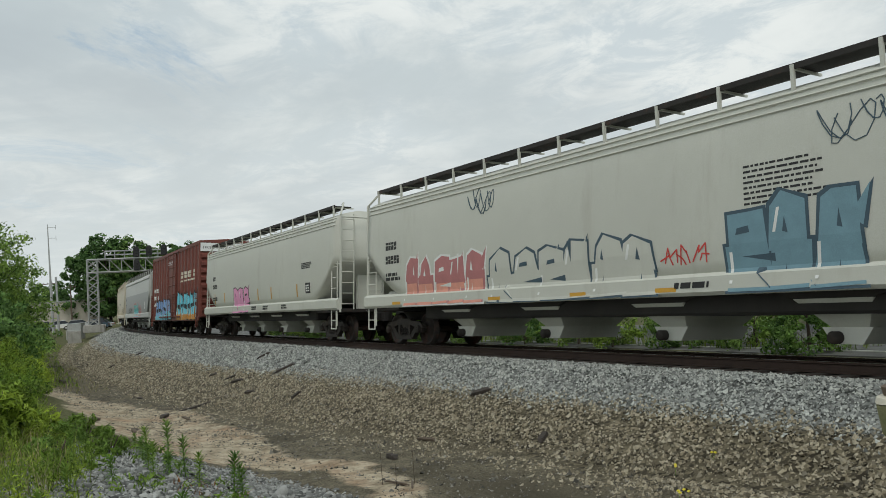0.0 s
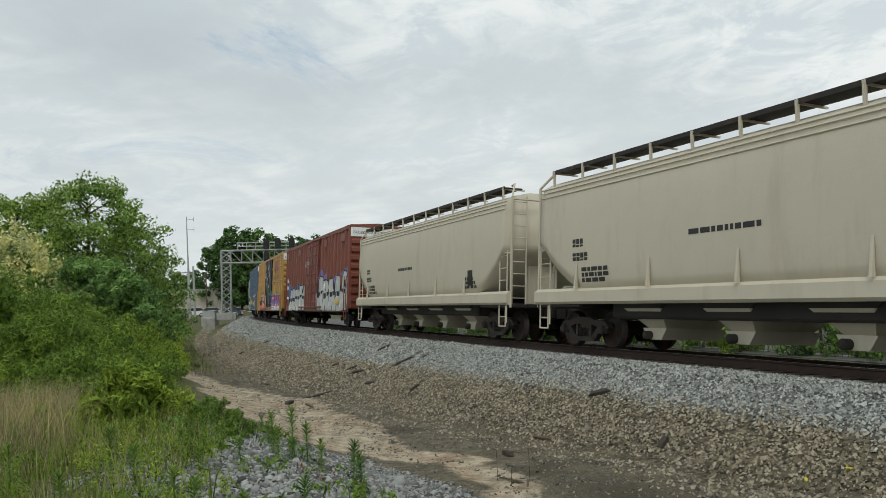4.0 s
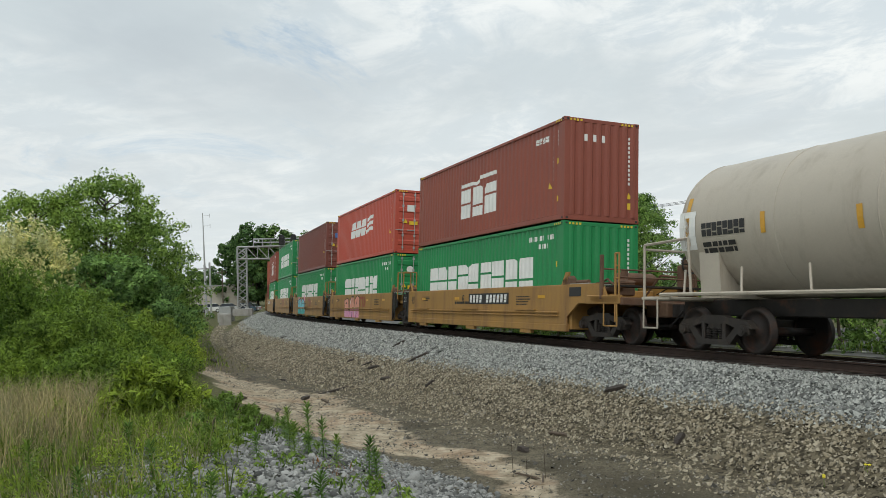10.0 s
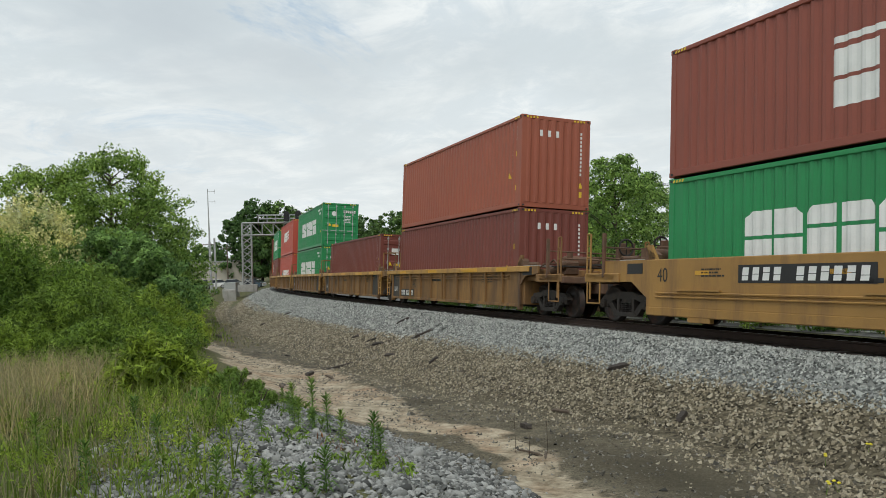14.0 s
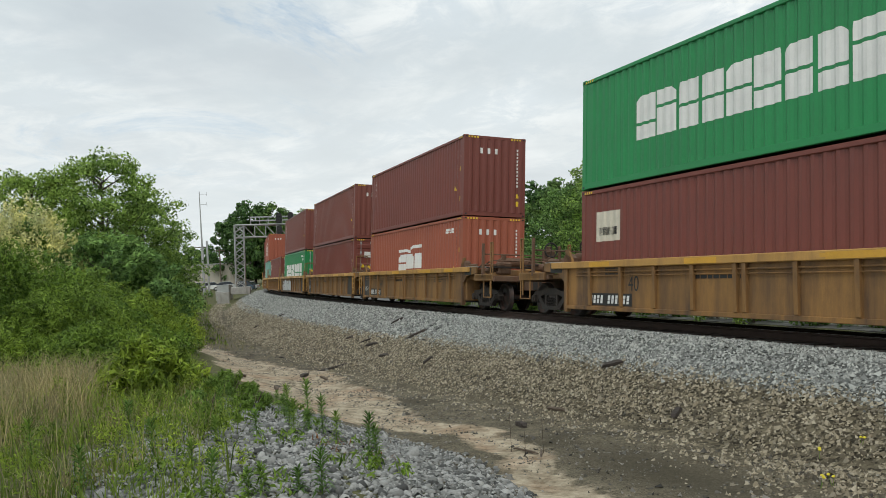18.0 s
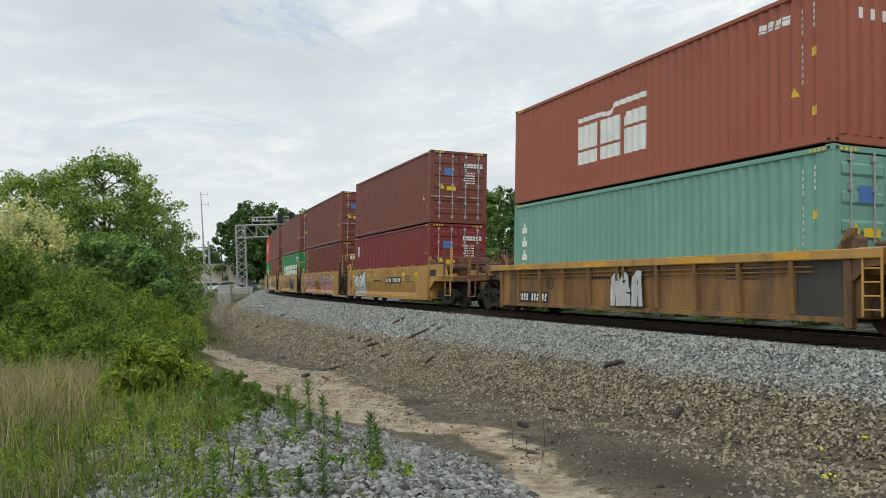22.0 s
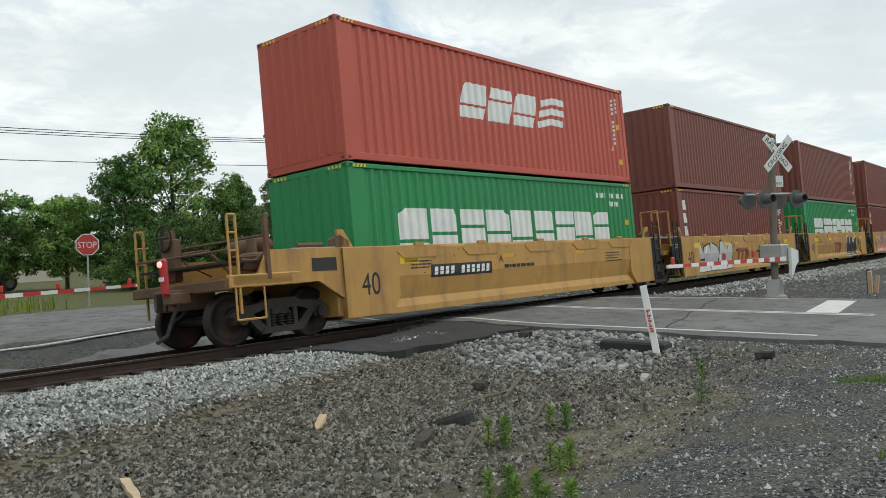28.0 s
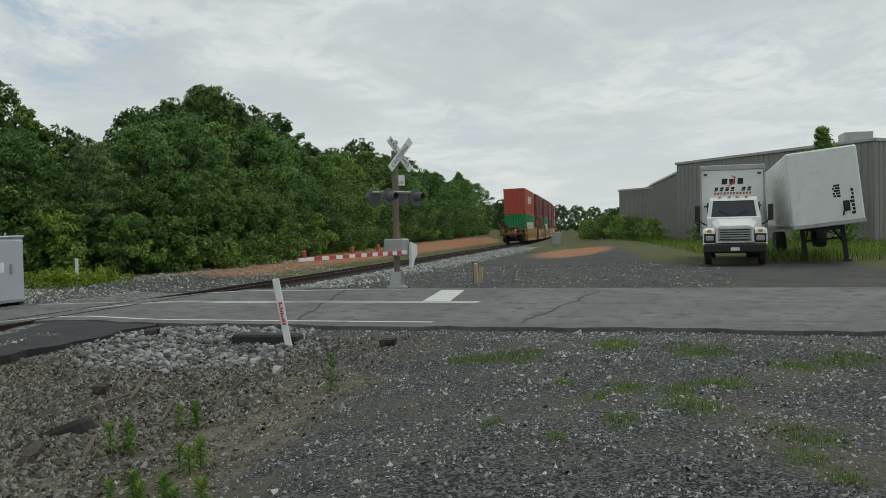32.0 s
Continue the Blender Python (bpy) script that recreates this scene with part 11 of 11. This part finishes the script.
MAT["petal"] = surface("yellow_petals", (0.72, 0.62, 0.04), 0.6, 0, 0.12, 20)
for i, (x, y) in enumerate(((-7.72, 8.2), (-7.42, 8.55), (-6.8, 7.2), (-6.77, 7.36))):
    wildflower(x, y, 0.13, 70 + i)
for x, y, h in ((-11.0, 5.58, 0.62), (-10.64, 5.62, 0.4), (-10.59, 5.89, 0.55)):
    t = thing("marker_wire", "thin rusty wire stuck upright in the ditch", "wire", "marker wires", m=pose(x, y, land_at(x, y) - 0.05, 2, 3, 0))
    part("wire", Shape().cyl((0, 0, 0), (0.01, 0, h), 0.004, 0.003, 5), MAT["rail_side"], t)


# ---- loose stones, sleepers, debris ----
STONE_V = np.array([(0, 0, 1), (0.9, 0, 0.35), (0.28, 0.85, 0.35), (-0.75, 0.5, 0.35), (-0.7, -0.55, 0.3), (0.3, -0.85, 0.4), (0.75, 0.55, -0.4), (-0.3, 0.85, -0.45), (-0.9, 0, -0.35), (-0.25, -0.85, -0.4), (0.7, -0.5, -0.45)])
STONE_F = np.array([(0, 1, 2), (0, 2, 3), (0, 3, 4), (0, 4, 5), (0, 5, 1), (1, 6, 2), (2, 7, 3), (3, 8, 4), (4, 9, 5), (5, 10, 1), (2, 6, 7), (3, 7, 8), (4, 8, 9), (5, 9, 10), (1, 10, 6)])


CHIP_V = np.array([(0.1, 0.08, 1.15), (0.9, 0.15, -0.5), (0.05, 0.9, -0.5), (-0.85, 0.1, -0.5), (-0.1, -0.85, -0.5)])
CHIP_F = np.array([(0, 1, 2), (0, 2, 3), (0, 3, 4), (0, 4, 1)])


def stones(name, label, xy, size, mat, seed, sink=0.25, spread=0.45, chip=False):
    """Angular stones lying on the ground, one mesh."""
    r = np.random.RandomState(seed)
    n = len(xy)
    s = size * np.exp(r.normal(size=n) * spread * 0.7)
    ax = np.column_stack([s * r.uniform(0.7, 1.35, n), s * r.uniform(0.6, 1.1, n), s * r.uniform(0.45, 0.85, n)])
    a = r.uniform(0, 6.283, n)
    t, p = r.normal(size=n) * 0.45, r.normal(size=n) * 0.45
    SV, SF = (CHIP_V, CHIP_F) if chip else (STONE_V, STONE_F)
    nv = len(SV)
    v = SV[None] * (1 + r.normal(size=(n, nv, 3)) * 0.13)
    if chip:
        v[:, 0, :2] += r.uniform(-0.55, 0.55, (n, 2))
    v *= ax[:, None]
    ca, sa = np.cos(a)[:, None], np.sin(a)[:, None]
    v = np.stack([v[..., 0] * np.cos(t)[:, None] + v[..., 2] * np.sin(t)[:, None], v[..., 1], -v[..., 0] * np.sin(t)[:, None] + v[..., 2] * np.cos(t)[:, None]], -1)
    v = np.stack([v[..., 0], v[..., 1] * np.cos(p)[:, None] - v[..., 2] * np.sin(p)[:, None], v[..., 1] * np.sin(p)[:, None] + v[..., 2] * np.cos(p)[:, None]], -1)
    v = np.stack([v[..., 0] * ca - v[..., 1] * sa, v[..., 0] * sa + v[..., 1] * ca, v[..., 2]], -1)
    z = rough_land(xy[:, 0], xy[:, 1]) + ax[:, 2] * ((0.35 if chip else 0.6) - sink)
    v += np.column_stack([xy, z])[:, None]
    f = (SF[None] + (np.arange(n) * nv)[:, None, None]).reshape(-1, 3)
    ob = put(name, np_mesh(name, v.reshape(-1, 3), f), MAT[mat])
    return tagged(ob, label, "gravel", kind="stuff")


rs = np.random.RandomState(9)


def along(n, s0, s1, q0, q1, power=1.0):
    """Places beside the track: s along, q towards the camera; denser near the camera."""
    u = rs.uniform(0, 1, n)
    s = s0 + (s1 - s0) * u
    q = rs.uniform(q0, q1, n)
    th = np.interp(s, TAB_S, _th)
    return np.column_stack([np.interp(s, TAB_S, _xx) + np.sin(th) * q, np.interp(s, TAB_S, _yy) - np.cos(th) * q]), s, q


def edge_q(s):
    return np.interp(s, [-60, -32, -9, 5, 12], [4.2, 3.75, 3.2, 3.0, 2.6])


p, s, q = along(62000, -24, 12.6, 1.45, 4.0)
k = q < edge_q(s) + rs.normal(size=len(q)) * 0.15
stones("ballast", "crushed grey granite ballast on the track's shoulder", p[k], 0.031, "ballast", 1, 0.15, 0.35, True)
p, s, q = along(32000, -62, -24, 1.45, 4.6)
k = q < edge_q(s) + rs.normal(size=len(q)) * 0.2
stones("ballast", "crushed grey granite ballast on the track's shoulder", p[k], 0.042, "ballast", 2, chip=True)
p, s, q = along(9000, -120, -62, 1.45, 4.6)
stones("ballast", "crushed grey granite ballast far along the track", p, 0.06, "ballast", 41, chip=True)
p, s, q = along(7000, -24, 12.6, -1.6, 1.45)
stones("ballast", "grey granite ballast between the rails", p, 0.03, "ballast", 3, 0.6, chip=True)
p, s, q = along(9000, 23, 75, 1.4, 4.6)
k = q < 3.9 + rs.normal(size=len(q)) * 0.3
stones("ballast", "crushed grey granite ballast beyond the crossing", p[k], 0.05, "ballast", 4, chip=True)
p, s, q = along(88000, -26, 12.2, 2.9, 7.9)
toe = np.interp(s, [-45, -25, -10, 0, 12], [6.4, 5.6, 4.8, 7.0, 7.8]) + rs.normal(size=len(q)) * 0.45
k = (q > edge_q(s) - 0.1 + rs.normal(size=len(q)) * 0.15) & (q < toe)
near_road = k & (s > 0.5 + rs.normal(size=len(s)))
stones("brown_ballast", "old brown soil-stained ballast on a slope", p[k & ~near_road], 0.031, "brown_stone", 5, 0.15, 0.4, True)
stones("brown_ballast", "dirty dark ballast near the crossing", p[near_road], 0.031, "dirty_stone", 45, 0.15, 0.4, True)
p, s, q = along(9000, -110, -60, 4.0, 7.4)
stones("brown_ballast", "old brown ballast far along the slope", p, 0.06, "brown_stone", 46, chip=True)
p, s, q = along(26000, -60, -26, 3.3, 7.0)
toe = np.interp(s, [-60, -45, -25], [6.6, 6.3, 5.7]) + rs.normal(size=len(q)) * 0.4
k = (q > edge_q(s)) & (q < toe)
stones("brown_ballast", "old brown soil-stained ballast on a slope", p[k], 0.042, "brown_stone", 6, chip=True)
p, s, q = along(15000, -1, 12.6, 4.2, 9.0)
k = q < np.interp(s, [-1, 5, 12.6], [7.2, 8.4, 8.6]) + rs.normal(size=len(q)) * 0.35
stones("brown_ballast", "mixed brown and grey stones by the road", p[k], 0.03, "dirty_stone", 15, chip=True)
p, s, q = along(6000, 2, 12.6, 5.4, 9.4)
stones("grey_rubble", "loose grey stones by the road", p, 0.022, "dirty_stone", 16, chip=True)
# heap of grey stone on the bank by the camera
x, y = rs.uniform(-15.5, -4.2, 52000), rs.uniform(-1.0, 5.0, 52000)
k = (y < np.interp(x, [-15.5, -14, -12, -10, -8.5, -6, -4.2], [3.2, 4.2, 4.75, 4.7, 4.4, 3.8, 3.4]) + rs.normal(size=len(x)) * 0.12) & (rs.uniform(0, 1, len(x)) < np.clip(0.9 + (y - np.interp(x, [-14.5, -10, -4.2], [2.0, 0.6, 0.2])) * 0.9, 0, 0.9))
p, k = np.column_stack([x[k], y[k]]), x[k] > -11.5
stones("bank_gravel", "loose grey gravel heaped on the bank", p[k], 0.024, "rubble_stone", 7, 0.2, 0.55)
stones("bank_gravel", "loose grey gravel thinning out along the bank", p[~k], 0.028, "rubble_stone", 17, 0.15, 0.5, True)
# pebbles and grit washed over the ditch's bed
x, y = rs.uniform(-42, -3.0, 26000), rs.uniform(3.6, 9.0, 26000)
qq = -sl_of(x, y)[1]
k = (qq > 4.4) & (rs.uniform(0, 1, len(x)) < 0.12 + 0.88 * tufted(x, y, 0.7, -0.05)) & (y > np.interp(x, [-42, -15.5, -12, -8.5, -4.2], [4.4, 4.0, 4.75, 4.5, 3.6]))
stones("ditch_grit", "small brown pebbles strewn over a dry ditch bed", np.column_stack([x[k], y[k]]), 0.015, "dirty_stone", 21, 0.2, 0.7, True)
x, y = rs.uniform(-30, -4.0, 170), rs.uniform(4.2, 8.0, 170)
stones("ditch_pebbles", "stray pale pebbles in a dry ditch", np.column_stack([x, y]), 0.03, "dirty_stone", 22, 0.2, 0.6, True)
# the lot: small stones in dark fines
x, y = rs.uniform(2.0, 13.6, 90000), rs.uniform(-7, 8.0, 90000)
qq = -sl_of(x, y)[1]
k = (np.hypot(x, y) > 3.2) & (qq > 6.5) & (x < 13.4) & (rs.uniform(0, 1, len(x)) < np.clip(1.25 - np.hypot(x, y) / 18, 0.3, 1)) & (rs.uniform(0, 1, len(x)) < 0.45 + 0.55 * tufted(x, y, 0.8, -0.1))
stones("lot_gravel", "scattered pale stones in dark gravel", np.column_stack([x[k], y[k]]), 0.0105, "lot_stone", 8, 0.4, 0.75, True)
x, y = rs.uniform(2.5, 13.4, 16000), rs.uniform(-6, 6.5, 16000)
k = (np.hypot(x, y) > 3.2) & (-sl_of(x, y)[1] > 7.5) & (rs.uniform(0, 1, len(x)) < 0.35 + 0.65 * tufted(x, y, 0.6, -0.1))
stones("lot_pebbles", "pale pebbles strewn over dark gravel", np.column_stack([x[k], y[k]]), 0.0145, "ballast", 18, 0.45, 0.6, True)
x, y = rs.uniform(9.5, 13.6, 3600), rs.uniform(5.0, 9.6, 3600)
k = np.hypot((x - 12.0) / 1.6, (y - 7.4) / 2.0) < 1 + rs.normal(size=len(x)) * 0.12
stones("rubble", "mixed grey rubble heaped beside the road", np.column_stack([x[k], y[k]]), 0.042, "rubble_stone", 10)
x, y = rs.uniform(22.5, 36, 7000), rs.uniform(-2, 9.5, 7000)
stones("lot_gravel", "scattered pale stones beyond the road", np.column_stack([x, y]), 0.022, "lot_stone", 11, 0.4, 0.7, True)
x, y = rs.uniform(14, 46, 12000), rs.uniform(14.6, 24, 12000)
k = (x > np.interp(y, [8.5, 11, 13.5, 16, 18.4], [22.3, 21.4, 19.6, 17.2, 15.4])) & (sl_of(x, y)[1] > 2.6)
stones("far_gravel", "pale gravel beyond the track", np.column_stack([x[k], y[k]]), 0.04, "ballast", 12, chip=True)

x, y = 13.45 + 0.28 * np.sin(rs.uniform(-1.5, 1.5, 5200)) + 0.1 * rs.normal(size=5200), rs.uniform(-9, 9.0, 5200)
stones("edge_gravel", "grit and small stones along the road's broken edge", np.column_stack([x, y]), 0.017, "lot_stone", 31, 0.3, 0.7, True)

# sleepers under the rails
tie_me = Shape().box(-0.115, 0.115, -1.3, 1.3, -0.36, -0.178, 0.012).mesh("sleeper")
bed = thing("sleeper_row", "row of dark timber sleepers bedded in ballast", "sleepers", kind="structure")
for i in range(290):
    s_ = -62 + i * 0.52
    if 12.8 < s_ < 22.6:
        continue
    o, al, aw, up = track_frame(s_)
    m = Matrix((al, aw, up)).transposed().to_4x4()
    m.translation = o
    put("sleeper", tie_me, MAT["tie"], bed, "", m)


def scrap(x, y, yaw, L, w, h, mat, label, name="wood_scrap", tilt=0.0, group="debris by the track"):
    """A broken length of timber or bar with splintered ends."""
    r = random.Random(int((x * 31 + y * 17) * 100))
    sh = Shape()
    k = 6
    rings = []
    for i in range(k + 1):
        t_ = i / k
        e = 0.35 if i in (0, k) else 1.0
        rings.append([(L * (t_ - 0.5) + r.uniform(-0.02, 0.02) * L * (e < 1), a * w / 2 * e + r.uniform(-0.1, 0.1) * w, b * h * e + (0 if b > 0 else 0.0) + r.uniform(-0.1, 0.1) * h) for a, b in ((-1, 0), (1, 0), (1, 1), (-1, 1))])
    sh.loft(rings)
    z = float(rough_land(np.array([x]), np.array([y]))[0])
    gx = float(rough_land(np.array([x + 0.2]), np.array([y]))[0]) - float(rough_land(np.array([x - 0.2]), np.array([y]))[0])
    gy = float(rough_land(np.array([x]), np.array([y + 0.2]))[0]) - float(rough_land(np.array([x]), np.array([y - 0.2]))[0])
    nrm = Vector((-gx / 0.4, -gy / 0.4, 1)).normalized()
    m = Matrix.Translation((x, y, z + 0.012)) @ Vector((0, 0, 1)).rotation_difference(nrm).to_matrix().to_4x4() @ pose(0, 0, 0, 0, tilt, 0)
    m = m @ pose(0, 0, 0, 0, 0, yaw)
    ob = part(name, sh, MAT[mat], None, "", False, m)
    return tagged(ob, label, "debris", group)


SCRAPS = ((-13.86, 9.38, 30, 0.5, 0.11, 'tie'),
          (-25.2, 9.6, 50, 0.75, 0.12, 'tie'),
          (-30.72, 8.91, 40, 0.4, 0.1, 'tie'),
          (-28.87, 10.24, 50, 0.6, 0.1, 'tie'),
          (-27.42, 8.74, 20, 0.7, 0.1, 'tie'),
          (-24.94, 8.31, 20, 0.5, 0.1, 'tie'),
          (-27.1, 7.21, 60, 1.6, 0.12, 'tie'),
          (-28.49, 8.88, 40, 0.5, 0.08, 'tie'),
          (-48.86, 6.02, 10, 0.55, 0.25, 'tie'),
          (-12.95, 6.79, 0, 0.3, 0.12, 'tie'),
          (-13.6, 7.88, 15, 0.5, 0.06, 'wood'),
          (-21.53, 8.49, -70, 0.4, 0.1, 'tie'),
          (-10.77, 8.46, -60, 0.35, 0.1, 'tie'),
          (-49.61, 10.24, 30, 0.6, 0.1, 'tie'),
          (-50.83, 8.9, 30, 0.5, 0.1, 'tie'),
          (-25.92, 5.96, -30, 0.6, 0.15, 'tie'),
          (-24.87, 6.33, 0, 1.0, 0.08, 'wood'),
          (-24.57, 3.82, -20, 1.2, 0.1, 'wood'),
          (-21.96, 4.28, -10, 0.9, 0.1, 'wood'),
          (-33.89, 6.9, 10, 0.5, 0.08, 'tie'),
          (-10.82, 5.71, 5, 0.7, 0.04, 'wood'),
          (-10.55, 5.83, -30, 0.5, 0.03, 'wood'),
          (6.66, 7.64, 40, 0.6, 0.09, 'fresh_wood'),
          (4.09, 7.51, 69, 1.1, 0.09, 'fresh_wood'),
          (8.98, 6.96, 20, 0.3, 0.16, 'tie'),
          (10.48, 5.25, 15, 0.35, 0.1, 'concrete'),
          (10.97, 5.86, 20, 0.25, 0.1, 'concrete'),
          (8.53, 5.68, 25, 1.2, 0.04, 'wood'),
          (8.71, 6.59, -5, 0.9, 0.05, 'wood'),
          (12.03, 4.1, 0, 0.16, 0.16, 'rubber'),
          (9.25, 5.82, 10, 0.4, 0.06, 'tie'),
          (12.54, 8.64, 10, 0.35, 0.2, 'tie'),
          (12.04, 4.18, 0, 0.18, 0.15, 'tie'),
          (9.39, 6.67, 25, 1.5, 0.05, 'wood'),
          (7.04, 5.61, 30, 0.9, 0.05, 'wood'),
          (6.65, 5.95, 20, 0.5, 0.12, 'tie'),
          (9.57, 5.36, 12, 0.5, 0.05, 'tie'))
for x, y, yaw, L, w, mt in SCRAPS:
    scrap(x, y, yaw, L, w, w * 0.6, mt, "dark broken piece of old timber on ballast" if mt != "fresh_wood" else "pale splintered plank lying on gravel", "wood_scrap" if mt != "fresh_wood" else "plank")
tyre_m = pose(7.5, 6.3, land_at(7.5, 6.3) - 0.02, 75, 10, 40)
ty = thing("old_tyre", "half-buried black scrap of a tyre", "tyre", "debris by the track", m=tyre_m)
part("tread", Shape().turned([(0.2, -0.08), (0.29, -0.09), (0.31, -0.05), (0.31, 0.05), (0.29, 0.09), (0.2, 0.08), (0.2, -0.08)], (0, 0, 0), "y", 20), MAT["rubber"], ty)
# solid dark block stands for the shaded hollow under a slab's lip
tagged(part("drain_gap", Shape().box(12.15, 12.5, 5.75, 6.9, -0.5, -0.0, 0.03), MAT["fresh_asphalt"]), "dark block for the shaded gap of a drain beside the road", "drain", kind="structure")

sp = thing("stake", "slim wooden stake topped by a mossy weathered block", "stake", m=pose(-1.55, 2.90, -0.07, 3, -4, 20))
part("shaft", Shape().cyl((0.02, 0, -0.8), (0, 0, 1.2), 0.014, 0.012, 8), MAT["fresh_wood"], sp)
part("block", Shape().turned([(0.02, 1.13), (0.05, 1.13), (0.062, 1.15), (0.066, 1.25), (0.02, 1.255)], (0, 0, 0), "z", 12), MAT["moss"], sp, "mossy weathered block")
part("rim", Shape().turned([(0.02, 1.255), (0.068, 1.255), (0.06, 1.275), (0.02, 1.28)], (0, 0, 0), "z", 12), MAT["p_cream"], sp)
part("cap", Shape().turned([(0.01, 1.28), (0.038, 1.28), (0.042, 1.31), (0.01, 1.315)], (0, 0, 0), "z", 10), MAT["wood"], sp)


# ---- what moves: every car and its load run along the track ----
def motions():
    for ob, u, half, z in MOVING:
        walk(ob, [(t, on_track(tail(t) + u, half) @ Matrix.Translation((0, 0, z))) for t in range(0, 33)])


motions()
